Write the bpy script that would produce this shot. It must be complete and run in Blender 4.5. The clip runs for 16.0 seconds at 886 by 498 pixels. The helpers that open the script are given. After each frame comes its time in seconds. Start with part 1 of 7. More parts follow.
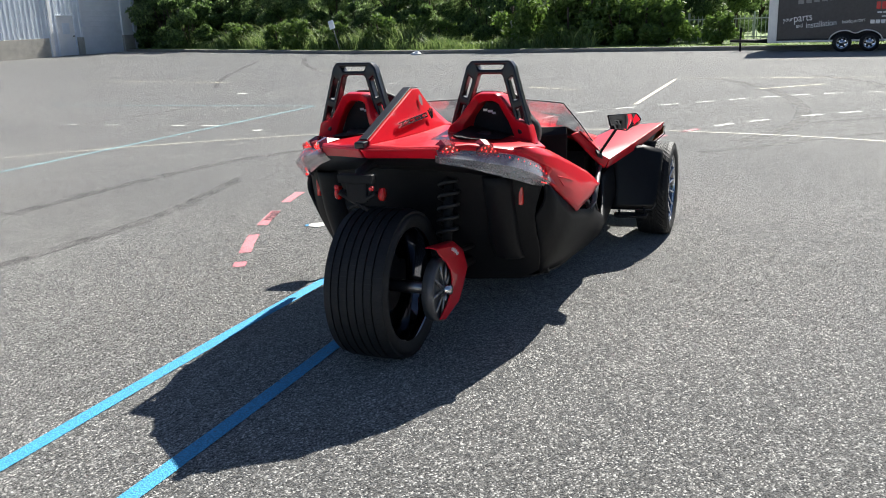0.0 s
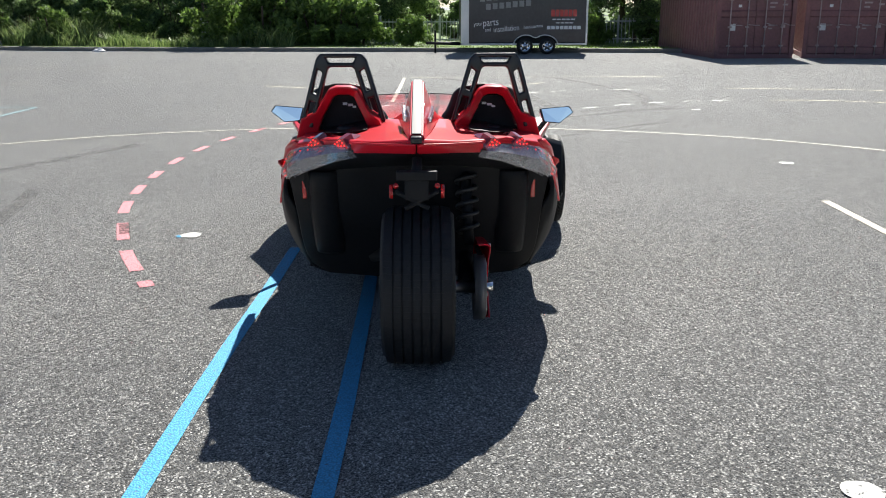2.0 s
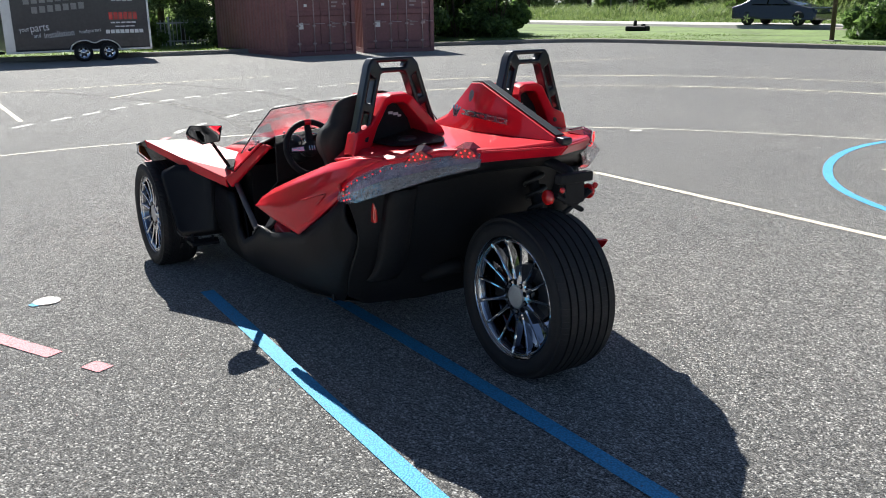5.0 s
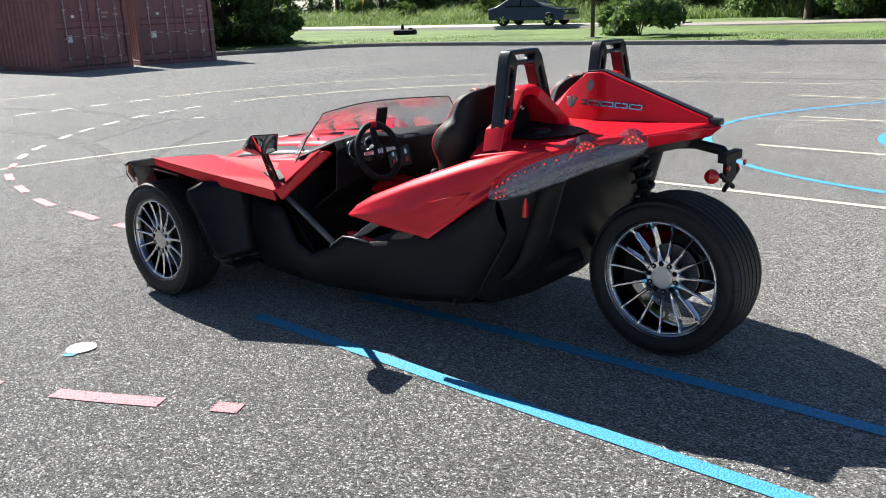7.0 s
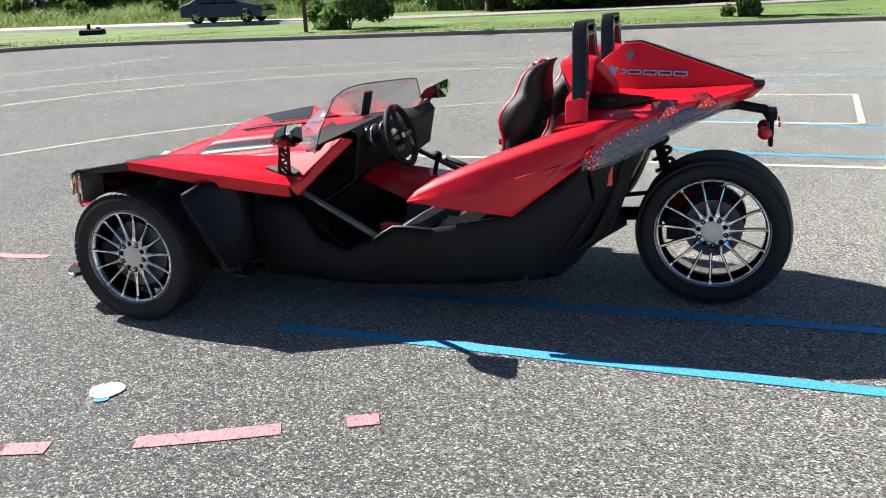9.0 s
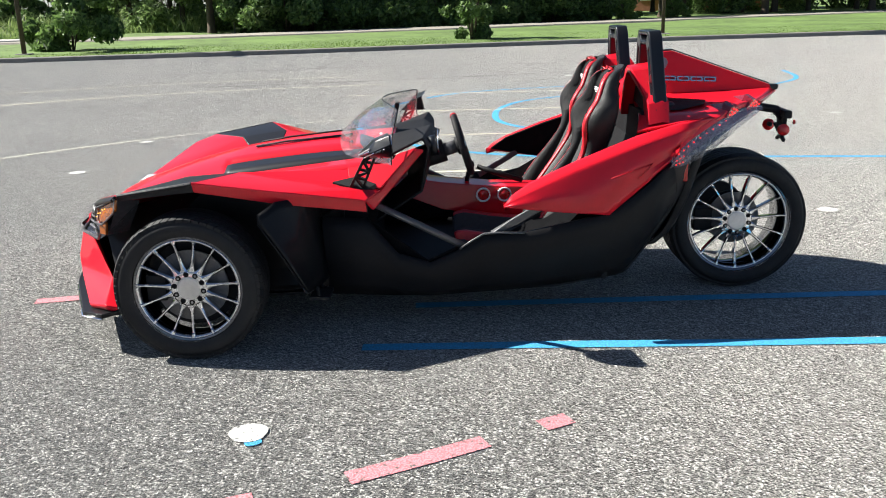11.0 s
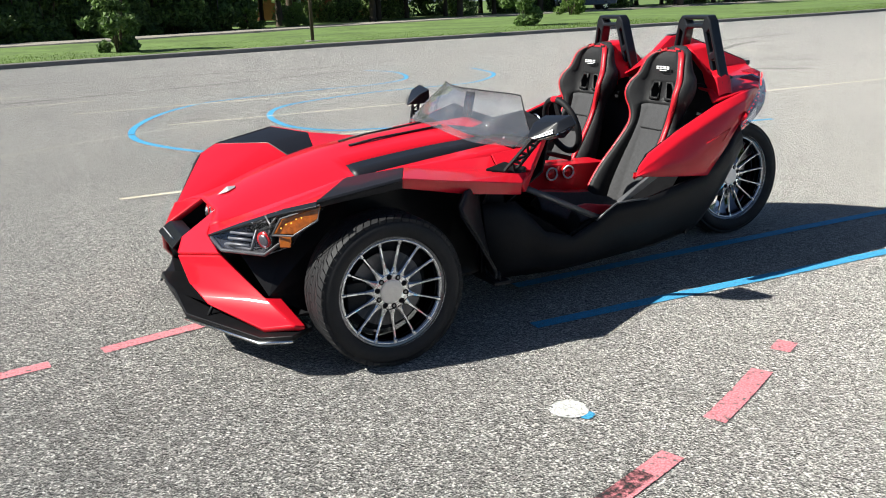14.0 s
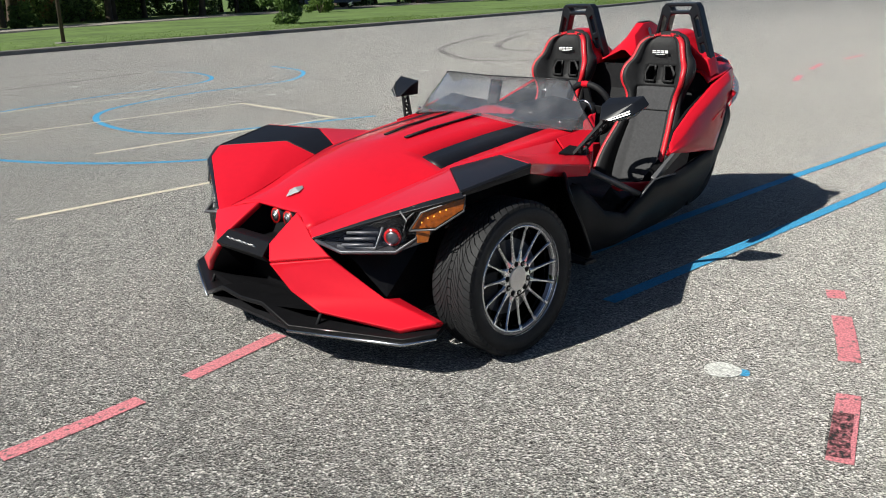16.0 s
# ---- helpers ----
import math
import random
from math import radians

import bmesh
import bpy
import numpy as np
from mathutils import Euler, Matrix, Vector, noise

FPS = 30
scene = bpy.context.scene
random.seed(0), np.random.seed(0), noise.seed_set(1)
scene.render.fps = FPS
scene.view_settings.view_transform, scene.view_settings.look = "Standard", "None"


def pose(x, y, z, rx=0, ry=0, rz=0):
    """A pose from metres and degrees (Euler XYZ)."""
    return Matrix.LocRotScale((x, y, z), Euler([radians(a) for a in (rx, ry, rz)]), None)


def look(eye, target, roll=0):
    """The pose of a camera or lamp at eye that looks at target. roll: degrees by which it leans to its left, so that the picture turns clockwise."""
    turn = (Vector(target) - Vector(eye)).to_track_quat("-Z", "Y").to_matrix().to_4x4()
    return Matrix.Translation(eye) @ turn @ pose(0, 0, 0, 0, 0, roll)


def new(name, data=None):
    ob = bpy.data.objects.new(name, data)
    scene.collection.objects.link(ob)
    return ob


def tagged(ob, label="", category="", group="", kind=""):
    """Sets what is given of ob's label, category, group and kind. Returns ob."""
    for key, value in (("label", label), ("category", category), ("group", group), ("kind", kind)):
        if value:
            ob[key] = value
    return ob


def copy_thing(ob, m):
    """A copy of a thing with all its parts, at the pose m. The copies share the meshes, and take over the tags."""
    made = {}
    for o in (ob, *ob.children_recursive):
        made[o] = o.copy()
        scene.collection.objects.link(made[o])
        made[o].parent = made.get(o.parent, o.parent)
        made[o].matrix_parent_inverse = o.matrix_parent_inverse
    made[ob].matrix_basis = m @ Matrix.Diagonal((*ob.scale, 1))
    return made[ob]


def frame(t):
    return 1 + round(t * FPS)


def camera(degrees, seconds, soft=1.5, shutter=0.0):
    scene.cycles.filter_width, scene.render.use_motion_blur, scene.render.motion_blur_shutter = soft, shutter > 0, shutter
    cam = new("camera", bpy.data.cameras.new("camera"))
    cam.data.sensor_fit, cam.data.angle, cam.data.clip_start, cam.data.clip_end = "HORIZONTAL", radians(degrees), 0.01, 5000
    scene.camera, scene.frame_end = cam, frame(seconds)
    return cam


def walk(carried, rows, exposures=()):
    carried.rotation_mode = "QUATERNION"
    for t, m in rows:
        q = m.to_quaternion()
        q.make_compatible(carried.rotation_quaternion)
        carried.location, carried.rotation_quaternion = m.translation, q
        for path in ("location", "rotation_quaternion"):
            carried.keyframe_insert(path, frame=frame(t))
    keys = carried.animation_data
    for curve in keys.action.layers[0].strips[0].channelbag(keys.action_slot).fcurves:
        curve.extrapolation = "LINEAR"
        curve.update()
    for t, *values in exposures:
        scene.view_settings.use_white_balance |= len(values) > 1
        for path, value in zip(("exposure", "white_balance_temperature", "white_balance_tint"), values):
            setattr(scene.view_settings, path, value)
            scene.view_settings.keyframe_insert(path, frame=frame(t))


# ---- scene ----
from mathutils.bvhtree import BVHTree

cam = camera(53.9, 16.0, soft=1.0)

PATH = [
    (0, (-3.604, -1.731, 1.596), (-1.81, -1.02, 1.071), -2.1),
    (0.5, (-3.741, -1.334, 1.588), (-1.889, -0.796, 1.058), -2.5),
    (1, (-3.774, -0.925, 1.594), (-1.879, -0.552, 1.076), -2.3),
    (1.5, (-3.835, -0.479, 1.602), (-1.911, -0.317, 1.081), -0.9),
    (2, (-3.776, -0.058, 1.579), (-1.85, -0.085, 1.041), -0.2),
    (2.5, (-3.732, 0.371, 1.58), (-1.819, 0.148, 1.043), -0.2),
    (3, (-3.685, 0.803, 1.597), (-1.804, 0.385, 1.061), -0.6),
    (3.5, (-3.492, 1.158, 1.597), (-1.645, 0.609, 1.06), -1.0),
    (5.8, (-2.405, 2.803, 1.552), (-0.933, 1.567, 0.996), -1.2),
    (6, (-2.285, 2.912, 1.541), (-0.843, 1.643, 0.982), -1.4),
    (6.5, (-1.979, 3.181, 1.549), (-0.619, 1.822, 0.996), -1.8),
    (7, (-1.663, 3.501, 1.562), (-0.404, 2.044, 1.017), -2.1),
    (7.5, (-1.287, 3.69, 1.55), (-0.148, 2.141, 0.999), -2.5),
    (8, (-0.926, 3.918, 1.545), (0.067, 2.272, 0.994), -2.4),
    (8.5, (-0.55, 4.145, 1.551), (0.259, 2.403, 0.992), -2.5),
    (8.7, (-0.388, 4.195, 1.537), (0.358, 2.428, 0.969), -2.6),
    (10.8, (1.376, 4.529, 1.503), (1.428, 2.608, 0.947), -1.3),
    (11, (1.543, 4.555, 1.516), (1.547, 2.632, 0.966), -1.5),
    (11.5, (1.963, 4.538, 1.496), (1.819, 2.62, 0.947), -1.6),
    (12, (2.377, 4.493, 1.494), (2.053, 2.597, 0.947), -1.2),
    (12.5, (2.818, 4.498, 1.508), (2.337, 2.635, 0.962), -1.2),
    (13, (3.175, 4.349, 1.489), (2.565, 2.523, 0.947), -2.0),
    (13.5, (3.59, 4.235, 1.481), (2.852, 2.456, 0.943), -1.8),
    (14, (3.981, 4.115, 1.493), (3.136, 2.388, 0.94), -2.1),
    (14.5, (4.307, 3.885, 1.491), (3.347, 2.228, 0.914), -2.4),
    (15, (4.669, 3.705, 1.483), (3.59, 2.124, 0.902), -1.7),
    (15.5, (4.976, 3.488, 1.476), (3.793, 1.985, 0.893), -2.2),
    (16, (5.234, 3.206, 1.496), (3.92, 1.813, 0.92), -2.2),
]
walk(cam, [(t, look(eye, target, roll)) for t, eye, target, roll in PATH], exposures=[(0, 1.25, 6320, 8), (2, 1.17, 6300, 8), (3.5, 1.17, 6300, 8), (6, 1.3, 6260, 9), (8.5, 1.38, 6330, 8), (11, 1.36, 6350, 7), (13, 1.22, 6330, 6), (14.5, 0.88, 6330, 6), (16, 0.5, 6350, 6)])

# ---- world and sun ----
SUN = Vector((1.02, -0.21, 0.93)).normalized()
elev = math.asin(SUN.z)
world = bpy.data.worlds.new("world")
scene.world = world
world.use_nodes = True
wn = world.node_tree.nodes
sky = wn.new("ShaderNodeTexSky")
sky.sky_type = 'NISHITA'
sky.sun_disc = False
sky.air_density, sky.dust_density = 0.6, 0.5
sky.sun_elevation = elev
sky.sun_rotation = math.atan2(SUN.x, SUN.y)
wn["Background"].inputs[1].default_value = 0.0465
world.node_tree.links.new(sky.outputs[0], wn["Background"].inputs[0])
sun = new("sun", bpy.data.lights.new("sun", 'SUN'))
sun.data.energy, sun.data.angle, sun.data.color = 5.0, radians(0.5), (1.0, 0.95, 0.87)
sun.matrix_world = look(SUN * 60, (0, 0, 0))


# ---- materials ----
def mat(name, color, rough=0.6, metal=0.0, coat=0.0, noise_scale=0.0, noise_amt=0.0, bump=0.0, bump_scale=200.0, spec=0.5):
    """A principled material with colour variation at two scales and fine relief."""
    m = bpy.data.materials.new(name)
    m.use_nodes = True
    nt = m.node_tree
    b = nt.nodes["Principled BSDF"]
    b.inputs["Base Color"].default_value = (*color, 1)
    b.inputs["Roughness"].default_value = rough
    b.inputs["Metallic"].default_value = metal
    b.inputs["Specular IOR Level"].default_value = spec
    b.inputs["Coat Weight"].default_value = coat
    b.inputs["Coat Roughness"].default_value = 0.04
    if noise_amt or bump:
        tc = nt.nodes.new("ShaderNodeTexCoord")
    if noise_amt:
        n1, n2 = nt.nodes.new("ShaderNodeTexNoise"), nt.nodes.new("ShaderNodeTexNoise")
        n1.inputs["Scale"].default_value, n2.inputs["Scale"].default_value = noise_scale, noise_scale * 9
        n1.inputs["Detail"].default_value = n2.inputs["Detail"].default_value = 4
        add = nt.nodes.new("ShaderNodeMath")
        nt.links.new(tc.outputs["Object"], n1.inputs["Vector"])
        nt.links.new(tc.outputs["Object"], n2.inputs["Vector"])
        nt.links.new(n1.outputs["Fac"], add.inputs[0])
        nt.links.new(n2.outputs["Fac"], add.inputs[1])
        rng = nt.nodes.new("ShaderNodeMapRange")
        rng.inputs["From Min"].default_value, rng.inputs["From Max"].default_value = 0.6, 1.4
        rng.inputs["To Min"].default_value, rng.inputs["To Max"].default_value = 1 - noise_amt, 1 + noise_amt
        nt.links.new(add.outputs[0], rng.inputs["Value"])
        hsv = nt.nodes.new("ShaderNodeHueSaturation")
        hsv.inputs["Color"].default_value = (*color, 1)
        nt.links.new(rng.outputs[0], hsv.inputs["Value"])
        nt.links.new(hsv.outputs[0], b.inputs["Base Color"])
    if bump:
        nb = nt.nodes.new("ShaderNodeTexNoise")
        nb.inputs["Scale"].default_value = bump_scale
        nt.links.new(tc.outputs["Object"], nb.inputs["Vector"])
        bp = nt.nodes.new("ShaderNodeBump")
        bp.inputs["Strength"].default_value, bp.inputs["Distance"].default_value = bump, 0.004
        nt.links.new(nb.outputs["Fac"], bp.inputs["Height"])
        nt.links.new(bp.outputs[0], b.inputs["Normal"])
    return m


def ramp(nt, stops):
    r = nt.nodes.new("ShaderNodeValToRGB")
    e = r.color_ramp.elements
    while len(e) < len(stops):
        e.new(0.5)
    for el, (p, c) in zip(e, stops):
        el.position, el.color = p, (*c, 1)
    return r


def asphalt_material():
    m = bpy.data.materials.new("asphalt")
    m.use_nodes = True
    nt = m.node_tree
    b = nt.nodes["Principled BSDF"]
    tc = nt.nodes.new("ShaderNodeTexCoord")
    vor = nt.nodes.new("ShaderNodeTexVoronoi")
    vor.inputs["Scale"].default_value = 128
    warp = nt.nodes.new("ShaderNodeTexNoise")
    warp.inputs["Scale"].default_value, warp.inputs["Detail"].default_value = 60, 3
    nt.links.new(tc.outputs["Object"], warp.inputs["Vector"])
    bend = nt.nodes.new("ShaderNodeVectorMath")
    bend.operation = 'MULTIPLY_ADD'
    bend.inputs[1].default_value = (0.02, 0.02, 0.02)
    nt.links.new(warp.outputs["Color"], bend.inputs[0])
    nt.links.new(tc.outputs["Object"], bend.inputs[2])
    nt.links.new(bend.outputs[0], vor.inputs["Vector"])
    sep = nt.nodes.new("ShaderNodeSeparateColor")
    nt.links.new(vor.outputs["Color"], sep.inputs[0])
    stone = ramp(nt, [(0.0, (0.016, 0.016, 0.0155)), (0.28, (0.08, 0.078, 0.074)), (0.72, (0.225, 0.22, 0.206)), (1.0, (0.86, 0.84, 0.795))])
    nt.links.new(sep.outputs[0], stone.inputs[0])
    # binder between the stones
    edge = ramp(nt, [(0.3, (1, 1, 1)), (0.66, (0.38, 0.38, 0.38))])
    dist = nt.nodes.new("ShaderNodeMath")
    dist.operation = 'MULTIPLY'
    dist.inputs[1].default_value = 1.0
    nt.links.new(vor.outputs["Distance"], dist.inputs[0])
    nt.links.new(dist.outputs[0], edge.inputs[0])
    mix = nt.nodes.new("ShaderNodeMixRGB")
    mix.blend_type = 'MULTIPLY'
    mix.inputs[0].default_value = 1
    nt.links.new(stone.outputs[0], mix.inputs[1])
    nt.links.new(edge.outputs[0], mix.inputs[2])
    # broad patches and stains
    big = nt.nodes.new("ShaderNodeTexNoise")
    big.inputs["Scale"].default_value, big.inputs["Detail"].default_value = 0.35, 6
    nt.links.new(tc.outputs["Object"], big.inputs["Vector"])
    patch = ramp(nt, [(0.3, (0.80, 0.80, 0.80)), (0.7, (1.08, 1.075, 1.065))])
    nt.links.new(big.outputs["Fac"], patch.inputs[0])
    mid = nt.nodes.new("ShaderNodeTexNoise")
    mid.inputs["Scale"].default_value, mid.inputs["Detail"].default_value = 7, 5
    nt.links.new(tc.outputs["Object"], mid.inputs["Vector"])
    patch2 = ramp(nt, [(0.3, (0.86, 0.86, 0.86)), (0.7, (1.1, 1.1, 1.1))])
    nt.links.new(mid.outputs["Fac"], patch2.inputs[0])
    last = mix
    for p in (patch, patch2):
        mm = nt.nodes.new("ShaderNodeMixRGB")
        mm.blend_type = 'MULTIPLY'
        mm.inputs[0].default_value = 1
        nt.links.new(last.outputs[0], mm.inputs[1])
        nt.links.new(p.outputs[0], mm.inputs[2])
        last = mm
    # hairline cracks
    crk = nt.nodes.new("ShaderNodeTexVoronoi")
    crk.feature = 'DISTANCE_TO_EDGE'
    crk.inputs["Scale"].default_value = 0.16
    wob = nt.nodes.new("ShaderNodeTexNoise")
    wob.inputs["Scale"].default_value, wob.inputs["Detail"].default_value = 0.9, 6
    nt.links.new(tc.outputs["Object"], wob.inputs["Vector"])
    vadd = nt.nodes.new("ShaderNodeMixRGB")
    vadd.blend_type = 'ADD'
    vadd.inputs[0].default_value = 1.6
    nt.links.new(tc.outputs["Object"], vadd.inputs[1])
    nt.links.new(wob.outputs["Color"], vadd.inputs[2])
    nt.links.new(vadd.outputs[0], crk.inputs["Vector"])
    cr = ramp(nt, [(0.0, (0.72, 0.72, 0.72)), (0.0022, (1, 1, 1))])
    nt.links.new(crk.outputs["Distance"], cr.inputs[0])
    mm = nt.nodes.new("ShaderNodeMixRGB")
    mm.blend_type = 'MULTIPLY'
    mm.inputs[0].default_value = 1
    nt.links.new(last.outputs[0], mm.inputs[1])
    nt.links.new(cr.outputs[0], mm.inputs[2])
    nt.links.new(mm.outputs[0], b.inputs["Base Color"])
    b.inputs["Roughness"].default_value = 0.75
    b.inputs["Sheen Weight"].default_value, b.inputs["Sheen Roughness"].default_value = 0.64, 0.22
    b.inputs["Sheen Tint"].default_value = (1.0, 0.96, 0.9, 1)
    b.inputs["Specular IOR Level"].default_value = 0.42
    bp = nt.nodes.new("ShaderNodeBump")
    bp.inputs["Strength"].default_value, bp.inputs["Distance"].default_value = 0.95, 0.0072
    bp.invert = True
    nt.links.new(vor.outputs["Distance"], bp.inputs["Height"])
    nt.links.new(bp.outputs[0], b.inputs["Normal"])
    return m


def marking_material(name, color, wear=0.45):
    """Road paint, worn through to the stones, over the asphalt's own colours."""
    m = bpy.data.materials.new(name)
    m.use_nodes = True
    nt = m.node_tree
    b = nt.nodes["Principled BSDF"]
    tc = nt.nodes.new("ShaderNodeTexCoord")
    n1 = nt.nodes.new("ShaderNodeTexNoise")
    n1.inputs["Scale"].default_value, n1.inputs["Detail"].default_value = 45, 6
    vor = nt.nodes.new("ShaderNodeTexVoronoi")
    vor.inputs["Scale"].default_value = 122
    nt.links.new(tc.outputs["Object"], n1.inputs["Vector"])
    nt.links.new(tc.outputs["Object"], vor.inputs["Vector"])
    r = ramp(nt, [(wear - 0.1, (0.13, 0.13, 0.125)), (wear, color)])
    nt.links.new(n1.outputs["Fac"], r.inputs[0])
    edge = ramp(nt, [(0.35, (1, 1, 1)), (0.65, (0.6, 0.6, 0.6))])
    nt.links.new(vor.outputs["Distance"], edge.inputs[0])
    mm = nt.nodes.new("ShaderNodeMixRGB")
    mm.blend_type = 'MULTIPLY'
    mm.inputs[0].default_value = 1
    nt.links.new(r.outputs[0], mm.inputs[1])
    nt.links.new(edge.outputs[0], mm.inputs[2])
    nt.links.new(mm.outputs[0], b.inputs["Base Color"])
    b.inputs["Roughness"].default_value = 0.75
    bp = nt.nodes.new("ShaderNodeBump")
    bp.inputs["Strength"].default_value, bp.inputs["Distance"].default_value = 0.5, 0.006
    bp.invert = True
    nt.links.new(vor.outputs["Distance"], bp.inputs["Height"])
    nt.links.new(bp.outputs[0], b.inputs["Normal"])
    return m


def leaf_material(name, dark, light, rough=0.55):
    m = bpy.data.materials.new(name)
    m.use_nodes = True
    nt = m.node_tree
    b = nt.nodes["Principled BSDF"]
    geo = nt.nodes.new("ShaderNodeNewGeometry")
    r = ramp(nt, [(0.0, dark), (1.0, light)])
    nt.links.new(geo.outputs["Random Per Island"], r.inputs[0])
    nt.links.new(r.outputs[0], b.inputs["Base Color"])
    b.inputs["Roughness"].default_value = rough
    tr = nt.nodes.new("ShaderNodeBsdfTranslucent")
    nt.links.new(r.outputs[0], tr.inputs[0])
    mx = nt.nodes.new("ShaderNodeMixShader")
    mx.inputs[0].default_value = 0.45
    nt.links.new(b.outputs[0], mx.inputs[1])
    nt.links.new(tr.outputs[0], mx.inputs[2])
    nt.links.new(mx.outputs[0], nt.nodes["Material Output"].inputs[0])
    return m


def glass_material(name, tint, low=0.035, power=4.0, glare=0.0):
    """Clear sheet with gloss; the last value paints in uneven pale sky glare."""
    m = bpy.data.materials.new(name)
    m.use_nodes = True
    nt = m.node_tree
    g = nt.nodes.new("ShaderNodeBsdfGlossy")
    g.inputs["Roughness"].default_value = 0.02
    t = nt.nodes.new("ShaderNodeBsdfTransparent")
    t.inputs[0].default_value = (*tint, 1)
    lw = nt.nodes.new("ShaderNodeLayerWeight")
    lw.inputs[0].default_value = 0.5
    pw = nt.nodes.new("ShaderNodeMath")
    pw.operation = 'POWER'
    pw.inputs[1].default_value = power
    nt.links.new(lw.outputs["Facing"], pw.inputs[0])
    fr = nt.nodes.new("ShaderNodeMapRange")
    fr.inputs["To Min"].default_value, fr.inputs["To Max"].default_value = low, 0.6
    nt.links.new(pw.outputs[0], fr.inputs["Value"])
    mx = nt.nodes.new("ShaderNodeMixShader")
    nt.links.new(fr.outputs[0], mx.inputs[0])
    nt.links.new(t.outputs[0], mx.inputs[1])
    nt.links.new(g.outputs[0], mx.inputs[2])
    # pale diffuse layer stands for sky reflected in the sheet
    veil = nt.nodes.new("ShaderNodeBsdfDiffuse")
    veil.inputs[0].default_value = (0.8, 0.82, 0.86, 1)
    tc, ns, amount = nt.nodes.new("ShaderNodeTexCoord"), nt.nodes.new("ShaderNodeTexNoise"), nt.nodes.new("ShaderNodeMapRange")
    ns.inputs["Scale"].default_value, ns.inputs["Detail"].default_value = 9, 6
    amount.inputs["From Min"].default_value, amount.inputs["From Max"].default_value = 0.3, 0.75
    amount.inputs["To Min"].default_value, amount.inputs["To Max"].default_value = glare * 0.5, glare * 1.6
    nt.links.new(tc.outputs["Object"], ns.inputs["Vector"])
    nt.links.new(ns.outputs["Fac"], amount.inputs["Value"])
    hazed = nt.nodes.new("ShaderNodeMixShader")
    nt.links.new(amount.outputs[0], hazed.inputs[0])
    nt.links.new(mx.outputs[0], hazed.inputs[1])
    nt.links.new(veil.outputs[0], hazed.inputs[2])
    nt.links.new(hazed.outputs[0], nt.nodes["Material Output"].inputs[0])
    return m


ASPHALT = asphalt_material()
BLUE = marking_material("blue_marking", (0.06, 0.365, 0.65), 0.36)
PINK = marking_material("pink_marking", (0.74, 0.25, 0.28), 0.43)
WHITE = marking_material("white_marking", (0.72, 0.72, 0.68), 0.42)
RING = marking_material("worn_arc", (0.60, 0.57, 0.49), 0.47)
FADED = marking_material("faded_marking", (0.78, 0.72, 0.56), 0.41)
TEAL = marking_material("teal_marking", (0.28, 0.5, 0.55), 0.5)
RED = mat("red_paint", (0.57, 0.008, 0.021), 0.4, 0.0, 0.6, 3, 0.05, spec=0.08)
GLOSS_BLACK = mat("gloss_black", (0.009, 0.010, 0.013), 0.32, 0, 0.45, spec=0.2)
STRIPE = mat("stripe_vinyl", (0.009, 0.0095, 0.013), 0.45, 0, 0.1, 60, 0.15, spec=0.25)
BLACK = mat("black_plastic", (0.012, 0.012, 0.0135), 0.58, 0, 0, 40, 0.25, 0.25, 500, spec=0.18)
TUB = mat("satin_black_tub", (0.0115, 0.0115, 0.0128), 0.48, 0, 0.0, 6, 0.25, 0.04, 300, spec=0.13)
NOSE_BLACK = mat("satin_black_nose", (0.007, 0.007, 0.008), 0.42, 0, 0.1, 20, 0.2, spec=0.14)
FRAME_GREY = mat("frame_grey", (0.10, 0.10, 0.105), 0.42, 0.3, 0, 20, 0.15)
RUBBER = mat("tyre_rubber", (0.016, 0.016, 0.0175), 0.62, 0, 0, 25, 0.3, 0.3, 300, spec=0.3)
CHROME = mat("black_chrome", (0.56, 0.57, 0.60), 0.05, 1.0, 0, 12, 0.12)
BARREL = mat("dark_barrel", (0.13, 0.135, 0.155), 0.08, 1.0, 0, 9, 0.25)
SPRING = mat("dark_spring", (0.025, 0.025, 0.027), 0.45, 0.4)
STEEL = mat("brake_steel", (0.32, 0.32, 0.33), 0.35, 1.0, 0, 40, 0.2)
WELL_SHADE = mat("lug_well_shade", (0.006, 0.006, 0.007), 0.7, spec=0.1)
ROTOR = mat("rotor_steel", (0.14, 0.14, 0.145), 0.45, 0.8, 0, 30, 0.3)
SILVER = mat("bright_alloy", (0.75, 0.75, 0.76), 0.2, 1.0)
SEAT_BLACK = mat("seat_vinyl_black", (0.018, 0.018, 0.019), 0.5, 0, 0, 30, 0.2, 0.35, 350, spec=0.22)
HUB = mat("hub_alloy", (0.58, 0.58, 0.59), 0.38, 1.0, 0, 60, 0.12)
SEAT_GREY = mat("seat_fabric_grey", (0.043, 0.043, 0.046), 0.85, 0, 0, 60, 0.3, 0.5, 600)
SEAT_RED = mat("seat_vinyl_red", (0.5, 0.012, 0.022), 0.42, 0, 0.1, 30, 0.12, 0.25, 350)
WHITE_PRINT = mat("white_print", (0.8, 0.8, 0.8), 0.5)
AMBER = mat("amber_lens", (0.26, 0.060, 0.004), 0.18, 0, 0.7, 45, 0.7)
LED_AMBER = mat("amber_led", (0.9, 0.35, 0.03), 0.3)
LED_AMBER.node_tree.nodes["Principled BSDF"].inputs["Emission Color"].default_value = (1, 0.42, 0.04, 1)
LED_AMBER.node_tree.nodes["Principled BSDF"].inputs["Emission Strength"].default_value = 0.9
MARKER = mat("brown_amber_lens", (0.32, 0.085, 0.010), 0.2, 0, 0.4, 90, 0.4)
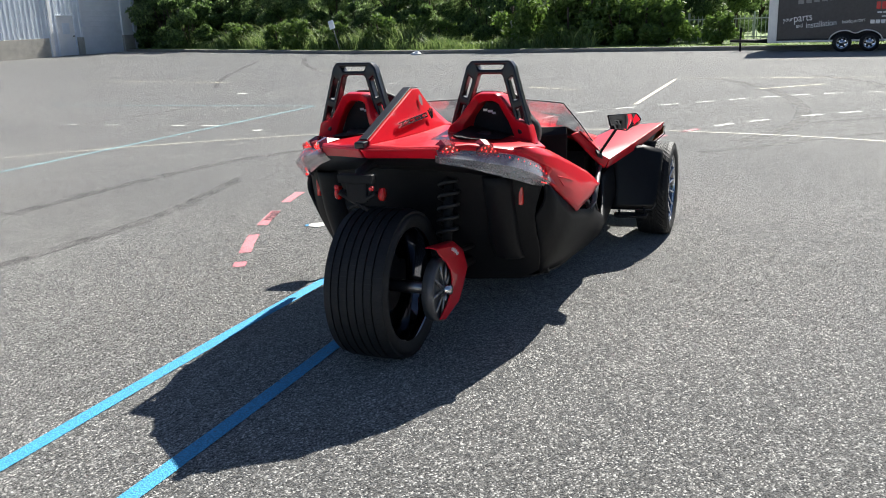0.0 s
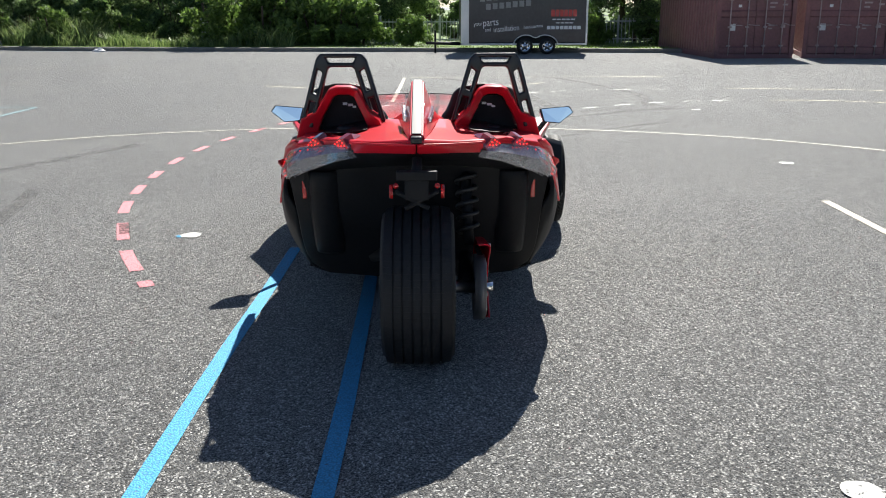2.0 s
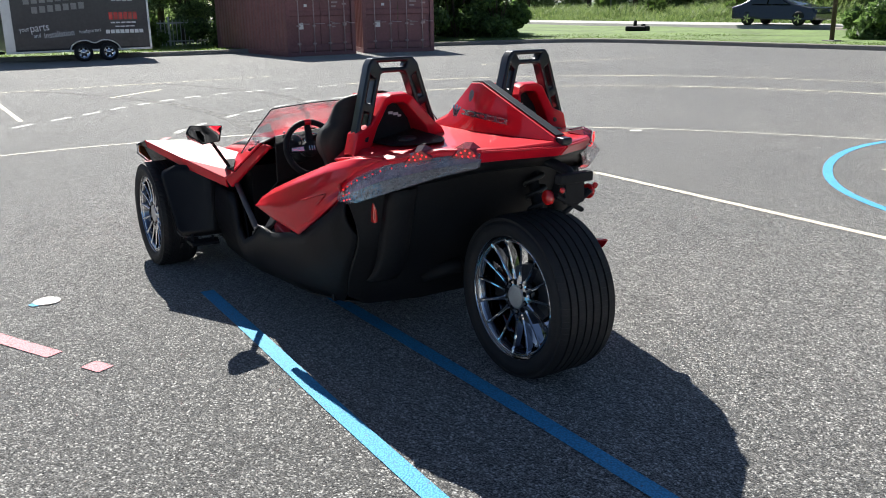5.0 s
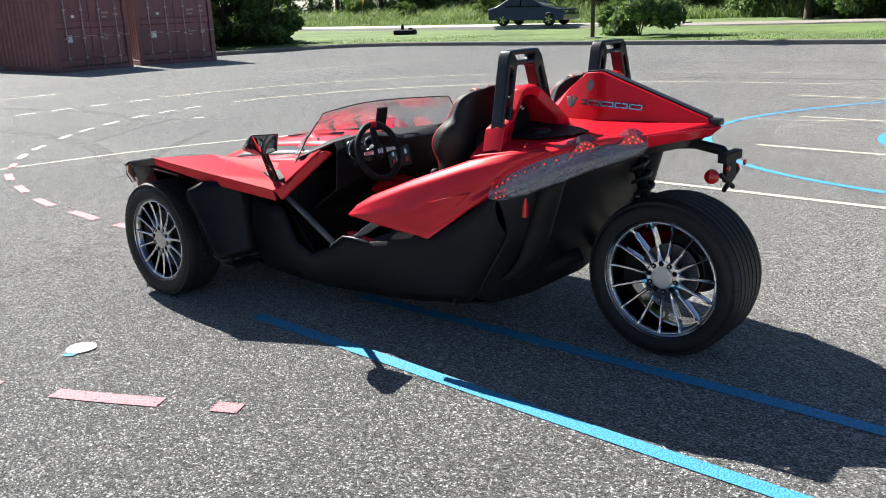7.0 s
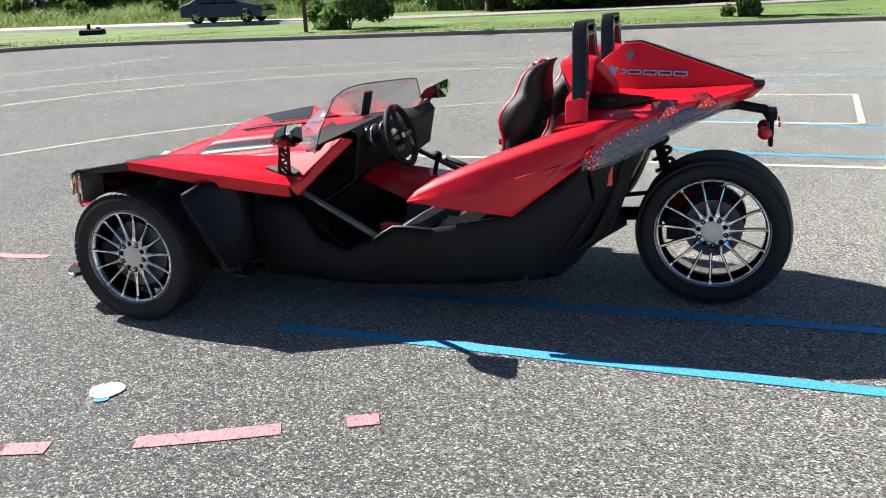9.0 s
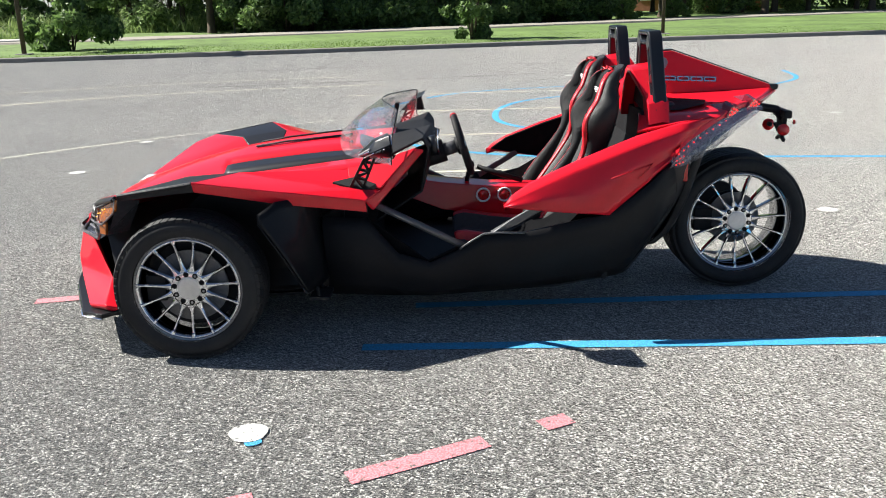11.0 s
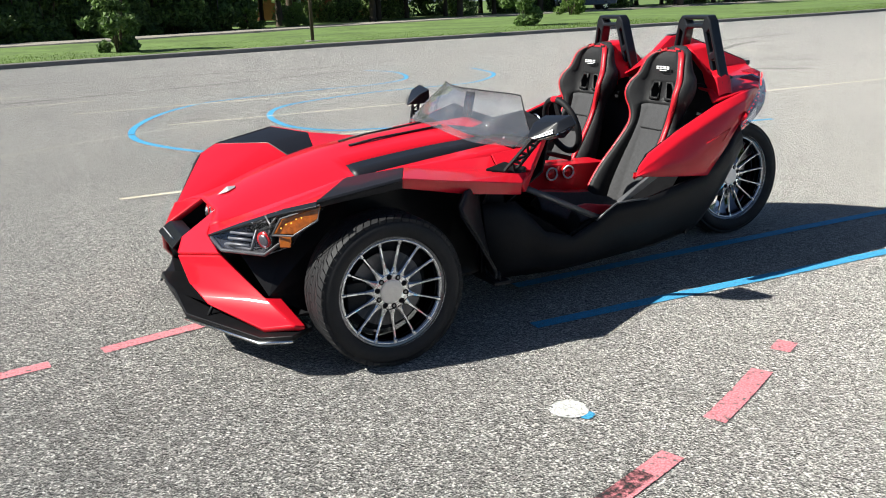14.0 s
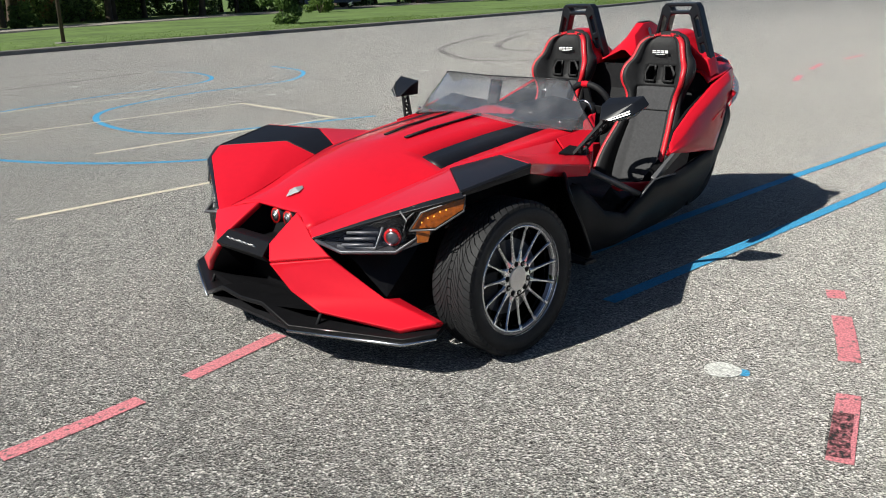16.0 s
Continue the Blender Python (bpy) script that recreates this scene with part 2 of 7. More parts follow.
TAIL_BODY = mat("tail_lamp_body", (0.22, 0.215, 0.225), 0.22, 0.3, 0.6, 70, 0.9)
CHROME_RIB = mat("lamp_chrome", (0.55, 0.55, 0.58), 0.12, 1.0, 0, 30, 0.3)
BUMP_LENS = mat("red_smoke_lens", (0.20, 0.012, 0.02), 0.15, 0.0, 1.0, 80, 0.6)
RED_LENS = mat("red_lens", (0.55, 0.01, 0.01), 0.2, 0, 0.6)
LED_RED = mat("red_led", (0.8, 0.02, 0.02), 0.2, 0, 0.6)
LED_RED.node_tree.nodes["Principled BSDF"].inputs["Emission Color"].default_value = (1, 0.012, 0.012, 1)
LED_RED.node_tree.nodes["Principled BSDF"].inputs["Emission Strength"].default_value = 1.0
LAMP_BODY = mat("lamp_body", (0.11, 0.11, 0.12), 0.22, 0.5, 0.5, 50, 0.4)
CLEAR = glass_material("clear_lens", (0.94, 0.94, 0.96))
# tail lens and windscreen carry painted glare
TAIL_LENS = glass_material("tail_lens", (0.9, 0.9, 0.92), 0.05, 3.5, 0.11)
SCREEN = glass_material("windscreen_tint", (0.945, 0.955, 0.97), 0.11, 2.4, 0.035)
CARPET = mat("black_carpet", (0.010, 0.010, 0.011), 1.0, 0, 0, 30, 0.3, 0.4, 300, spec=0.0)
MIRROR = mat("mirror_glass", (0.85, 0.86, 0.88), 0.02, 1.0)
KERB = mat("kerb_concrete", (0.19, 0.182, 0.168), 0.9, 0, 0, 2, 0.25, 0.5, 120)
GRASS_GROUND = mat("turf", (0.098, 0.155, 0.036), 0.9, 0, 0, 0.35, 0.55, 0.8, 60)
BARK = mat("bark", (0.07, 0.05, 0.035), 0.9, 0, 0, 8, 0.35, 0.8, 60)
LEAF_DARK = leaf_material("leaf_dark", (0.035, 0.07, 0.02), (0.20, 0.31, 0.09))
LEAF_WOOD = leaf_material("leaf_wood", (0.06, 0.10, 0.035), (0.34, 0.46, 0.17))
LEAF_LIGHT = leaf_material("leaf_light", (0.06, 0.11, 0.02), (0.18, 0.28, 0.06))
GRASS_BLADE = leaf_material("grass_blade", (0.09, 0.15, 0.03), (0.17, 0.25, 0.05))
WEED_BLADE = leaf_material("weed_blade", (0.08, 0.14, 0.04), (0.30, 0.38, 0.13))
CONT = mat("container_paint", (0.20, 0.085, 0.09), 0.55, 0, 0.1, 1.5, 0.25, 0.1, 40)
CONT_BAR = mat("container_bar", (0.42, 0.33, 0.33), 0.5, 0.2, 0, 8, 0.3)
TRAILER_WRAP = mat("trailer_wrap", (0.035, 0.032, 0.036), 0.4, 0, 0.3, 1.2, 0.5)
TRAILER_SILVER = mat("trailer_silver", (0.6, 0.6, 0.6), 0.35, 0.6, 0, 5, 0.1)
SIDING = mat("metal_siding", (0.74, 0.79, 0.86), 0.5, 0.0, 0, 2, 0.1)
SIDING_WHITE = mat("white_siding", (0.86, 0.86, 0.87), 0.5, 0, 0, 2, 0.08)
BLOCK = mat("concrete_block", (0.42, 0.40, 0.36), 0.9, 0, 0, 3, 0.25, 0.6, 60)
FENCE_MAT = mat("pale_fence", (0.52, 0.54, 0.5), 0.6, 0, 0, 5, 0.15)
CAR_BLACK = mat("dark_car_paint", (0.012, 0.015, 0.02), 0.25, 0, 1.0)
CAR_GLASS = mat("car_glass", (0.02, 0.025, 0.03), 0.05, 0, 0.6)
FOOTPATH = mat("worn_street", (0.26, 0.235, 0.20), 0.9, 0, 0, 1.2, 0.3, 0.5, 60)
PATH_MAT = mat("pale_road", (0.36, 0.35, 0.33), 0.85, 0, 0, 2, 0.15, 0.4, 90)
YELLOW = mat("yellow_sign", (0.75, 0.35, 0.02), 0.5)
GREY_METAL = mat("weathered_metal", (0.25, 0.25, 0.25), 0.5, 0.6, 0, 10, 0.2)


# ---- mesh helpers ----
def link_mesh(name, bm, material, parent=None, label="", smooth=False):
    me = bpy.data.meshes.new(name)
    bmesh.ops.recalc_face_normals(bm, faces=bm.faces)
    bm.to_mesh(me)
    bm.free()
    if smooth:
        me.shade_smooth()
    me.materials.append(material)
    ob = new(name, me)
    ob.parent = parent
    if label:
        ob["label"] = label
    return ob


def part(name, bm, material, parent, label="", smooth=False):
    return link_mesh(name, bm, material, parent, label, smooth)


def thing(name, at=(0, 0, 0), rz=0.0, label="", category="", group="", kind=""):
    e = new(name)
    e.matrix_world = pose(*at, 0, 0, rz)
    return tagged(e, label, category, group, kind)


def soften(ob, width=0.006, segments=2, angle=35):
    m = ob.modifiers.new("bevel", 'BEVEL')
    m.width, m.segments, m.limit_method, m.angle_limit = width, segments, 'ANGLE', radians(angle)
    m.harden_normals = False
    ob.data.shade_smooth()
    e = ob.modifiers.new("edges", 'WEIGHTED_NORMAL')
    e.keep_sharp = True
    return ob


def box(bm, lo, hi, m=None):
    r = bmesh.ops.create_cube(bm, size=1.0)
    lo, hi = Vector(lo), Vector(hi)
    for v in r["verts"]:
        v.co = Vector((lo[i] + (v.co[i] + 0.5) * (hi[i] - lo[i]) for i in range(3)))
        if m:
            v.co = m @ v.co
    return r["verts"]


def cyl(bm, a, b, r, r2=None, seg=14):
    a, b = Vector(a), Vector(b)
    d = b - a
    q = d.to_track_quat('Z', 'Y').to_matrix().to_4x4()
    bmesh.ops.create_cone(bm, cap_ends=True, segments=seg, radius1=r, radius2=r if r2 is None else r2, depth=d.length,
                          matrix=Matrix.Translation((a + b) / 2) @ q)


def faces_bm(verts, faces, mirror_y=False):
    used = sorted({i for f in faces for i in f})
    index = {o: k for k, o in enumerate(used)}
    verts, faces = [verts[i] for i in used], [tuple(index[i] for i in f) for f in faces]
    bm = bmesh.new()
    s = -1 if mirror_y else 1
    vs = [bm.verts.new((x, y * s, z)) for x, y, z in verts]
    for f in faces:
        bm.faces.new([vs[i] for i in (reversed(f) if mirror_y else f)])
    return bm


def shell(name, verts, faces, material, parent, thick=0.012, bevel=0.005, right=False, label="", offset=-1):
    """A sheet panel given a thickness and rounded edges; right: its mirror image."""
    ob = part(name, faces_bm(verts, faces, right), material, parent, label)
    m = ob.modifiers.new("thick", 'SOLIDIFY')
    m.thickness, m.offset = thick, offset
    if bevel:
        soften(ob, bevel)
    return ob


def grid_faces(rows, cols):
    return [(r * cols + c, r * cols + c + 1, (r + 1) * cols + c + 1, (r + 1) * cols + c) for r in range(rows - 1) for c in range(cols - 1)]


def spline(pts, n=8):
    """Catmull-Rom points through pts."""
    pts = [Vector(p) for p in pts]
    out = []
    for i in range(len(pts) - 1):
        p0, p1, p2, p3 = pts[max(i - 1, 0)], pts[i], pts[i + 1], pts[min(i + 2, len(pts) - 1)]
        for k in range(n):
            t = k / n
            out.append(0.5 * (2 * p1 + (p2 - p0) * t + (2 * p0 - 5 * p1 + 4 * p2 - p3) * t * t + (3 * p1 - p0 - 3 * p2 + p3) * t ** 3))
    return out + [pts[-1]]


def sweep(bm, path, r, seg=10, cap=True, flat=1.0):
    """A tube along a path."""
    path = [Vector(p) for p in path]
    rings = []
    up = Vector((0, 0, 1))
    for i, p in enumerate(path):
        d = (path[min(i + 1, len(path) - 1)] - path[max(i - 1, 0)]).normalized()
        a = d.cross(up)
        if a.length < 0.05:
            a = d.cross(Vector((1, 0, 0)))
        a.normalize()
        c = a.cross(d)
        rings.append([bm.verts.new(p + (a * math.cos(t) + c * math.sin(t) * flat) * r) for t in (k * math.tau / seg for k in range(seg))])
    for q0, q1 in zip(rings, rings[1:]):
        for k in range(seg):
            bm.faces.new((q0[k], q0[(k + 1) % seg], q1[(k + 1) % seg], q1[k]))
    if cap:
        bm.faces.new(rings[0])
        bm.faces.new(reversed(rings[-1]))


def tube(name, path, r, material, parent, label="", seg=10):
    bm = bmesh.new()
    sweep(bm, path, r, seg)
    return part(name, bm, material, parent, label, True)


def lathe_y(bm, profile, seg=64, centre=(0, 0, 0)):
    """A profile of (radius, y) turned about the y axis."""
    c = Vector(centre)
    rings = []
    for r, y in profile:
        rings.append([bm.verts.new(c + Vector((r * math.cos(t), y, r * math.sin(t)))) for t in (k * math.tau / seg for k in range(seg))])
    for q0, q1 in zip(rings, rings[1:]):
        for k in range(seg):
            bm.faces.new((q0[k], q0[(k + 1) % seg], q1[(k + 1) % seg], q1[k]))


def ribbon(bm, pts, width, z):
    """A flat painted band along ground points."""
    pts = [Vector((p[0], p[1], 0)) for p in pts]
    prev = None
    for i, p in enumerate(pts):
        d = (pts[min(i + 1, len(pts) - 1)] - pts[max(i - 1, 0)]).normalized()
        n = Vector((-d.y, d.x, 0)) * width / 2
        cur = (bm.verts.new(p + n + Vector((0, 0, z))), bm.verts.new(p - n + Vector((0, 0, z))))
        if prev:
            bm.faces.new((prev[0], prev[1], cur[1], cur[0]))
        prev = cur


# ---- ground ----
KERB_LINE = spline([(70, 100), (44, 46), (36.6, 30), (33.2, 22), (30.2, 15.5), (28.9, 9), (28.1, 2.5), (27.2, -4), (26.4, -8), (25.3, -14.5), (24.6, -17.5), (23.6, -20.2), (21.2, -21.6),
                    (14, -22.5), (6, -23.4), (1, -24.3), (-5, -25.2), (-11, -25.8), (-20, -26.3), (-28, -27), (-44, -29.5), (-80, -40), (-200, -75)], 6)
KERB_LINE = [Vector((p[0], p[1], 0)) for p in [Vector((q[0], q[1], 0)) for q in KERB_LINE]]


def kerb_normals():
    out = []
    for i, p in enumerate(KERB_LINE):
        d = (KERB_LINE[min(i + 1, len(KERB_LINE) - 1)] - KERB_LINE[max(i - 1, 0)]).normalized()
        out.append(Vector((-d.y, d.x, 0)))
    return out


KN = kerb_normals()


def build_ground():
    bm = bmesh.new()
    vs = [bm.verts.new(p) for p in ((-900, -900, 0), (900, -900, 0), (900, 900, 0), (-900, 900, 0))]
    bm.faces.new(vs)
    g = link_mesh("ground", bm, ASPHALT)
    tagged(g, "grey weathered asphalt parking lot with coarse aggregate", "parking lot", kind="structure")
    # kerb: a swept step with a rounded nose
    prof = [(0.0, -0.02), (0.015, 0.12), (0.04, 0.14), (0.16, 0.145), (0.17, 0.02)]
    bm = bmesh.new()
    rows = [[bm.verts.new(p + n * o + Vector((0, 0, z))) for o, z in prof] for p, n in zip(KERB_LINE, KN)]
    for a, b in zip(rows, rows[1:]):
        for k in range(len(prof) - 1):
            bm.faces.new((a[k], a[k + 1], b[k + 1], b[k]))
    tagged(link_mesh("kerb", bm, KERB, smooth=False), "grey concrete kerb round the parking lot", "kerb", kind="structure")
    # verge of turf behind the kerb
    bm = bmesh.new()
    offs = [0.165, 3, 8, 16, 40, 160, 500]
    rows = []
    for p, n in zip(KERB_LINE, KN):
        row = []
        for o in offs:
            q = p + n * o
            row.append(bm.verts.new((q.x, q.y, 0.13 + (0.10 * noise.noise(Vector((q.x * 0.15, q.y * 0.15, 0))) if o > 1 else 0))))
        rows.append(row)
    for a, b in zip(rows, rows[1:]):
        for k in range(len(offs) - 1):
            try:
                bm.faces.new((a[k], a[k + 1], b[k + 1], b[k]))
            except ValueError:
                pass
    tagged(link_mesh("verge", bm, GRASS_GROUND, smooth=True), "mown green grass verge behind the kerb", "lawn", kind="structure")


build_ground()


# ---- painted markings ----
def marking(name, pts, width, material, z, label, category="road marking", group=""):
    bm = bmesh.new()
    ribbon(bm, pts, width, z)
    ob = link_mesh(name, bm, material)
    return tagged(ob, label, category, group, "structure")


def build_markings():
    marking("blue_line", spline([(1.93, 0.86), (1.0, 0.885), (0, 0.92), (-1.5, 0.945), (-7, 1.0)], 10), 0.078, BLUE, 0.004, "bright blue painted line on asphalt", group="blue lines")
    marking("blue_line", spline([(1.7, 0.31), (0, 0.30), (-1.5, 0.315), (-7, 0.42)], 10), 0.078, BLUE, 0.004, "bright blue painted line on asphalt", group="blue lines")
    marking("blue_curve", spline([(-4, -3.3), (-1.6, -3.65), (0.03, -3.82), (1.3, -4.35), (2.14, -5.3), (2.62, -6.5), (2.6, -7.6), (2.2, -8.8), (1.57, -9.85), (0.84, -10.46), (-0.84, -10.95), (-2.2, -11.1),
                                  (-3.16, -11.86), (-3.6, -13.4), (-3.3, -14.4)], 8), 0.085, BLUE, 0.004, "curved blue painted practice lane line", group="blue curves")
    marking("blue_curve", spline([(-1.6, -5.15), (-0.7, -5.45), (0.02, -5.7), (0.5, -5.95), (0.82, -6.76), (0.66, -8.1), (0, -9.1), (-1.53, -9.78), (-2.84, -9.9), (-3.77, -10.1), (-4.86, -11.34), (-5.26, -13.05)], 8),
            0.085, BLUE, 0.004, "curved blue painted practice lane line", group="blue curves")
    # dashed pink arc
    arc = spline([(0.9, 1.5), (1.15, 1.63), (1.88, 1.99), (2.56, 2.24), (3.1, 2.41), (3.86, 2.55), (4.65, 2.62), (5.45, 2.64), (6.23, 2.58), (7.05, 2.43), (7.75, 2.23), (8.54, 1.96), (9.3, 1.6), (10.0, 1.17), (10.5, 0.78), (11.14, 0.03), (11.54, -0.46), (12.0, -0.98), (12.4, -1.5), (12.75, -2.0), (13.0, -2.55), (13.2, -3.2), (13.28, -4.3), (13.24, -5.5)], 24)
    acc = [0.0]
    for a, b in zip(arc, arc[1:]):
        acc.append(acc[-1] + (b - a).length)

    def at(s):
        for i in range(len(acc) - 1):
            if acc[i + 1] >= s:
                u = (s - acc[i]) / max(acc[i + 1] - acc[i], 1e-6)
                return arc[i].lerp(arc[i + 1], u)
        return arc[-1]
    dashes = [(0.22, 0.34), (0.58, 1.10), (1.41, 1.93), (2.28, 2.72), (3.03, 3.40), (3.76, 4.13), (4.53, 4.92), (5.35, 5.72), (6.15, 6.5), (6.95, 7.3), (7.72, 8.08), (8.55, 8.95), (9.4, 9.8), (10.2, 10.6), (11.0, 11.4), (11.7, 12.1), (12.35, 12.7), (13.0, 13.35), (13.6, 13.95), (14.2, 14.55), (14.85, 15.2), (15.5, 15.9), (16.2, 16.6), (17.0, 17.4)]
    for i, (a, b) in enumerate(dashes):
        marking("pink_dash" if i < 11 else "white_dash", [at(a + (b - a) * k / 6) for k in range(7)], 0.085, PINK if i < 11 else WHITE, 0.004, "short pink painted dash on asphalt" if i < 11 else "short white painted dash on asphalt", group="arc of dashes")
    arc = spline([(3.24, -0.01), (3.75, 0.09), (4.0, 0.14), (4.5, 0.19), (5.08, 0.17), (5.88, 0.11), (6.7, -0.07), (7.49, -0.31), (8.13, -0.65), (8.75, -1.06), (9.23, -1.5), (9.9, -2.21), (10.28, -2.75), (10.66, -3.36), (10.96, -4.02), (11.1, -4.58), (11.2, -5.2)], 24)
    acc = [0.0]
    for a, b in zip(arc, arc[1:]):
        acc.append(acc[-1] + (b - a).length)
    for i, (a, b) in enumerate(((0.0, 0.53), (0.76, 1.3), (1.6, 2.05), (2.42, 2.85), (3.25, 3.65), (4.05, 4.45), (4.8, 5.15), (5.5, 5.85), (6.15, 6.5), (7.1, 7.45), (7.75, 8.1), (8.45, 8.8), (9.2, 9.55), (9.85, 10.2), (10.4, 10.75))):
        far = i > 6
        marking("white_dash" if far else "pink_dash", [at(a + (b - a) * k / 6) for k in range(7)], 0.08, WHITE if far else PINK, 0.004, "short white painted dash on asphalt" if far else "short pink painted dash on asphalt", group="front dashes")
    for a, b in (((7.75, 9.45), (7.74, 9.2)), ((7.74, 8.66), (7.75, 8.36)), ((7.78, 7.34), (7.79, 7.1)), ((7.83, 6.82), (7.84, 6.5))):
        marking("white_dash", [a, b], 0.09, WHITE, 0.004, "short white painted dash on asphalt", group="far dashes")
    for a, b in (((10.65, 6.36), (3.3, 6.62)), ((10.6, 12.6), (10.66, 6.4))):
        marking("teal_line", [(a[0] + (b[0] - a[0]) * k / 8, a[1] + (b[1] - a[1]) * k / 8) for k in range(9)], 0.07, TEAL, 0.0042, "thin worn teal painted line on asphalt", group="teal lines")
    for a, b in (((-7.3, -2.5), (-8.0, -2.75)), ((-8.9, -3.0), (-9.9, -3.25)), ((-10.8, -3.25), (-11.8, -3.3))):
        marking("pink_dash", [a, b], 0.09, PINK, 0.004, "short pink painted dash on asphalt", group="far pink dashes")
    bm = bmesh.new()
    ribbon(bm, [(2.33, 2.145), (2.45, 2.19), (2.52, 2.21), (2.64, 2.26)], 0.078, 0.0065)
    tagged(link_mesh("tyre_scuff", bm, SCUFF), "black rubber scuff across a pink dash", "tyre mark", kind="structure")
    # white arcs and lines
    ring = spline([(3.6, 8.2), (4.58, 7.5), (5.5, 6.6), (6.5, 5.3), (7.3, 4.0), (7.8, 2.5), (8.03, 0.7), (7.95, -0.6), (7.6, -2.2), (6.95, -3.7), (6.1, -4.85), (5.0, -5.85), (3.8, -6.65), (2.6, -7.3), (1.5, -7.75)], 8)
    marking("white_arc", ring, 0.065, RING, 0.004, "thin faded white painted arc", group="white arcs")
    marking("white_arc", spline([(11.17, -5.84), (11.1, -6.7), (10.8, -7.4), (10.35, -8.4), (9.0, -9.95), (7.4, -11.0), (5.3, -11.75), (2.6, -12.2)], 8), 0.07, FADED, 0.004, "thin faded white painted arc", group="white arcs")
    marking("white_arc", spline([(13.4, -5.8), (13.2, -7.0), (12.85, -8.4), (12.1, -9.9), (10.5, -11.75), (8.5, -12.9), (5.7, -13.8), (3.4, -14.1)], 8), 0.07, FADED, 0.004, "thin faded white painted arc", group="white arcs")
    for a, b in (((3.27, -3.34), (-1.4, -3.26)), ((1.75, -5.57), (-1.25, -5.5)), ((2.1, -7.9), (-1.4, -7.86)), ((-1.37, -7.86), (-1.22, -5.48)), ((3.1, -10.25), (-1.45, -10.2)),
                 ((16.2, 0.52), (11.2, 0.58)), ((16.9, 17.5), (16.0, 11.9)), ((15.1, 9.05), (15.5, 8.6)), ((14.4, 3.3), (13.7, 2.1)), ((-12.4, -13.9), (-12.45, -11.6)), ((-19.8, -7.9), (-19.4, -5.5)),
                 ((16.4, 0.4), (16.38, -5.4)), ((16.0, -11.0), (14.8, -16.2)), ((13.83, -1.25), (14.85, -2.46)), ((-4.5, -5.5), (-9.0, -5.4)), ((20, 8), (20.2, 12))):
        n = 8
        marking("white_line", [(a[0] + (b[0] - a[0]) * k / n, a[1] + (b[1] - a[1]) * k / n) for k in range(n + 1)], 0.068, FADED, 0.0045, "thin worn pale painted line on asphalt", group="pale lines")
    # round dots
    for x, y, r in ((2.28, 1.66, 0.072), (5.06, -3.73, 0.075), (5.0, -5.6, 0.075), (-1.2, -1.50, 0.07), (-2.2, -8.4, 0.08), (7.4, 5.5, 0.08), (13, 9.5, 0.14), (-1, -13, 0.1), (9.8, -4.2, 0.08), (1.6, -13.5, 0.09), (-6, -9, 0.08), (-3.5, -6.6, 0.08), (15.5, 7, 0.1), (-9, -13.5, 0.09)):
        bm = bmesh.new()
        vs = [bm.verts.new((x + r * math.cos(t) * (1 + 0.06 * math.sin(3 * t + x)), y + r * math.sin(t), 0.006)) for t in (k * math.tau / 26 for k in range(26))]
        bm.faces.new(vs)
        tagged(link_mesh("white_dot", bm, WHITE), "round white painted dot on asphalt", "road marking", "white dots", "structure")
    bm = bmesh.new()
    vs = [bm.verts.new((2.25 + 0.032 * math.cos(t), 1.73 + 0.028 * math.sin(t) * (1 + 0.2 * math.sin(2 * t)), 0.0045)) for t in (k * math.tau / 18 for k in range(18))]
    bm.faces.new(vs)
    tagged(link_mesh("blue_smudge", bm, BLUE), "small blue paint smudge beside a white dot", "road marking", kind="structure")
    # faint curved tyre marks
    crack = spline([(7.6, 9.3), (8.1, 9.12), (9.2, 8.92), (10.2, 8.9), (11.4, 8.88), (12.2, 8.86)], 10)
    rng = random.Random(8)
    bm = bmesh.new()
    ribbon(bm, [(p[0], p[1] + rng.uniform(-0.03, 0.03)) for p in crack], 0.05, 0.0035)
    tagged(link_mesh("crack", bm, SCUFF), "dark irregular crack in the asphalt", "crack", kind="structure")
    for pts, w in (([(16.4, 0.2), (16.1, -0.35), (15.4, -0.83), (14.1, -1.32), (12.5, -1.77), (10.7, -1.98), (9.6, -1.97), (8.5, -1.8), (7.2, -1.3)], 0.22), ([(16.9, -2.2), (16.5, -2.6), (15.65, -3.07), (14.5, -3.41), (13.2, -3.75), (11.9, -3.85), (10.4, -3.6)], 0.2),
                   ([(6.3, -0.9), (6.85, -1.48), (7.6, -2.28), (8.4, -3.4)], 0.12), ([(9.0, -2.1), (9.75, -3.2), (10.1, -4.0)], 0.12), ([(14.5, 11.2), (16.4, 12.5), (20.5, 14.7), (25.6, 17.2)], 0.16), ([(28.1, 16.6), (24.0, 14.2), (20.4, 11.8)], 0.14),
                   ([(-19.5, -16.9), (-16.8, -16.2), (-14.7, -15.65), (-12.6, -14.66), (-10.2, -12.95), (-8.65, -10.9), (-8.15, -9.9), (-8.3, -8.8), (-9.5, -7.6)], 0.2), ([(-15.6, -14.8), (-13.9, -13.94), (-11.7, -12.4), (-10.7, -11.2), (-10.5, -10.2), (-11.2, -9.0)], 0.2),
                   ([(2, 4.6), (3.6, 4.5), (5, 4.2), (6.6, 3.4)], 0.17), ([(8, -16), (3, -17), (-4, -16)], 0.15), ([(6, -12.5), (2, -13.2), (-3, -14.5)], 0.15), ([(0.5, 3.3), (2.2, 3.2), (4.0, 3.5)], 0.14)):
        pts = spline(pts, 8)
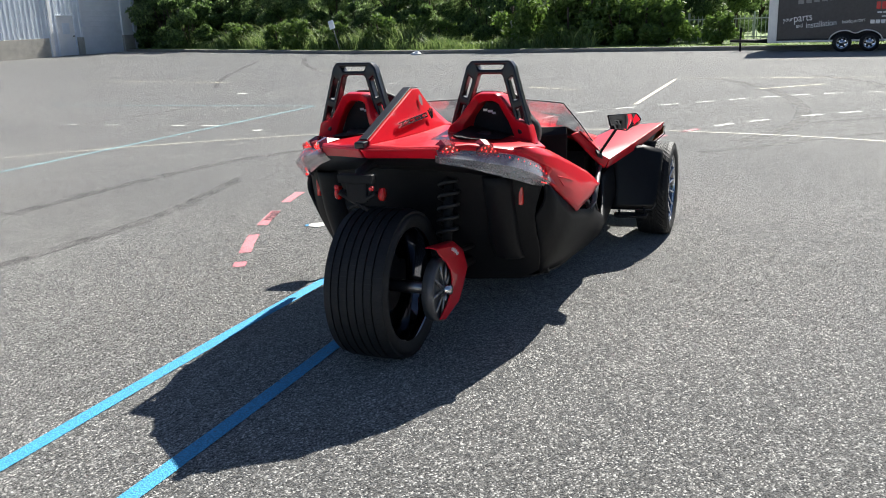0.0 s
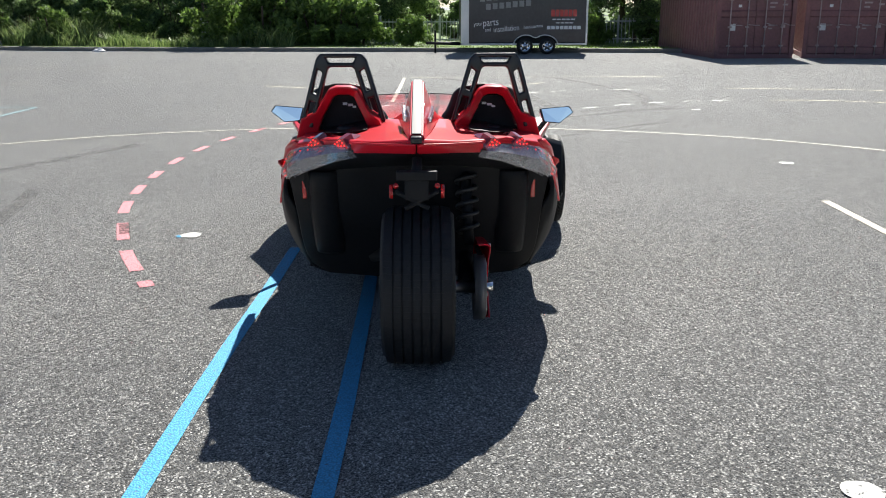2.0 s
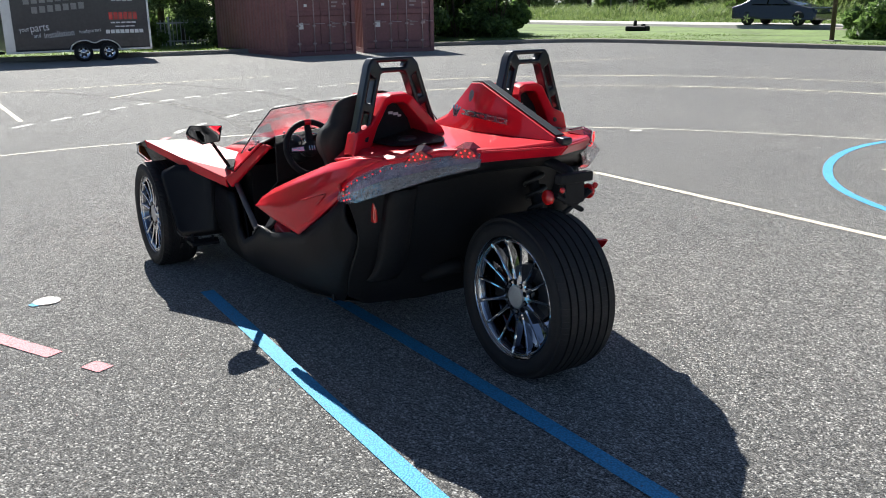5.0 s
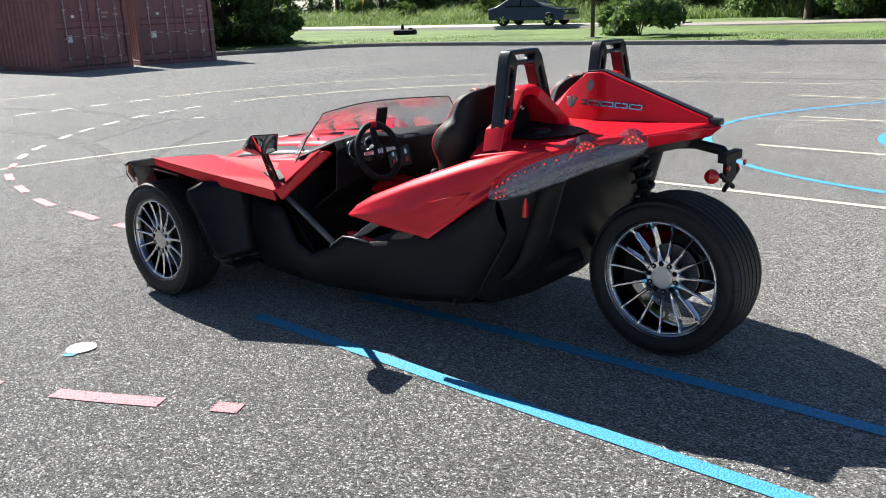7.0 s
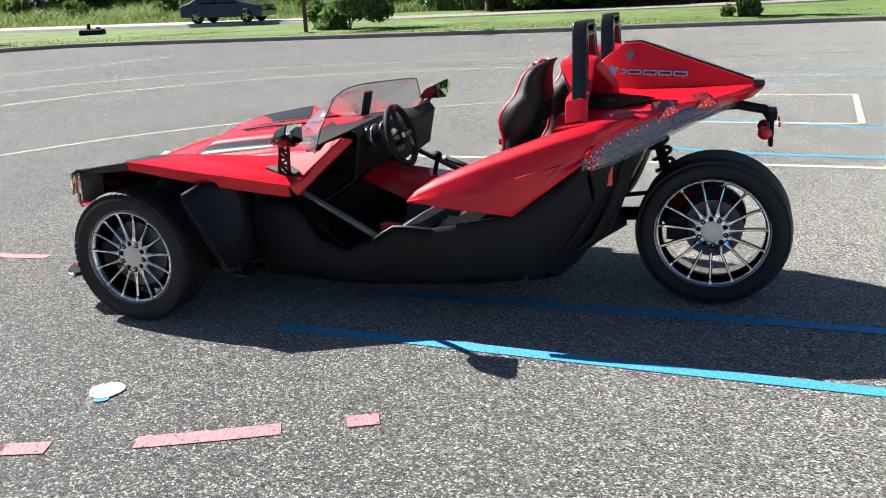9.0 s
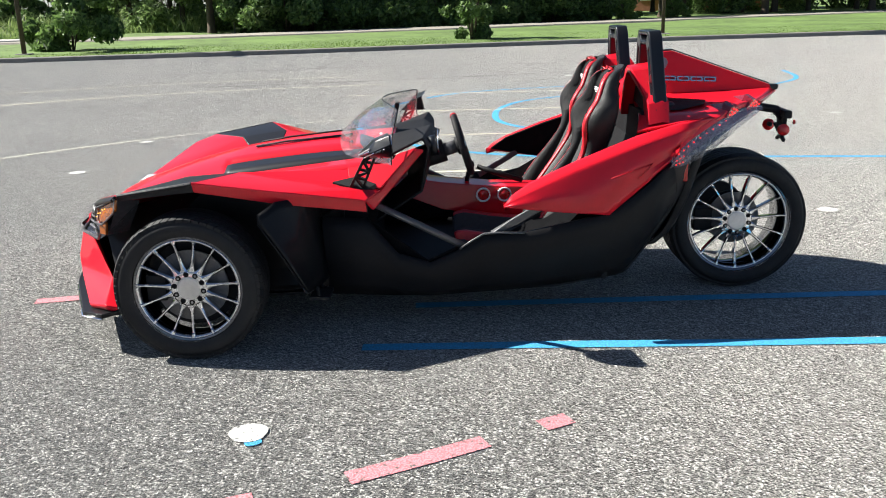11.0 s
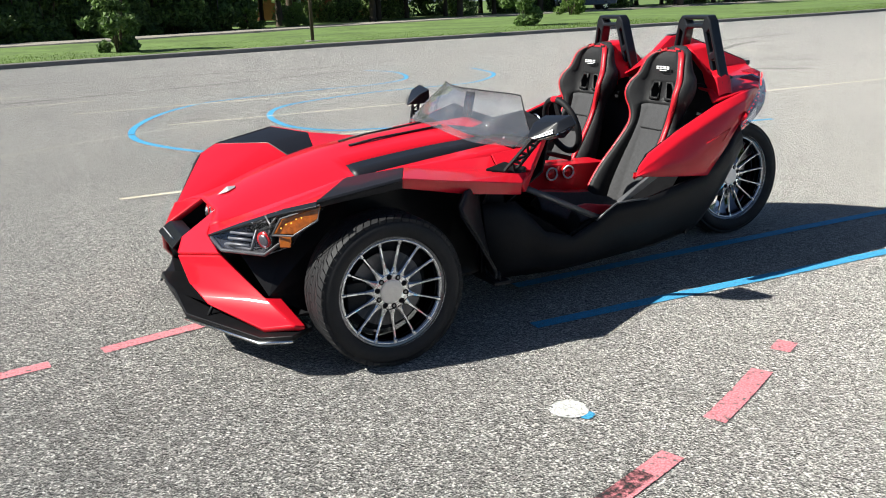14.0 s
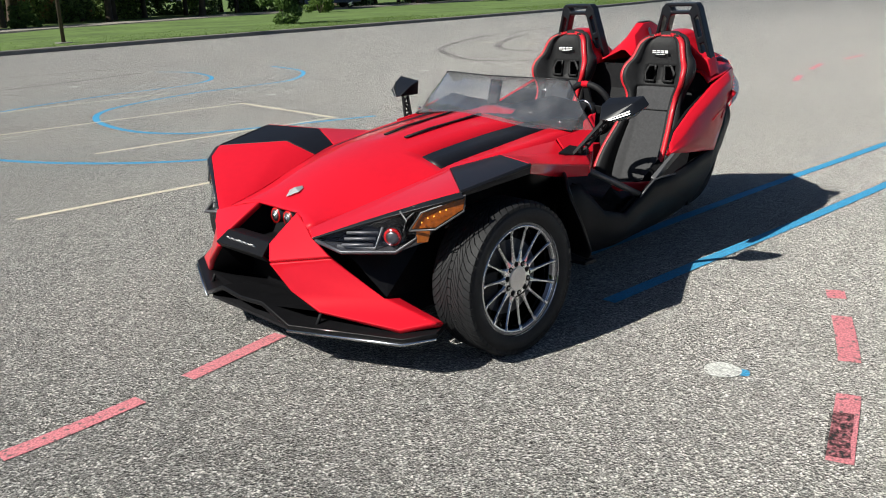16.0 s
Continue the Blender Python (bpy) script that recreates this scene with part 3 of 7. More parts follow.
        marking("tyre_track", pts, w, TRACK, 0.003, "faint dark tyre track on asphalt", "tyre mark", "tyre tracks")


def track_material(name, scale, lo, hi, most, color):
    """Dark rubber, thin enough in places to let the asphalt through."""
    m = bpy.data.materials.new(name)
    m.use_nodes = True
    nt = m.node_tree
    tr, mx, ns, tc, rg = [nt.nodes.new("ShaderNode" + k) for k in ("BsdfTransparent", "MixShader", "TexNoise", "TexCoord", "MapRange")]
    ns.inputs["Scale"].default_value, ns.inputs["Detail"].default_value = scale, 8
    rg.inputs["From Min"].default_value, rg.inputs["From Max"].default_value, rg.inputs["To Max"].default_value = lo, hi, most
    b = nt.nodes["Principled BSDF"]
    b.inputs["Base Color"].default_value = (*color, 1)
    b.inputs["Roughness"].default_value = 0.8
    nt.links.new(tc.outputs["Object"], ns.inputs["Vector"])
    nt.links.new(ns.outputs["Fac"], rg.inputs["Value"])
    nt.links.new(rg.outputs[0], mx.inputs[0])
    nt.links.new(tr.outputs[0], mx.inputs[1])
    nt.links.new(b.outputs[0], mx.inputs[2])
    nt.links.new(mx.outputs[0], nt.nodes["Material Output"].inputs[0])
    return m


TRACK = track_material("tyre_track", 5.0, 0.3, 0.75, 0.6, (0.09, 0.088, 0.085))
SCUFF = track_material("rubber_scuff", 70.0, 0.36, 0.64, 0.92, (0.02, 0.02, 0.02))
build_markings()


# ---- the three-wheeled roadster ----
car = thing("roadster", label="red and black open three-wheeled roadster parked on asphalt", category="three-wheeler")


def loft(rows, n=5):
    """Rows of points, smoothed between the rows; returns verts and column count."""
    cols = [spline([r[c] for r in rows], n) for c in range(len(rows[0]))]
    return [[cols[c][i] for c in range(len(cols))] for i in range(len(cols[0]))]


def strip_mesh(rows):
    v = [tuple(p) for r in rows for p in r]
    return v, grid_faces(len(rows), len(rows[0]))


def build_wheel(x, y, r, width, rim_r, side, name, slant=1.0, back=0.80):
    """side: +1 when the dished face looks to +y."""
    w = new(name)
    w.parent = car
    w.location = (x, y, r)
    w["label"] = "multi-spoke dark chrome wheel with a wide black tyre"
    h = width / 2
    bm = bmesh.new()
    sh = rim_r + (r - rim_r) * 0.55
    lathe_y(bm, [(rim_r - 0.004, -h * 0.86), (rim_r + 0.012, -h * 0.93), (sh, -h), (r - 0.028, -h * 0.93), (r - 0.009, -h * 0.84), (r - 0.010, -h * 0.6), (r - 0.010, h * 0.6), (r - 0.009, h * 0.84), (r - 0.028, h * 0.93), (sh, h),
                 (rim_r + 0.012, h * 0.93), (rim_r - 0.004, h * 0.86)], 72)
    part("tyre", bm, RUBBER, w, "black low-profile tyre", True)
    # tread: slanted blocks between the grooves, and ribs round the crown
    bm = bmesh.new()
    n = 58 if slant > 0.5 else 84
    lanes = ((-0.93, -0.70, 0.05), (-0.70, -0.46, 0.10), (-0.435, -0.28, 0.11), (-0.28, -0.10, 0.17), (-0.075, 0.075, 0.0), (0.10, 0.28, -0.17), (0.28, 0.435, -0.11), (0.46, 0.70, -0.10), (0.70, 0.93, -0.05))
    if slant < 0.5:
        lanes = ((-0.90, -0.64, 0.02), (-0.59, -0.38, 0.0), (-0.33, -0.12, 0.0), (-0.07, 0.12, 0.0), (0.17, 0.38, 0.0), (0.43, 0.62, 0.0), (0.67, 0.90, -0.02))
    # each lane starts where the one beside it ended
    joint, run = {}, 0.0
    for a, b, sl in lanes:
        joint[round(a, 3)] = run
        run += sl
    for k in range(n):
        for a, b, sl in lanes:
            t0, t1 = k * math.tau / n, (k + (0.84 if slant > 0.5 else 0.982)) * math.tau / n
            q = []
            for rr in (r - 0.014, r):
                lead = joint.get(round(a, 3), 0.0)
                for yy, tt in ((a, t0 + lead), (a, t1 + lead), (b, t1 + lead + sl), (b, t0 + lead + sl)):
                    edge = 0.010 if abs(yy) > 0.8 else 0.0
                    q.append(bm.verts.new(((rr - edge) * math.cos(tt * side), yy * h, (rr - edge) * math.sin(tt * side))))
            bm.faces.new(q[4:8])
            for i in range(4):
                bm.faces.new((q[i], q[(i + 1) % 4], q[4 + (i + 1) % 4], q[4 + i]))
    tagged(part("tread", bm, RUBBER, w), kind="stuff")
    # rim barrel, stepped lip
    face = h * 0.80 * side
    bm = bmesh.new()
    lathe_y(bm, [(rim_r - 0.004, -h * 0.86 * side), (rim_r - 0.02, -h * 0.8 * side), (rim_r - 0.036, 0.2 * h * side), (rim_r - 0.032, face * 0.86), (rim_r - 0.022, face * 0.95), (rim_r - 0.012, face * 0.97), (rim_r - 0.007, face * 0.985)], 72)
    part("rim", bm, BARREL, w, "dark polished rim barrel", True)
    bm = bmesh.new()
    lathe_y(bm, [(rim_r - 0.004, face * 0.965), (rim_r - 0.003, face + 0.004 * side), (rim_r, face + 0.008 * side), (rim_r + 0.004, face + 0.004 * side), (rim_r + 0.004, face * 0.93)], 72)
    part("rim_lip", bm, CHROME, w, "bright rim lip", True)
    bm = bmesh.new()
    lathe_y(bm, [(rim_r - 0.029, face * 0.90), (rim_r - 0.026, face * 0.985), (rim_r - 0.0175, face * 0.99), (rim_r - 0.0155, face * 0.92)], 72)
    part("rim_ring", bm, CHROME, w, "thin bright inner ring", True)
    # spokes flare into the hub and into the ring
    ns = 15
    prof = ((0.078, 0.79, 0.0175, 0.030), (0.090, 0.785, 0.0128, 0.032), (0.104, 0.78, 0.0090, 0.034), (0.122, 0.785, 0.0074, 0.034), (rim_r * 0.64, 0.82, 0.0064, 0.032), (rim_r * 0.82, 0.89, 0.0062, 0.028), (rim_r - 0.036, 0.945, 0.0074, 0.022), (rim_r - 0.020, 0.970, 0.0115, 0.018))
    for k in range(ns):
        bm = bmesh.new()
        a = k * math.tau / ns + 0.1
        d, t = Vector((math.cos(a), 0, math.sin(a))), Vector((-math.sin(a), 0, math.cos(a)))
        prev = None
        for rr, yy, ww, dd in prof:
            c = d * rr + Vector((0, yy * face, 0))
            up = Vector((0, 0.0045 * side, 0))
            ring = [bm.verts.new(c - t * ww), bm.verts.new(c - t * ww * 0.45 + up), bm.verts.new(c + t * ww * 0.45 + up), bm.verts.new(c + t * ww), bm.verts.new(c + t * ww * 0.6 - Vector((0, dd * side, 0))), bm.verts.new(c - t * ww * 0.6 - Vector((0, dd * side, 0)))]
            if prev:
                for i in range(6):
                    bm.faces.new((prev[i], prev[(i + 1) % 6], ring[(i + 1) % 6], ring[i]))
            prev = ring
        part("spoke", bm, CHROME, w)
    # hub, cap, lug nuts; black discs stand for the shade in the wells
    bm = bmesh.new()
    lathe_y(bm, [(0.0, face * 0.868), (0.044, face * 0.868), (0.050, face * 0.855), (0.052, face * 0.81)], 40)
    part("hub_cap", bm, HUB, w, "flat silver hub cap")
    bm = bmesh.new()
    lathe_y(bm, [(0.050, face * 0.815), (0.072, face * 0.815), (0.082, face * 0.80), (0.085, face * 0.74), (0.085, face * 0.60), (0.03, 0.0)], 48)
    part("hub", bm, CHROME, w, "polished hub face", True)
    for k in range(10):
        a = k * math.tau / 10 + 0.2
        bm = bmesh.new()
        c = Vector((0.0640 * math.cos(a), 0, 0.0640 * math.sin(a)))
        lathe_y(bm, [(0.0122, 0.80 * face), (0.0118, face * 0.826), (0.0105, face * 0.832), (0.0, face * 0.832)], 14, c)
        part("lug_well_shade", bm, WELL_SHADE, w, "black disc for the shade in a lug well", True)
        if k % 2:
            bm = bmesh.new()
            cyl(bm, c + Vector((0, face * 0.82, 0)), c + Vector((0, face * 0.86, 0)), 0.0066, 0.0052, 6)
            part("lug_nut", bm, STEEL, w, "steel lug nut")
    # brake disc and caliper
    bm = bmesh.new()
    lathe_y(bm, [(0.07, face * 0.28), (rim_r * min(0.66, back), face * 0.28), (rim_r * min(0.66, back), face * 0.18), (0.07, face * 0.18)], 48)
    part("brake_disc", bm, ROTOR, w, "worn steel brake disc", False)
    bm = bmesh.new()
    vs = box(bm, (rim_r * 0.42, face * 0.1 - 0.03, -0.06), (rim_r * 0.78, face * 0.1 + 0.05, 0.06))
    soften(part("brake_caliper", bm, BLACK, w), 0.008)
    bm = bmesh.new()
    lathe_y(bm, [(0.0, -0.02 * side), (rim_r * back, -0.02 * side), (rim_r * back, -0.03 * side), (0.0, -0.03 * side)], 32)
    part("hub_backing", bm, BLACK, w)
    return w


build_wheel(2.667, 0.855, 0.328, 0.225, 0.245, 1, "front_wheel")
build_wheel(2.667, -0.915, 0.328, 0.225, 0.245, -1, "front_wheel")
build_wheel(0.0, 0.0, 0.358, 0.318, 0.274, 1, "rear_wheel", 0.0, 0.5)


# hood: a crowned loft from the nose lip to the windscreen


def build_hood():
    half = [
        [(3.205, 0, 0.602), (3.205, 0.06, 0.601), (3.2, 0.15, 0.600), (3.225, 0.22, 0.592), (3.25, 0.27, 0.578), (3.262, 0.31, 0.562)],
        [(3.09, 0, 0.650), (3.09, 0.06, 0.649), (3.08, 0.17, 0.642), (3.06, 0.26, 0.630), (3.03, 0.34, 0.612), (3.02, 0.365, 0.606)],
        [(2.85, 0, 0.732), (2.85, 0.06, 0.731), (2.85, 0.18, 0.720), (2.85, 0.29, 0.697), (2.85, 0.385, 0.662), (2.84, 0.42, 0.648)],
        [(2.64, 0, 0.785), (2.64, 0.06, 0.783), (2.64, 0.18, 0.772), (2.64, 0.30, 0.750), (2.64, 0.42, 0.710), (2.64, 0.475, 0.692)],
        [(2.50, 0, 0.818), (2.50, 0.06, 0.808), (2.50, 0.18, 0.796), (2.50, 0.305, 0.775), (2.50, 0.435, 0.738), (2.49, 0.515, 0.718)],
        [(2.2, 0, 0.856), (2.2, 0.065, 0.845), (2.2, 0.19, 0.830), (2.2, 0.315, 0.808), (2.2, 0.45, 0.775), (2.2, 0.56, 0.752)],
        [(1.98, 0, 0.872), (1.98, 0.07, 0.862), (1.98, 0.20, 0.845), (1.98, 0.325, 0.824), (1.98, 0.455, 0.800), (1.98, 0.575, 0.775)],
        [(1.78, 0, 0.88), (1.78, 0.075, 0.872), (1.78, 0.20, 0.86), (1.78, 0.33, 0.842), (1.78, 0.46, 0.82), (1.78, 0.58, 0.795)],
    ]
    rows = loft(half, 4)
    full = [[Vector((p.x, -p.y, p.z)) for p in reversed(r)] + list(r[1:]) for r in rows]
    v, f = strip_mesh(full)
    cols = len(full[0])
    keep, black = [], []
    for r in range(len(full) - 1):
        for c in range(cols - 1):
            face = f[r * (cols - 1) + c]
            col = c if c >= 5 else 9 - c
            x = (full[r][c].x + full[r + 1][c].x) / 2
            (black if col == 8 and x < 2.60 else keep).append((face, c))
    hood = shell("hood", v, [q for q, _ in keep], RED, car, 0.012, 0, label="glossy red crowned hood")
    hood.data.shade_smooth()
    for lo, hi in ((0, 4), (5, 9)):
        st = shell("hood_stripe", v, [q for q, c in black if lo <= c <= hi], STRIPE, car, 0.014, 0, label="matt black vinyl stripe")
        st.data.shade_smooth()
    # slim vents beside the hood's central rib
    for s in (1, -1):
        bm = bmesh.new()
        pts = [(2.50, 0.075 * s, 0.813), (2.35, 0.082 * s, 0.835), (2.2, 0.088 * s, 0.848), (2.0, 0.095 * s, 0.866)]
        sweep(bm, pts, 0.011, 8, True, 0.45)
        part("hood_vent", bm, BLACK, car, "slim black hood vent", True)


build_hood()


def build_front(s):
    right = s < 0
    e = [(3.285, 0.365, 0.542), (3.17, 0.585, 0.63), (3.055, 0.80, 0.712), (2.95, 0.895, 0.745), (2.603, 0.955, 0.803), (2.25, 0.836, 0.727), (1.895, 0.712, 0.652)]
    r0, r1, r2 = (3.262, 0.31, 0.562), (2.723, 0.605, 0.764), (2.47, 0.665, 0.789)
    v1, v1b, v2 = (2.64, 0.475, 0.692), (3.02, 0.365, 0.606), (2.49, 0.515, 0.718)
    m0, m1, v3 = (1.97, 0.625, 0.708), (1.825, 0.672, 0.695), (1.98, 0.575, 0.775)
    # top facets: red nose part, black band, red rear part
    shell("fender_panel", [e[0], e[1], e[2], e[3], r1, r0, v1b, v1], [(0, 1, 4, 5), (1, 2, 4), (2, 3, 4), (5, 4, 7, 6)], RED, car, 0.014, 0.006, right, "glossy red front fender panel")
    shell("fender_stripe", [e[3], e[4], r2, r1, v1, v2], [(0, 1, 2, 3), (3, 2, 5, 4)], STRIPE, car, 0.014, 0.006, right, "matt black band across the fender")
    shell("fender_rear_panel", [e[4], e[5], e[6], m1, m0, r2, v2, v3], [(0, 1, 4, 5), (1, 2, 3, 4), (5, 4, 7, 6)], RED, car, 0.014, 0.006, right, "glossy red rear part of the front fender")
    # turned-down outer flange, black at the band
    fl = lambda p, d=0.045: (p[0] - 0.004, p[1] - 0.012, p[2] - d)
    out = lambda p, dx, dy, dz: (p[0] + dx, p[1] + dy, p[2] - dz)
    shell("fender_flange", [e[4], fl(e[4]), e[5], fl(e[5], 0.06), e[6], fl(e[6], 0.056)], [(0, 2, 3, 1), (2, 4, 5, 3)], RED, car, 0.012, 0.004, right)
    shell("fender_flange", [e[3], fl(e[3], 0.03), e[4], fl(e[4])], [(0, 2, 3, 1)], STRIPE, car, 0.012, 0.004, right)
    shell("fender_flange", [e[0], out(e[0], 0.004, 0.0, 0.008), e[1], out(e[1], 0.012, 0.004, 0.014), e[2], out(e[2], 0.020, 0.014, 0.018), e[3], out(e[3], 0.012, 0.030, 0.014)], [(0, 2, 3, 1), (2, 4, 5, 3), (4, 6, 7, 5)], GLOSS_BLACK, car, 0.012, 0.003, right, "gloss black trim over the headlight")
    # red pillar from the fender tip to the cowl
    shell("cowl_pillar", [(1.895, 0.712, 0.652), (1.860, 0.692, 0.598), (1.66, 0.565, 0.86), (1.62, 0.535, 0.845), (1.825, 0.672, 0.695), (1.75, 0.60, 0.80)], [(0, 4, 5, 2, 3, 1)], RED, car, 0.03, 0.012, right)
    shell("cowl_side", [(1.98, 0.575, 0.775), (1.97, 0.625, 0.708), (1.825, 0.672, 0.695), (1.66, 0.565, 0.86), (1.75, 0.56, 0.83), (1.78, 0.58, 0.795)], [(0, 1, 2, 3, 4, 5)], RED, car, 0.012, 0.004, right)
    # cheek and fang
    shell("cheek", [(3.2, 0.15, 0.600), (3.285, 0.365, 0.542), (3.262, 0.455, 0.472), (3.40, 0.206, 0.436), (3.365, 0.165, 0.50), (3.25, 0.27, 0.578)], [(0, 5, 1, 2, 3, 4)], RED, car, 0.03, 0.008, right, "glossy red nose cheek")
    shell("fang", [(3.40, 0.206, 0.428), (3.258, 0.452, 0.464), (3.118, 0.615, 0.292), (3.071, 0.859, 0.236), (3.181, 0.767, 0.212), (3.335, 0.442, 0.255), (3.385, 0.33, 0.33), (3.05, 0.62, 0.28), (3.02, 0.85, 0.22)],
          [(0, 1, 2, 6), (6, 2, 5), (5, 2, 3, 4), (2, 7, 8, 3)], RED, car, 0.028, 0.008, right, "glossy red blade under the headlight")
    # headlight
    hl = part("headlight", faces_bm([(3.275, 0.37, 0.530), (3.16, 0.58, 0.612), (3.045, 0.79, 0.692), (2.945, 0.885, 0.730), (3.03, 0.80, 0.565), (3.05, 0.79, 0.545), (3.12, 0.70, 0.503), (3.26, 0.53, 0.503),
                                     (3.15, 0.40, 0.52), (2.98, 0.72, 0.66), (2.88, 0.80, 0.70), (2.98, 0.70, 0.54), (3.10, 0.52, 0.51)],
                                    [(8, 9, 11, 12), (9, 10, 11), (0, 8, 12, 7), (7, 12, 11, 6), (6, 11, 5), (0, 1, 9, 8), (1, 2, 9), (2, 3, 10, 9), (10, 3, 4, 11), (4, 5, 11)], right), LAMP_BODY, car, "dark angular headlight with amber corner")
    bm = bmesh.new()
    ring = [(3.272, 0.375 * s, 0.528), (3.262, 0.53 * s, 0.506), (3.125, 0.70 * s, 0.506), (3.075, 0.775 * s, 0.565), (3.075, 0.765 * s, 0.695)]
    sweep(bm, ring, 0.0085, 6)
    part("headlight_trim", bm, FRAME_GREY, hl, "", True)
    bm = bmesh.new()
    for k in range(3):
        z = 0.525 + k * 0.024
        sweep(bm, [(3.235 - 0.01 * k, (0.50 + k * 0.006) * s, z), (3.165 - 0.01 * k, (0.61 + k * 0.006) * s, z + 0.004)], 0.006, 6)
    sweep(bm, [(3.235, 0.47 * s, 0.515), (3.16, 0.62 * s, 0.515), (3.135, 0.64 * s, 0.60)], 0.006, 6)
    part("reflector_bars", bm, GREY_METAL, hl, "grey reflector bars", True)
    bm = bmesh.new()
    c, d = Vector((3.115, 0.675 * s, 0.562)), Vector((0.86, 0.48 * s, -0.05)).normalized()
    cyl(bm, c - d * 0.05, c, 0.038, 0.038, 24)
    part("projector", bm, GLOSS_BLACK, hl, "round projector lamp", True)
    bm = bmesh.new()
    cyl(bm, c, c + d * 0.008, 0.037, 0.035, 24)
    part("lamp_ring", bm, RED_LENS, hl, "red lamp ring", True)
    bm = bmesh.new()
    cyl(bm, c + d * 0.006, c + d * 0.014, 0.030, 0.018, 24)
    part("projector_lens", bm, STEEL, hl, "silvery projector lens", True)
    shell("amber_lens", [(3.098, 0.757, 0.603), (3.07, 0.80, 0.668), (2.945, 0.915, 0.728), (2.955, 0.912, 0.678), (3.035, 0.838, 0.610)], [(0, 1, 2, 3, 4)], AMBER, hl, 0.012, 0.003, right, "amber turn signal lens")
    bm = bmesh.new()
    loop = [(3.096, 0.755, 0.600), (3.068, 0.796, 0.672), (2.940, 0.912, 0.733), (2.950, 0.910, 0.673), (3.035, 0.836, 0.605), (3.096, 0.755, 0.600)]
    sweep(bm, [(x + 0.008, (y + 0.008) * s, z) for x, y, z in loop], 0.0042, 6)
    sweep(bm, [(3.115, 0.725 * s, 0.675), (3.105, 0.748 * s, 0.640), (3.112, 0.735 * s, 0.59)], 0.0042, 6)
    sweep(bm, [(3.105, 0.748 * s, 0.640), (3.085, 0.775 * s, 0.672)], 0.004, 6)
    part("lens_frame", bm, FRAME_GREY, hl, "thin grey frame round the amber lens", True)
    am = [Vector((3.080, 0.784, 0.630)), Vector((2.990, 0.876, 0.694))]
    for k in range(5):
        q = am[0].lerp(am[1], (k + 0.7) / 5.4) + Vector((0.009, 0.011, 0.005 * (k % 2) - 0.004))
        bm = bmesh.new()
        bmesh.ops.create_icosphere(bm, subdivisions=1, radius=0.0032, matrix=Matrix.Translation((q.x, q.y * s, q.z)))
        part("amber_diode", bm, LED_AMBER, hl, "lit amber diode")
    shell("side_marker", [(3.075, 0.768, 0.595), (3.03, 0.805, 0.605), (3.04, 0.798, 0.548), (3.075, 0.772, 0.548)], [(0, 1, 2, 3)], MARKER, hl, 0.012, 0.003, right, "small amber side marker")
    shell("clear_cover", [(3.29, 0.375, 0.530), (3.17, 0.60, 0.612), (3.09, 0.755, 0.69), (3.105, 0.74, 0.55), (3.14, 0.705, 0.504), (3.275, 0.53, 0.504)], [(0, 1, 2, 3, 4, 5)], CLEAR, hl, 0.004, 0, right, "clear headlight cover")
    # black inner wing and wheel well
    shell("inner_wing", [(3.2, 0.42, 0.52), (3.10, 0.60, 0.29), (2.95, 0.62, 0.20), (2.3, 0.58, 0.19), (2.05, 0.62, 0.24), (2.0, 0.60, 0.62), (2.3, 0.60, 0.70), (2.6, 0.58, 0.74), (2.95, 0.50, 0.62)],
          [(0, 1, 2, 3, 4, 5, 6, 7, 8)], NOSE_BLACK, car, 0.01, 0, right, "black inner wing behind the wheel")
    shell("wheel_liner", [(2.10, 0.69, 0.575), (2.08, 0.655, 0.20), (2.06, 0.58, 0.20), (2.0, 0.58, 0.62)], [(0, 1, 2, 3)], TUB, car, 0.01, 0, right)
    # mudguard panel behind the wheel, with a pale edge and a step below it
    off = 0.0 if s > 0 else 0.045
    rows = [[(2.115, 0.675, 0.66), (2.19, 0.77, 0.685), (2.28, 0.86, 0.690), (2.345, 0.925 + off, 0.650), (2.342, 0.938 + off, 0.615)],
            [(2.10, 0.67, 0.46), (2.135, 0.75, 0.47), (2.19, 0.84 + off, 0.48), (2.245, 0.915 + off, 0.48), (2.255, 0.935 + off, 0.48)],
            [(2.085, 0.665, 0.29), (2.11, 0.75, 0.285), (2.135, 0.84 + off, 0.282), (2.155, 0.905 + off, 0.285), (2.168, 0.928 + off, 0.325)]]
    v, f = strip_mesh(loft([[Vector(p) for p in q] for q in rows], 4))
    guard = shell("mudguard", v, f, NOSE_BLACK, car, 0.012, 0, right, "black mudguard panel behind the wheel")
    guard.data.shade_smooth()
    outer = [(2.17, 0.932 + off, 0.325), (2.257, 0.939 + off, 0.48), (2.340, 0.942 + off, 0.612)]
    tube("panel_rib", [(x, y * s, z) for x, y, z in outer], 0.004, BLACK, guard, "", 6)
    edge = [(2.09, 0.69, 0.287), (2.11, 0.75, 0.283), (2.135, 0.84 + off, 0.280), (2.155, 0.905 + off, 0.285), (2.168, 0.93 + off, 0.318)]
    tube("panel_edge", [(x, y * s, z) for x, y, z in spline(edge, 3)], 0.0028, FRAME_GREY, guard, "pale lower edge", 6)
    bm = bmesh.new()
    for x, y, z in ((2.06, 0.72, 0.235), (2.06, 0.88 + off, 0.240), (2.15, 0.885 + off, 0.245), (2.15, 0.70, 0.24)):
        for h in (0.0, 0.016):
            bm.verts.new((x, y * s, z + h))
    bmesh.ops.convex_hull(bm, input=bm.verts)
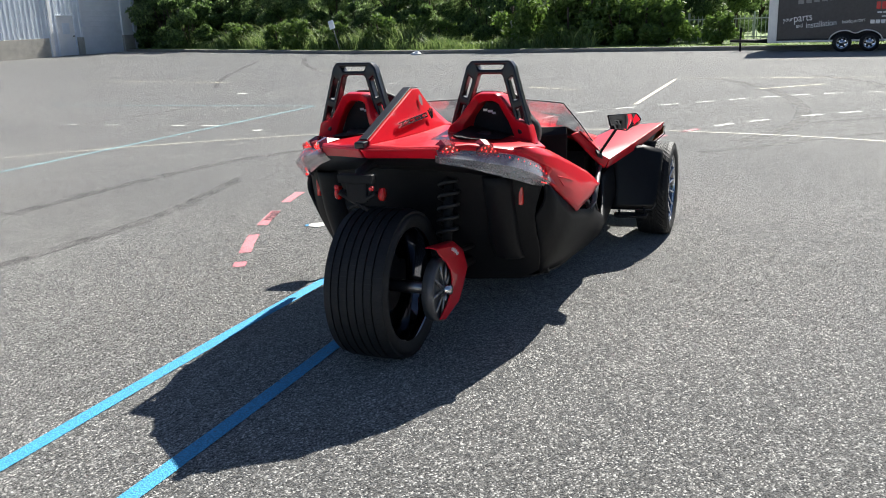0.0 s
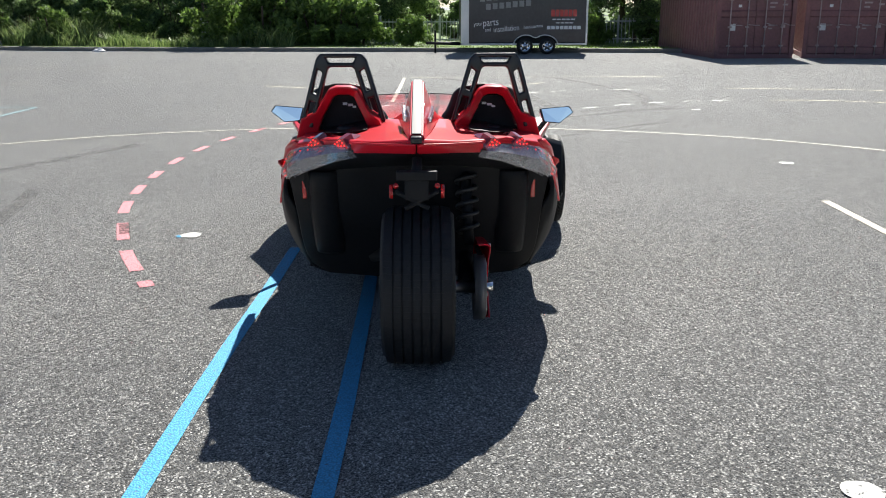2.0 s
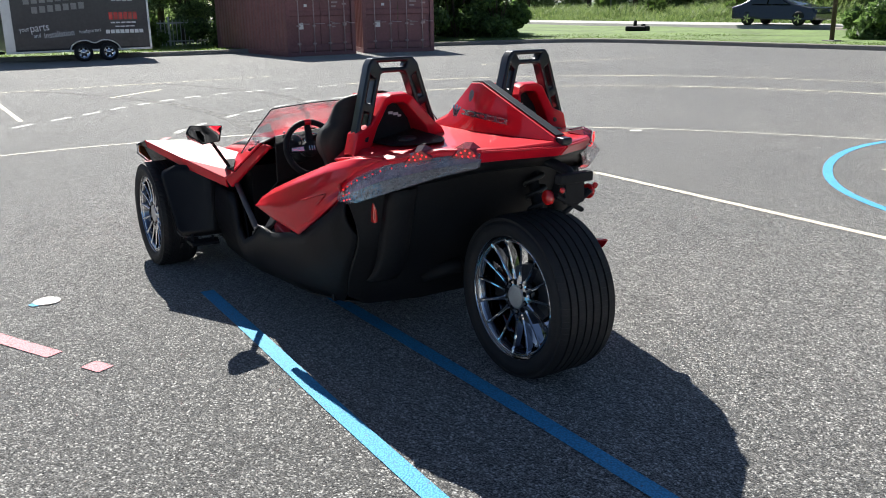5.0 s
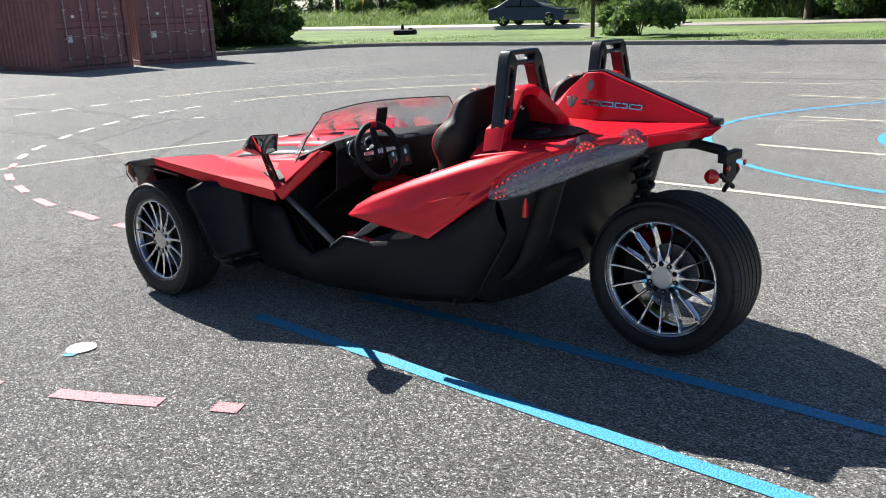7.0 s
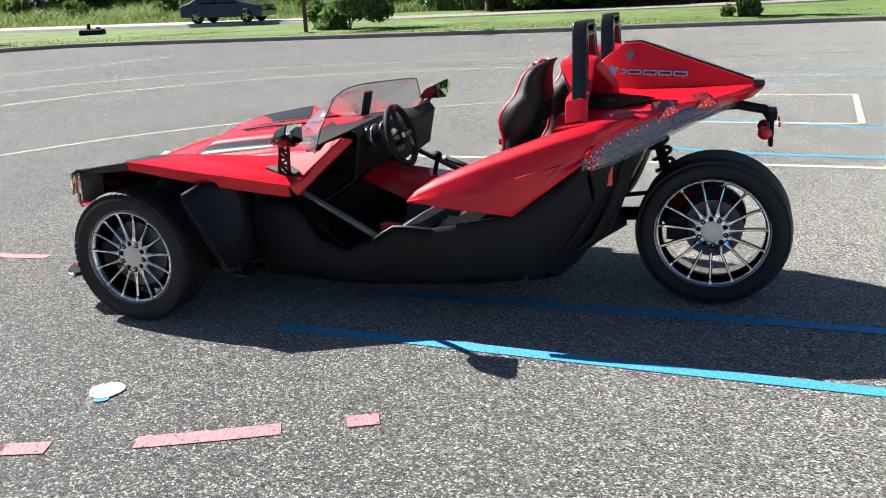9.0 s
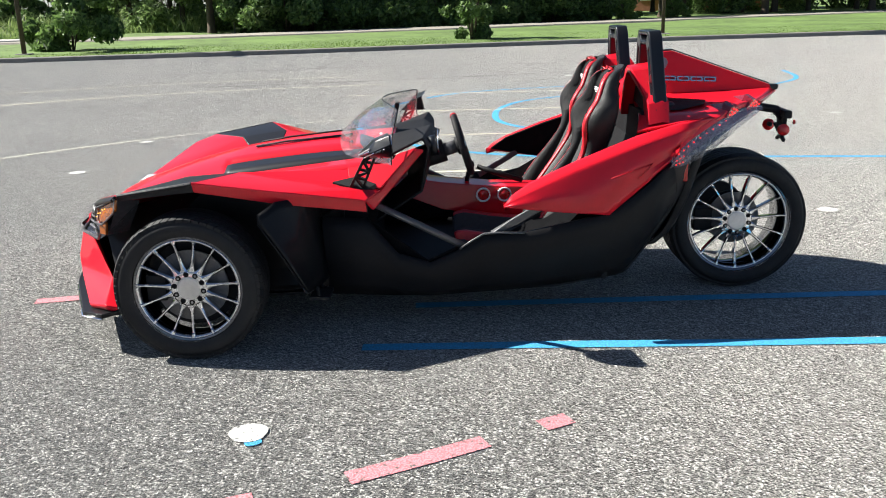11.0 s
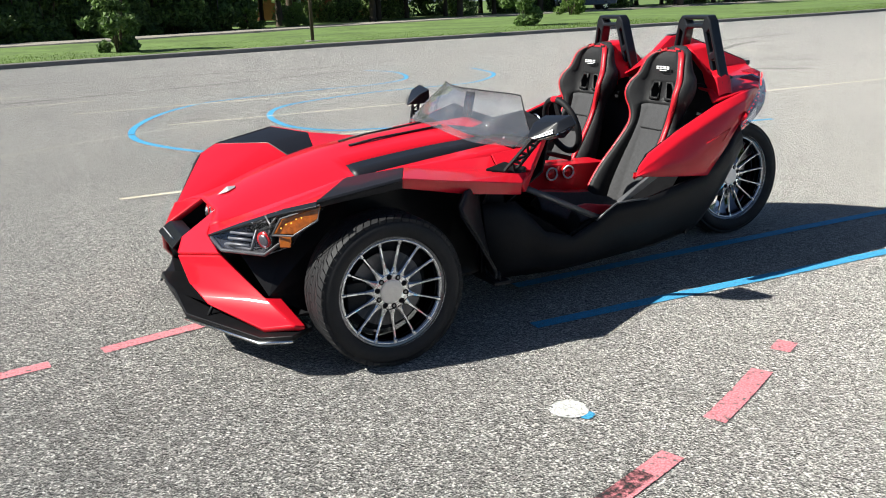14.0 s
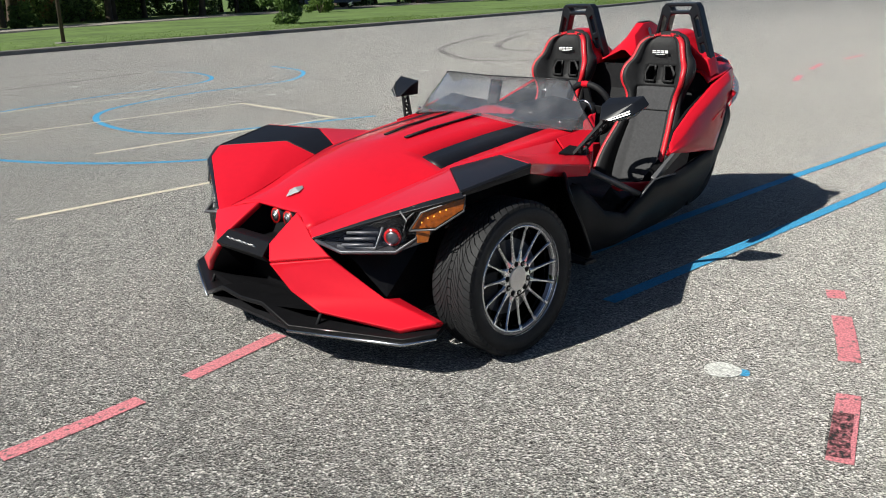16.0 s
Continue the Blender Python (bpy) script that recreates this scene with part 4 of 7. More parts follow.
    soften(part("step", bm, BLACK, guard, "black step under the mudguard"), 0.004)
    for y in (0.74, 0.86 + off):
        tube("step_bracket", [(2.11, y * s, 0.252), (2.115, y * s, 0.30)], 0.008, BLACK, guard, "", 6)
    # suspension
    for a, b, rr in (((2.60, 0.30, 0.27), (2.66, 0.76, 0.24), 0.016), ((2.95, 0.34, 0.27), (2.68, 0.76, 0.24), 0.016), ((2.60, 0.32, 0.45), (2.66, 0.75, 0.42), 0.014), ((2.92, 0.34, 0.45), (2.68, 0.75, 0.42), 0.014), ((2.80, 0.30, 0.36), (2.78, 0.74, 0.35), 0.01)):
        tube("control_arm", [(a[0], a[1] * s, a[2]), (b[0], b[1] * s, b[2])], rr, BLACK, car)
    tube("damper", [(2.7, 0.62 * s, 0.26), (2.74, 0.52 * s, 0.66)], 0.022, FRAME_GREY, car, "grey damper body")
    bm = bmesh.new()
    a, b = Vector((2.705, 0.60 * s, 0.32)), Vector((2.738, 0.525 * s, 0.64))
    d = (b - a).normalized()
    u = d.orthogonal().normalized()
    w = d.cross(u)
    sweep(bm, [a + (b - a) * (k / 84) + (u * math.cos(k * 0.524) + w * math.sin(k * 0.524)) * 0.042 for k in range(85)], 0.007, 6)
    part("coil_spring", bm, GREY_METAL, car, "grey coil spring", True)
    # mirror
    base = Vector((1.938, 0.662 * s, 0.70))
    mirror = new("door_mirror")
    mirror.parent = car
    mirror.location = (0.0 if s > 0 else -0.12, 0, 0)
    mirror["label"] = "angular black mirror on a black lattice stalk"
    bm = bmesh.new()
    top = Vector((1.85, 0.79 * s, 0.882))
    ax = Vector((1, 0, 0.25)).normalized()
    nn = (top - base).cross(ax).normalized()

    def bar(a, b, w, h):
        d = (b - a).normalized()
        q = nn.cross(d).normalized()
        vs = [bm.verts.new(c + q * w * sg + nn * h * sh) for c in (a, b) for sg, sh in ((1, 1), (-1, 1), (-1, -1), (1, -1))]
        for k in range(4):
            bm.faces.new((vs[k], vs[(k + 1) % 4], vs[4 + (k + 1) % 4], vs[4 + k]))
        bm.faces.new(vs[3::-1])
        bm.faces.new(vs[4:])
    # two rails with a lattice between them
    rail = lambda t, sg: base.lerp(top, t) + ax * sg * (0.027 - 0.008 * t)
    for sg in (1, -1):
        bar(rail(0, sg), rail(1, sg), 0.0055, 0.007)
    for k in range(4):
        bar(rail(0.06 + 0.23 * k, 1 if k % 2 else -1), rail(0.29 + 0.23 * k, -1 if k % 2 else 1), 0.0045, 0.006)
        bar(rail(0.06 + 0.23 * k, -1), rail(0.06 + 0.23 * k, 1), 0.004, 0.006)
    part("stalk", bm, BLACK, mirror, "flat black lattice stalk")
    bm = bmesh.new()
    for x, y, z in ((2.05, 0.645, 0.716), (1.90, 0.692, 0.682), (1.845, 0.670, 0.706), (1.94, 0.625, 0.735)):
        for h in (-0.01, 0.014):
            bm.verts.new((x, y * s, z + h))
    bmesh.ops.convex_hull(bm, input=bm.verts)
    soften(part("foot", bm, BLACK, mirror, "black wedge under the stalk"), 0.004)
    face_v = [(1.781, 0.735, 0.962), (1.762, 0.92, 0.980), (1.756, 0.948, 0.942), (1.758, 0.86, 0.870), (1.769, 0.76, 0.878)]
    front_v = [(1.91, 0.775, 0.876), (1.90, 0.82, 0.870), (1.845, 0.915, 0.90), (1.85, 0.74, 0.935), (1.825, 0.90, 0.952)]
    bm = bmesh.new()
    for x, y, z in face_v + front_v:
        bm.verts.new((x, y * s, z))
    bmesh.ops.convex_hull(bm, input=bm.verts)
    soften(part("head", bm, GLOSS_BLACK, mirror, "black wedge-shaped mirror shell"), 0.006)
    shell("mirror_glass", [(x - 0.004, 0.86 + (y - 0.86) * 0.9, 0.932 + (z - 0.932) * 0.88) for x, y, z in face_v], [(0, 1, 2, 3, 4)], MIRROR, mirror, 0.003, 0, right, "mirror glass")
    p0, p1, p2, p3 = (Vector(q) for q in (front_v[1], front_v[2], face_v[2], face_v[3]))
    nrm = (p1 - p0).cross(p3 - p0).normalized()
    if nrm.z > 0:
        nrm = -nrm
    for lo, hi, mt, lb in ((0.10, 0.20, SILVER, "silver edge strip"), (0.30, 0.52, GREY_METAL, "grey slotted inlay"), (0.62, 0.70, SILVER, "silver edge strip")):
        q = [p0.lerp(p3, v).lerp(p1.lerp(p2, v), u) + nrm * 0.004 for u, v in ((0.06, lo), (0.94, lo), (0.94, hi), (0.06, hi))]
        shell("head_inlay", [tuple(v) for v in q], [(0, 1, 2, 3)], mt, mirror, 0.004, 0, right, lb, 0)
    w0, w1, w2, w3 = (Vector(q) for q in (front_v[1], front_v[2], front_v[4], front_v[0]))
    nrm = Vector((0.75, 0.5, 0.1)).normalized()
    for lo, hi, mt in ((0.12, 0.24, SILVER), (0.34, 0.50, GREY_METAL)):
        q = [w0.lerp(w3, v).lerp(w1.lerp(w2, v), u) + nrm * 0.008 for u, v in ((0.08, lo), (0.9, lo), (0.9, hi), (0.08, hi))]
        shell("head_inlay", [tuple(v) for v in q], [(0, 1, 2, 3)], mt, mirror, 0.004, 0, right, "silver slotted inlay", 0)


for side in (1, -1):
    build_front(side)


def build_nose():
    # recess behind the nose opening
    v = [(3.19, -0.15, 0.592), (3.19, 0.15, 0.592), (3.355, 0.165, 0.50), (3.39, 0.2, 0.43), (3.39, -0.2, 0.43), (3.355, -0.165, 0.50), (3.08, -0.15, 0.58), (3.08, 0.15, 0.58), (3.15, 0.16, 0.45), (3.15, -0.16, 0.45)]
    part("nose_recess", faces_bm(v, [(6, 7, 8, 9), (0, 1, 7, 6), (1, 2, 3, 8, 7), (0, 6, 9, 4, 5), (9, 8, 3, 4)]), NOSE_BLACK, car, "black recessed nose opening")
    lip = shell("nose_lip", [(3.36, -0.165, 0.502), (3.36, 0.165, 0.502), (3.415, 0.185, 0.455), (3.415, -0.185, 0.455), (3.30, -0.15, 0.50), (3.30, 0.15, 0.50), (3.39, 0.19, 0.425), (3.39, -0.19, 0.425)], [(0, 1, 2, 3), (4, 5, 1, 0), (3, 2, 6, 7)], NOSE_BLACK, car, 0.012, 0.006, label="black nose lip")
    bm = bmesh.new()
    for k in range(7):
        y = -0.11 + k * 0.032
        box(bm, (-0.001, y, -0.016 + 0.006 * (k % 2)), (0.002, y + 0.02, 0.014 - 0.004 * (k % 3)), pose(3.392, 0, 0.479, 0, 40, 0))
    part("decal", bm, WHITE_PRINT, lip, "small white decal")
    for y in (-0.02, 0.075):
        lamp = new("fog_lamp")
        lamp.parent = car
        c, d = Vector((3.185, y, 0.555)), Vector((1, 0, 0.05)).normalized()
        for nm, a, b, r0, r1, mt in (("lamp_can", -0.05, 0.012, 0.036, 0.036, GLOSS_BLACK), ("lamp_ring", 0.012, 0.017, 0.035, 0.034, RED_LENS), ("lamp_lens", 0.016, 0.024, 0.029, 0.018, STEEL), ("lamp_centre", 0.02, 0.027, 0.012, 0.008, SILVER)):
            bm = bmesh.new()
            cyl(bm, c + d * a, c + d * b, r0, r1, 24)
            part(nm, bm, mt, lamp, "", True)
    # mouth and splitter
    v = [(3.385, -0.2, 0.425), (3.385, 0.2, 0.425), (3.33, 0.42, 0.25), (3.40, 0.16, 0.235), (3.40, -0.16, 0.235), (3.33, -0.42, 0.25), (3.2, -0.2, 0.42), (3.2, 0.2, 0.42), (3.18, 0.30, 0.22), (3.18, -0.30, 0.22)]
    part("mouth", faces_bm(v, [(6, 7, 8, 9), (0, 1, 7, 6), (1, 2, 8, 7), (0, 6, 9, 5), (2, 3, 4, 5, 9, 8)]), NOSE_BLACK, car, "black lower mouth")
    out = [(3.43, 0, 0.225), (3.425, 0.16, 0.235), (3.41, 0.325, 0.168), (3.20, 0.80, 0.168), (3.085, 0.875, 0.178)]
    inn = [(3.18, 0, 0.20), (3.18, 0.16, 0.20), (3.16, 0.32, 0.19), (3.02, 0.72, 0.19), (2.99, 0.84, 0.19)]
    full_o = [(x, -y, z) for x, y, z in reversed(out[1:])] + out
    full_i = [(x, -y, z) for x, y, z in reversed(inn[1:])] + inn
    v, f = strip_mesh([full_o, full_i])
    sp = shell("splitter", v, f, NOSE_BLACK, car, 0.022, 0.005, label="black front splitter")
    for s in (1, -1):
        tube("splitter_edge", [(x + 0.004, y * s, z - 0.003) for x, y, z in out[2:]], 0.0075, SILVER, sp, "bright silver edge strip", 6)
        tube("bracket", [(3.33, 0.42 * s, 0.19), (3.30, 0.42 * s, 0.245)], 0.008, BLACK, sp, "", 6)
        tube("bracket", [(3.16, 0.74 * s, 0.19), (3.14, 0.74 * s, 0.225)], 0.008, BLACK, sp, "", 6)
    bm = faces_bm([(3.40, -0.3, 0.166), (3.40, 0.3, 0.166), (3.16, 0.76, 0.166), (3.0, 0.80, 0.17), (2.98, 0.58, 0.17), (2.2, 0.56, 0.17), (2.2, -0.56, 0.17), (2.98, -0.58, 0.17), (3.0, -0.80, 0.17), (3.16, -0.76, 0.166)], [tuple(range(10))])
    tray = part("undertray", bm, BLACK, car, "flat black undertray")
    th = tray.modifiers.new("thick", 'SOLIDIFY')
    th.thickness, th.offset = 0.012, 0
    # chrome badge on the nose
    bm = faces_bm([(3.15, 0, 0.634), (3.105, 0.035, 0.652), (3.07, 0.02, 0.662), (3.06, 0, 0.668), (3.07, -0.02, 0.662), (3.105, -0.035, 0.652), (3.10, 0, 0.668)], [(0, 1, 6), (1, 2, 6), (2, 3, 6), (3, 4, 6), (4, 5, 6), (5, 0, 6)])
    part("badge", bm, TRAILER_SILVER, car, "small chrome badge")
    # radiator and front bulkhead
    bm = bmesh.new()
    box(bm, (3.02, -0.42, 0.2), (3.08, 0.42, 0.56))
    part("radiator", bm, BLACK, car, "black radiator core")
    bm = bmesh.new()
    box(bm, (2.0, -0.5, 0.19), (3.02, 0.5, 0.55))
    box(bm, (1.9, -0.55, 0.2), (2.3, 0.55, 0.70))
    part("engine_block", bm, BLACK, car, "dark engine bay core")


build_nose()


def build_tub():
    for s in (1, -1):
        r = s < 0
        # outer side skin, bulged between the sill and the floor
        sill = [(2.10, 0.70, 0.58), (1.90, 0.66, 0.56), (1.76, 0.70, 0.40), (1.61, 0.728, 0.358), (1.48, 0.722, 0.412), (1.36, 0.730, 0.488), (1.18, 0.742, 0.490), (0.80, 0.74, 0.57), (0.70, 0.72, 0.63), (0.60, 0.69, 0.70), (0.50, 0.655, 0.79)]
        keel = [(2.08, 0.66, 0.20), (1.85, 0.66, 0.185), (1.72, 0.655, 0.178), (1.60, 0.655, 0.175), (1.46, 0.645, 0.18), (1.33, 0.635, 0.186), (1.12, 0.62, 0.192), (0.72, 0.575, 0.23), (0.66, 0.585, 0.29), (0.58, 0.607, 0.42), (0.47, 0.617, 0.60)]
        rows = [[Vector(p).lerp(Vector(q), k / 6) + Vector((0, 0.036 * math.sin(math.pi * k / 6), 0)) for k in range(7)] for p, q in zip(sill, keel)]
        v, f = strip_mesh([list(c) for c in zip(*rows)])
        shell("tub_side", v, f, TUB, car, 0.02, 0, r, "satin black side tub").data.shade_smooth()
        # cockpit inner side
        shell("tub_inner", [(1.9, 0.62, 0.55), (1.62, 0.70, 0.355), (1.49, 0.70, 0.415), (1.0, 0.70, 0.50), (0.66, 0.58, 0.78), (0.85, 0.48, 0.32), (1.62, 0.58, 0.24), (2.0, 0.54, 0.24)], [(0, 1, 2, 3, 4, 5, 6, 7)], CARPET, car, 0.01, 0, r)
        # grey frame tubes in the door opening
        for a, b, rr in (((1.87, 0.655, 0.628), (1.45, 0.70, 0.423), 0.016),):
            tube("frame_tube", [(a[0], a[1] * s, a[2]), (b[0], b[1] * s, b[2])], rr, FRAME_GREY, car, "grey frame tube")
        bm = bmesh.new()
        p, q = Vector((1.325, 0.70 * s, 0.478)), Vector((1.09, 0.715 * s, 0.615))
        d = (q - p).normalized()
        n = Vector((0, s, 0))
        w = d.cross(n).normalized() * 0.018
        vs = [bm.verts.new(c + o) for c in (p, p + d * 0.12, q) for o in (w * (0.35 if c is p else 1) + n * 0.012, -w * (0.35 if c is p else 1) + n * 0.012, -w * 0.9 - n * 0.012, w * 0.9 - n * 0.012)]
        for k in (0, 4):
            for i in range(4):
                bm.faces.new((vs[k + i], vs[k + (i + 1) % 4], vs[k + 4 + (i + 1) % 4], vs[k + 4 + i]))
        bm.faces.new(vs[0:4])
        bm.faces.new(vs[8:12])
        soften(part("door_brace", bm, FRAME_GREY, car, "bare grey metal brace under the side panel"), 0.004)
        # grey tube drawn in place of the highlight along the sill
        tube("sill_highlight", [(1.475, 0.724 * s, 0.418), (1.42, 0.728 * s, 0.456), (1.365, 0.733 * s, 0.49), (1.30, 0.738 * s, 0.494), (1.18, 0.744 * s, 0.493)], 0.005, FRAME_GREY, car, "pale highlight line along the sill")
    # floor, bulkheads
    bm = bmesh.new()
    box(bm, (0.88, -0.50, 0.18), (2.05, 0.50, 0.22))
    part("floor_pan", bm, BLACK, car)
    keel = [(2.08, 0.655, 0.196), (1.62, 0.65, 0.172), (1.25, 0.625, 0.186), (1.0, 0.605, 0.19), (0.72, 0.57, 0.226), (0.66, 0.48, 0.215)]
    bm = faces_bm(keel + [(x, -y, z) for x, y, z in reversed(keel)], [tuple(range(12))])
    belly = part("belly_pan", bm, BLACK, car, "black belly pan")
    th = belly.modifiers.new("thick", 'SOLIDIFY')
    th.thickness = 0.008
    # rear bulk: closed black body ahead of the wheel
    rows = [[(0.50, 0.655, 0.785), (0.38, 0.56, 0.82), (0.28, 0.30, 0.86), (0.28, 0, 0.875)],
            [(0.47, 0.615, 0.60), (0.41, 0.50, 0.60), (0.38, 0.25, 0.61), (0.38, 0, 0.62)],
            [(0.60, 0.605, 0.38), (0.55, 0.50, 0.37), (0.50, 0.24, 0.38), (0.50, 0, 0.40)],
            [(0.68, 0.575, 0.26), (0.66, 0.48, 0.21), (0.62, 0.22, 0.20), (0.62, 0, 0.20)]]
    full = loft([[(x, -y, z) for x, y, z in r] + [p for p in reversed(r[:-1])] for r in rows], 4)
    v, f = strip_mesh(full)
    rp = shell("rear_panel", v, f, TUB, car, 0.02, 0.012, label="satin black rear body shell")
    for s in (1, -1):
        rows = loft([[Vector((x - dx, (y + dy) * s, z)) for dx, dy in ((-0.03, -0.075), (0.006, -0.06), (0.024, -0.035), (0.030, 0.0), (0.024, 0.035), (0.006, 0.062), (-0.03, 0.08))] for x, y, z in ((0.325, 0.45, 0.82), (0.385, 0.455, 0.62), (0.43, 0.45, 0.50), (0.475, 0.45, 0.42), (0.54, 0.45, 0.36))], 3)
        v, f = strip_mesh(rows)
        shell("body_rib", v, f, TUB, rp, 0.01, 0, label="broad rounded rib on the rear shell").data.shade_smooth()
        bm = bmesh.new()
        box(bm, (0.403, 0.558 * s - 0.011, 0.672), (0.43, 0.558 * s + 0.011, 0.76))
        soften(part("reflector", bm, RED_LENS, car, "upright red rear reflector"), 0.004)
    # overhang below the deck
    rows = [[(-0.13, 0, 0.995), (-0.02, 0.20, 0.975), (0.03, 0.285, 0.962), (0.15, 0.40, 0.945), (0.31, 0.56, 0.875), (0.51, 0.655, 0.785)],
            [(-0.06, 0, 0.945), (0.03, 0.18, 0.93), (0.10, 0.26, 0.915), (0.20, 0.36, 0.895), (0.34, 0.50, 0.84), (0.50, 0.62, 0.76)],
            [(0.30, 0, 0.86), (0.30, 0.15, 0.86), (0.31, 0.25, 0.85), (0.34, 0.36, 0.835), (0.39, 0.50, 0.80), (0.50, 0.60, 0.74)]]
    full = [[(x, -y, z) for x, y, z in reversed(r)] + list(r[1:]) for r in rows]
    v, f = strip_mesh(full)
    shell("rear_valance", v, f, TUB, car, 0.012, 0.006, label="black valance under the rear deck")
    # bulkhead behind the seats
    shell("seat_bulkhead", [(0.62, -0.62, 0.85), (0.62, 0.62, 0.85), (0.62, 0.5, 1.0), (0.62, -0.5, 1.0), (0.80, 0.60, 0.22), (0.80, -0.60, 0.22)], [(0, 1, 2, 3), (0, 5, 4, 1)], BLACK, car, 0.02, 0)


build_tub()


def build_rear_deck():
    # red deck each side of the fin
    for s in (1, -1):
        r = s < 0
        rows = [[(-0.185, 0.0, 1.03), (-0.15, 0.03, 1.042), (0.10, 0.058, 1.034), (0.35, 0.078, 1.03), (0.60, 0.10, 1.035)],
                [(-0.08, 0.16, 1.018), (-0.06, 0.17, 1.022), (0.10, 0.20, 1.02), (0.30, 0.24, 1.012), (0.60, 0.22, 1.03)],
                [(0.0, 0.285, 1.012), (0.02, 0.29, 1.018), (0.16, 0.36, 1.012), (0.34, 0.44, 0.99), (0.62, 0.46, 0.985)],
                [(0.12, 0.40, 1.008), (0.14, 0.40, 1.012), (0.24, 0.46, 0.998), (0.40, 0.55, 0.98), (0.64, 0.56, 0.975)],
                [(0.28, 0.565, 0.962), (0.30, 0.56, 0.97), (0.36, 0.58, 0.968), (0.46, 0.61, 0.955), (0.66, 0.62, 0.92)]]
        v, f = strip_mesh(rows)
        shell("rear_deck", v, f, RED, car, 0.014, 0.006, r, "glossy red rear deck")
        shell("deck_edge", [(-0.185, 0.0, 1.03), (-0.08, 0.16, 1.018), (0.0, 0.285, 1.012), (-0.135, 0.0, 0.985), (-0.035, 0.165, 0.972), (0.03, 0.285, 0.962)], [(0, 1, 4, 3), (1, 2, 5, 4)], RED, car, 0.012, 0.005, r)
        # side panel
        top = [(1.275, 0.764, 0.624), (1.24, 0.745, 0.665), (1.16, 0.715, 0.715), (0.95, 0.675, 0.80), (0.66, 0.635, 0.905), (0.46, 0.615, 0.955), (0.30, 0.57, 0.968)]
        shoulder = [(1.276, 0.767, 0.621), (1.225, 0.765, 0.648), (1.13, 0.760, 0.692), (0.955, 0.728, 0.764), (0.635, 0.684, 0.872), (0.47, 0.655, 0.912), (0.36, 0.605, 0.932)]
        low = [(1.276, 0.768, 0.618), (1.17, 0.772, 0.606), (1.05, 0.770, 0.592), (0.80, 0.752, 0.566), (0.62, 0.70, 0.70), (0.51, 0.66, 0.79), (0.50, 0.668, 0.84)]
        middle = [Vector(p).lerp(Vector(q), 0.5) + Vector((0, 0.008, 0)) for p, q in zip(shoulder, low)]
        near_top = [Vector(p).lerp(Vector(q), 0.82) for p, q in zip(top, shoulder)]
        near_low = [Vector(p).lerp(Vector(q), 0.10) for p, q in zip(shoulder, low)]
        v, f = strip_mesh(loft([top, near_top, near_low, middle, low], 3))
        shell("side_panel", v, f, RED, car, 0.03, 0, r, "glossy red rear side panel").data.shade_smooth()
        shell("side_panel_liner", [(1.25, 0.725, 0.635), (1.16, 0.685, 0.705), (0.95, 0.645, 0.79), (0.62, 0.60, 0.90), (0.62, 0.60, 0.60), (0.80, 0.71, 0.555)], [(0, 1, 2, 3, 4, 5)], CARPET, car, 0.02, 0.004, r)
        # fine raised arrow on the panel
        skin = BVHTree.FromPolygons(v, f)
        seat_on = lambda x, z: skin.ray_cast(Vector((x, 2.0, z)), Vector((0, -1, 0)))[0]
        trace = [(0.79, 0.728), (0.73, 0.746), (0.67, 0.764), (0.60, 0.785), (0.63, 0.754), (0.665, 0.722)]
        bm = bmesh.new()
        sweep(bm, [(x, (seat_on(x, z).y + 0.001) * s, z) for x, z in trace], 0.003, 6)
        part("panel_crease", bm, RED, car, "", True)
        # hump that frames the headrest
        outer = [(0.60, 0.95), (0.575, 1.045), (0.505, 1.075), (0.435, 1.185), (0.40, 1.20), (0.33, 1.20), (0.295, 1.185), (0.235, 1.085), (0.19, 1.05), (0.165, 1.0)]
        inner = [(0.50, 0.95), (0.49, 1.0), (0.465, 1.06), (0.415, 1.15), (0.39, 1.162), (0.34, 1.162), (0.315, 1.15), (0.265, 1.06), (0.24, 1.0), (0.235, 0.95)]
        bm = bmesh.new()
        loops = []
        for x, k, pts in ((0.40, 0.0, outer), (0.54, 0.008, outer), (0.655, -0.006, outer), (0.655, 0, inner), (0.42, 0, inner)):
            loops.append([bm.verts.new((x + ((-0.05 if x > 0.6 and y > 0.45 else 0.0) if x > 0.45 else 0.105 if y > 0.45 else 0.10 if z > 1.12 else 0.03), y * s, z + k)) for y, z in pts])
        loops.append(loops[0])
        for a, b in zip(loops, loops[1:]):
            for k in range(len(a) - 1):
                bm.faces.new((a[k], a[k + 1], b[k + 1], b[k]))
        soften(part("headrest_hump", bm, RED, car, "glossy red hump behind the seat"), 0.008)
        shell("hump_backing", [(0.60, 0.49, 0.97), (0.60, 0.455, 1.08), (0.60, 0.40, 1.15), (0.60, 0.33, 1.15), (0.60, 0.275, 1.08), (0.60, 0.24, 0.97)], [(0, 1, 2, 3, 4, 5)], BLACK, car, 0.01, 0, r)
        bm = bmesh.new()
        box(bm, (0.588, 0.345 * s - 0.02, 1.10), (0.592, 0.345 * s + 0.005, 1.112))
        box(bm, (0.588, 0.345 * s + 0.008, 1.106), (0.592, 0.345 * s + 0.03, 1.118))
        box(bm, (0.588, 0.345 * s - 0.035, 1.092), (0.592, 0.345 * s - 0.018, 1.102))
        part("strap_loop", bm, WHITE_PRINT, car, "pale harness loop")
        # hoop: perforated black frame
        build_hoop(s)
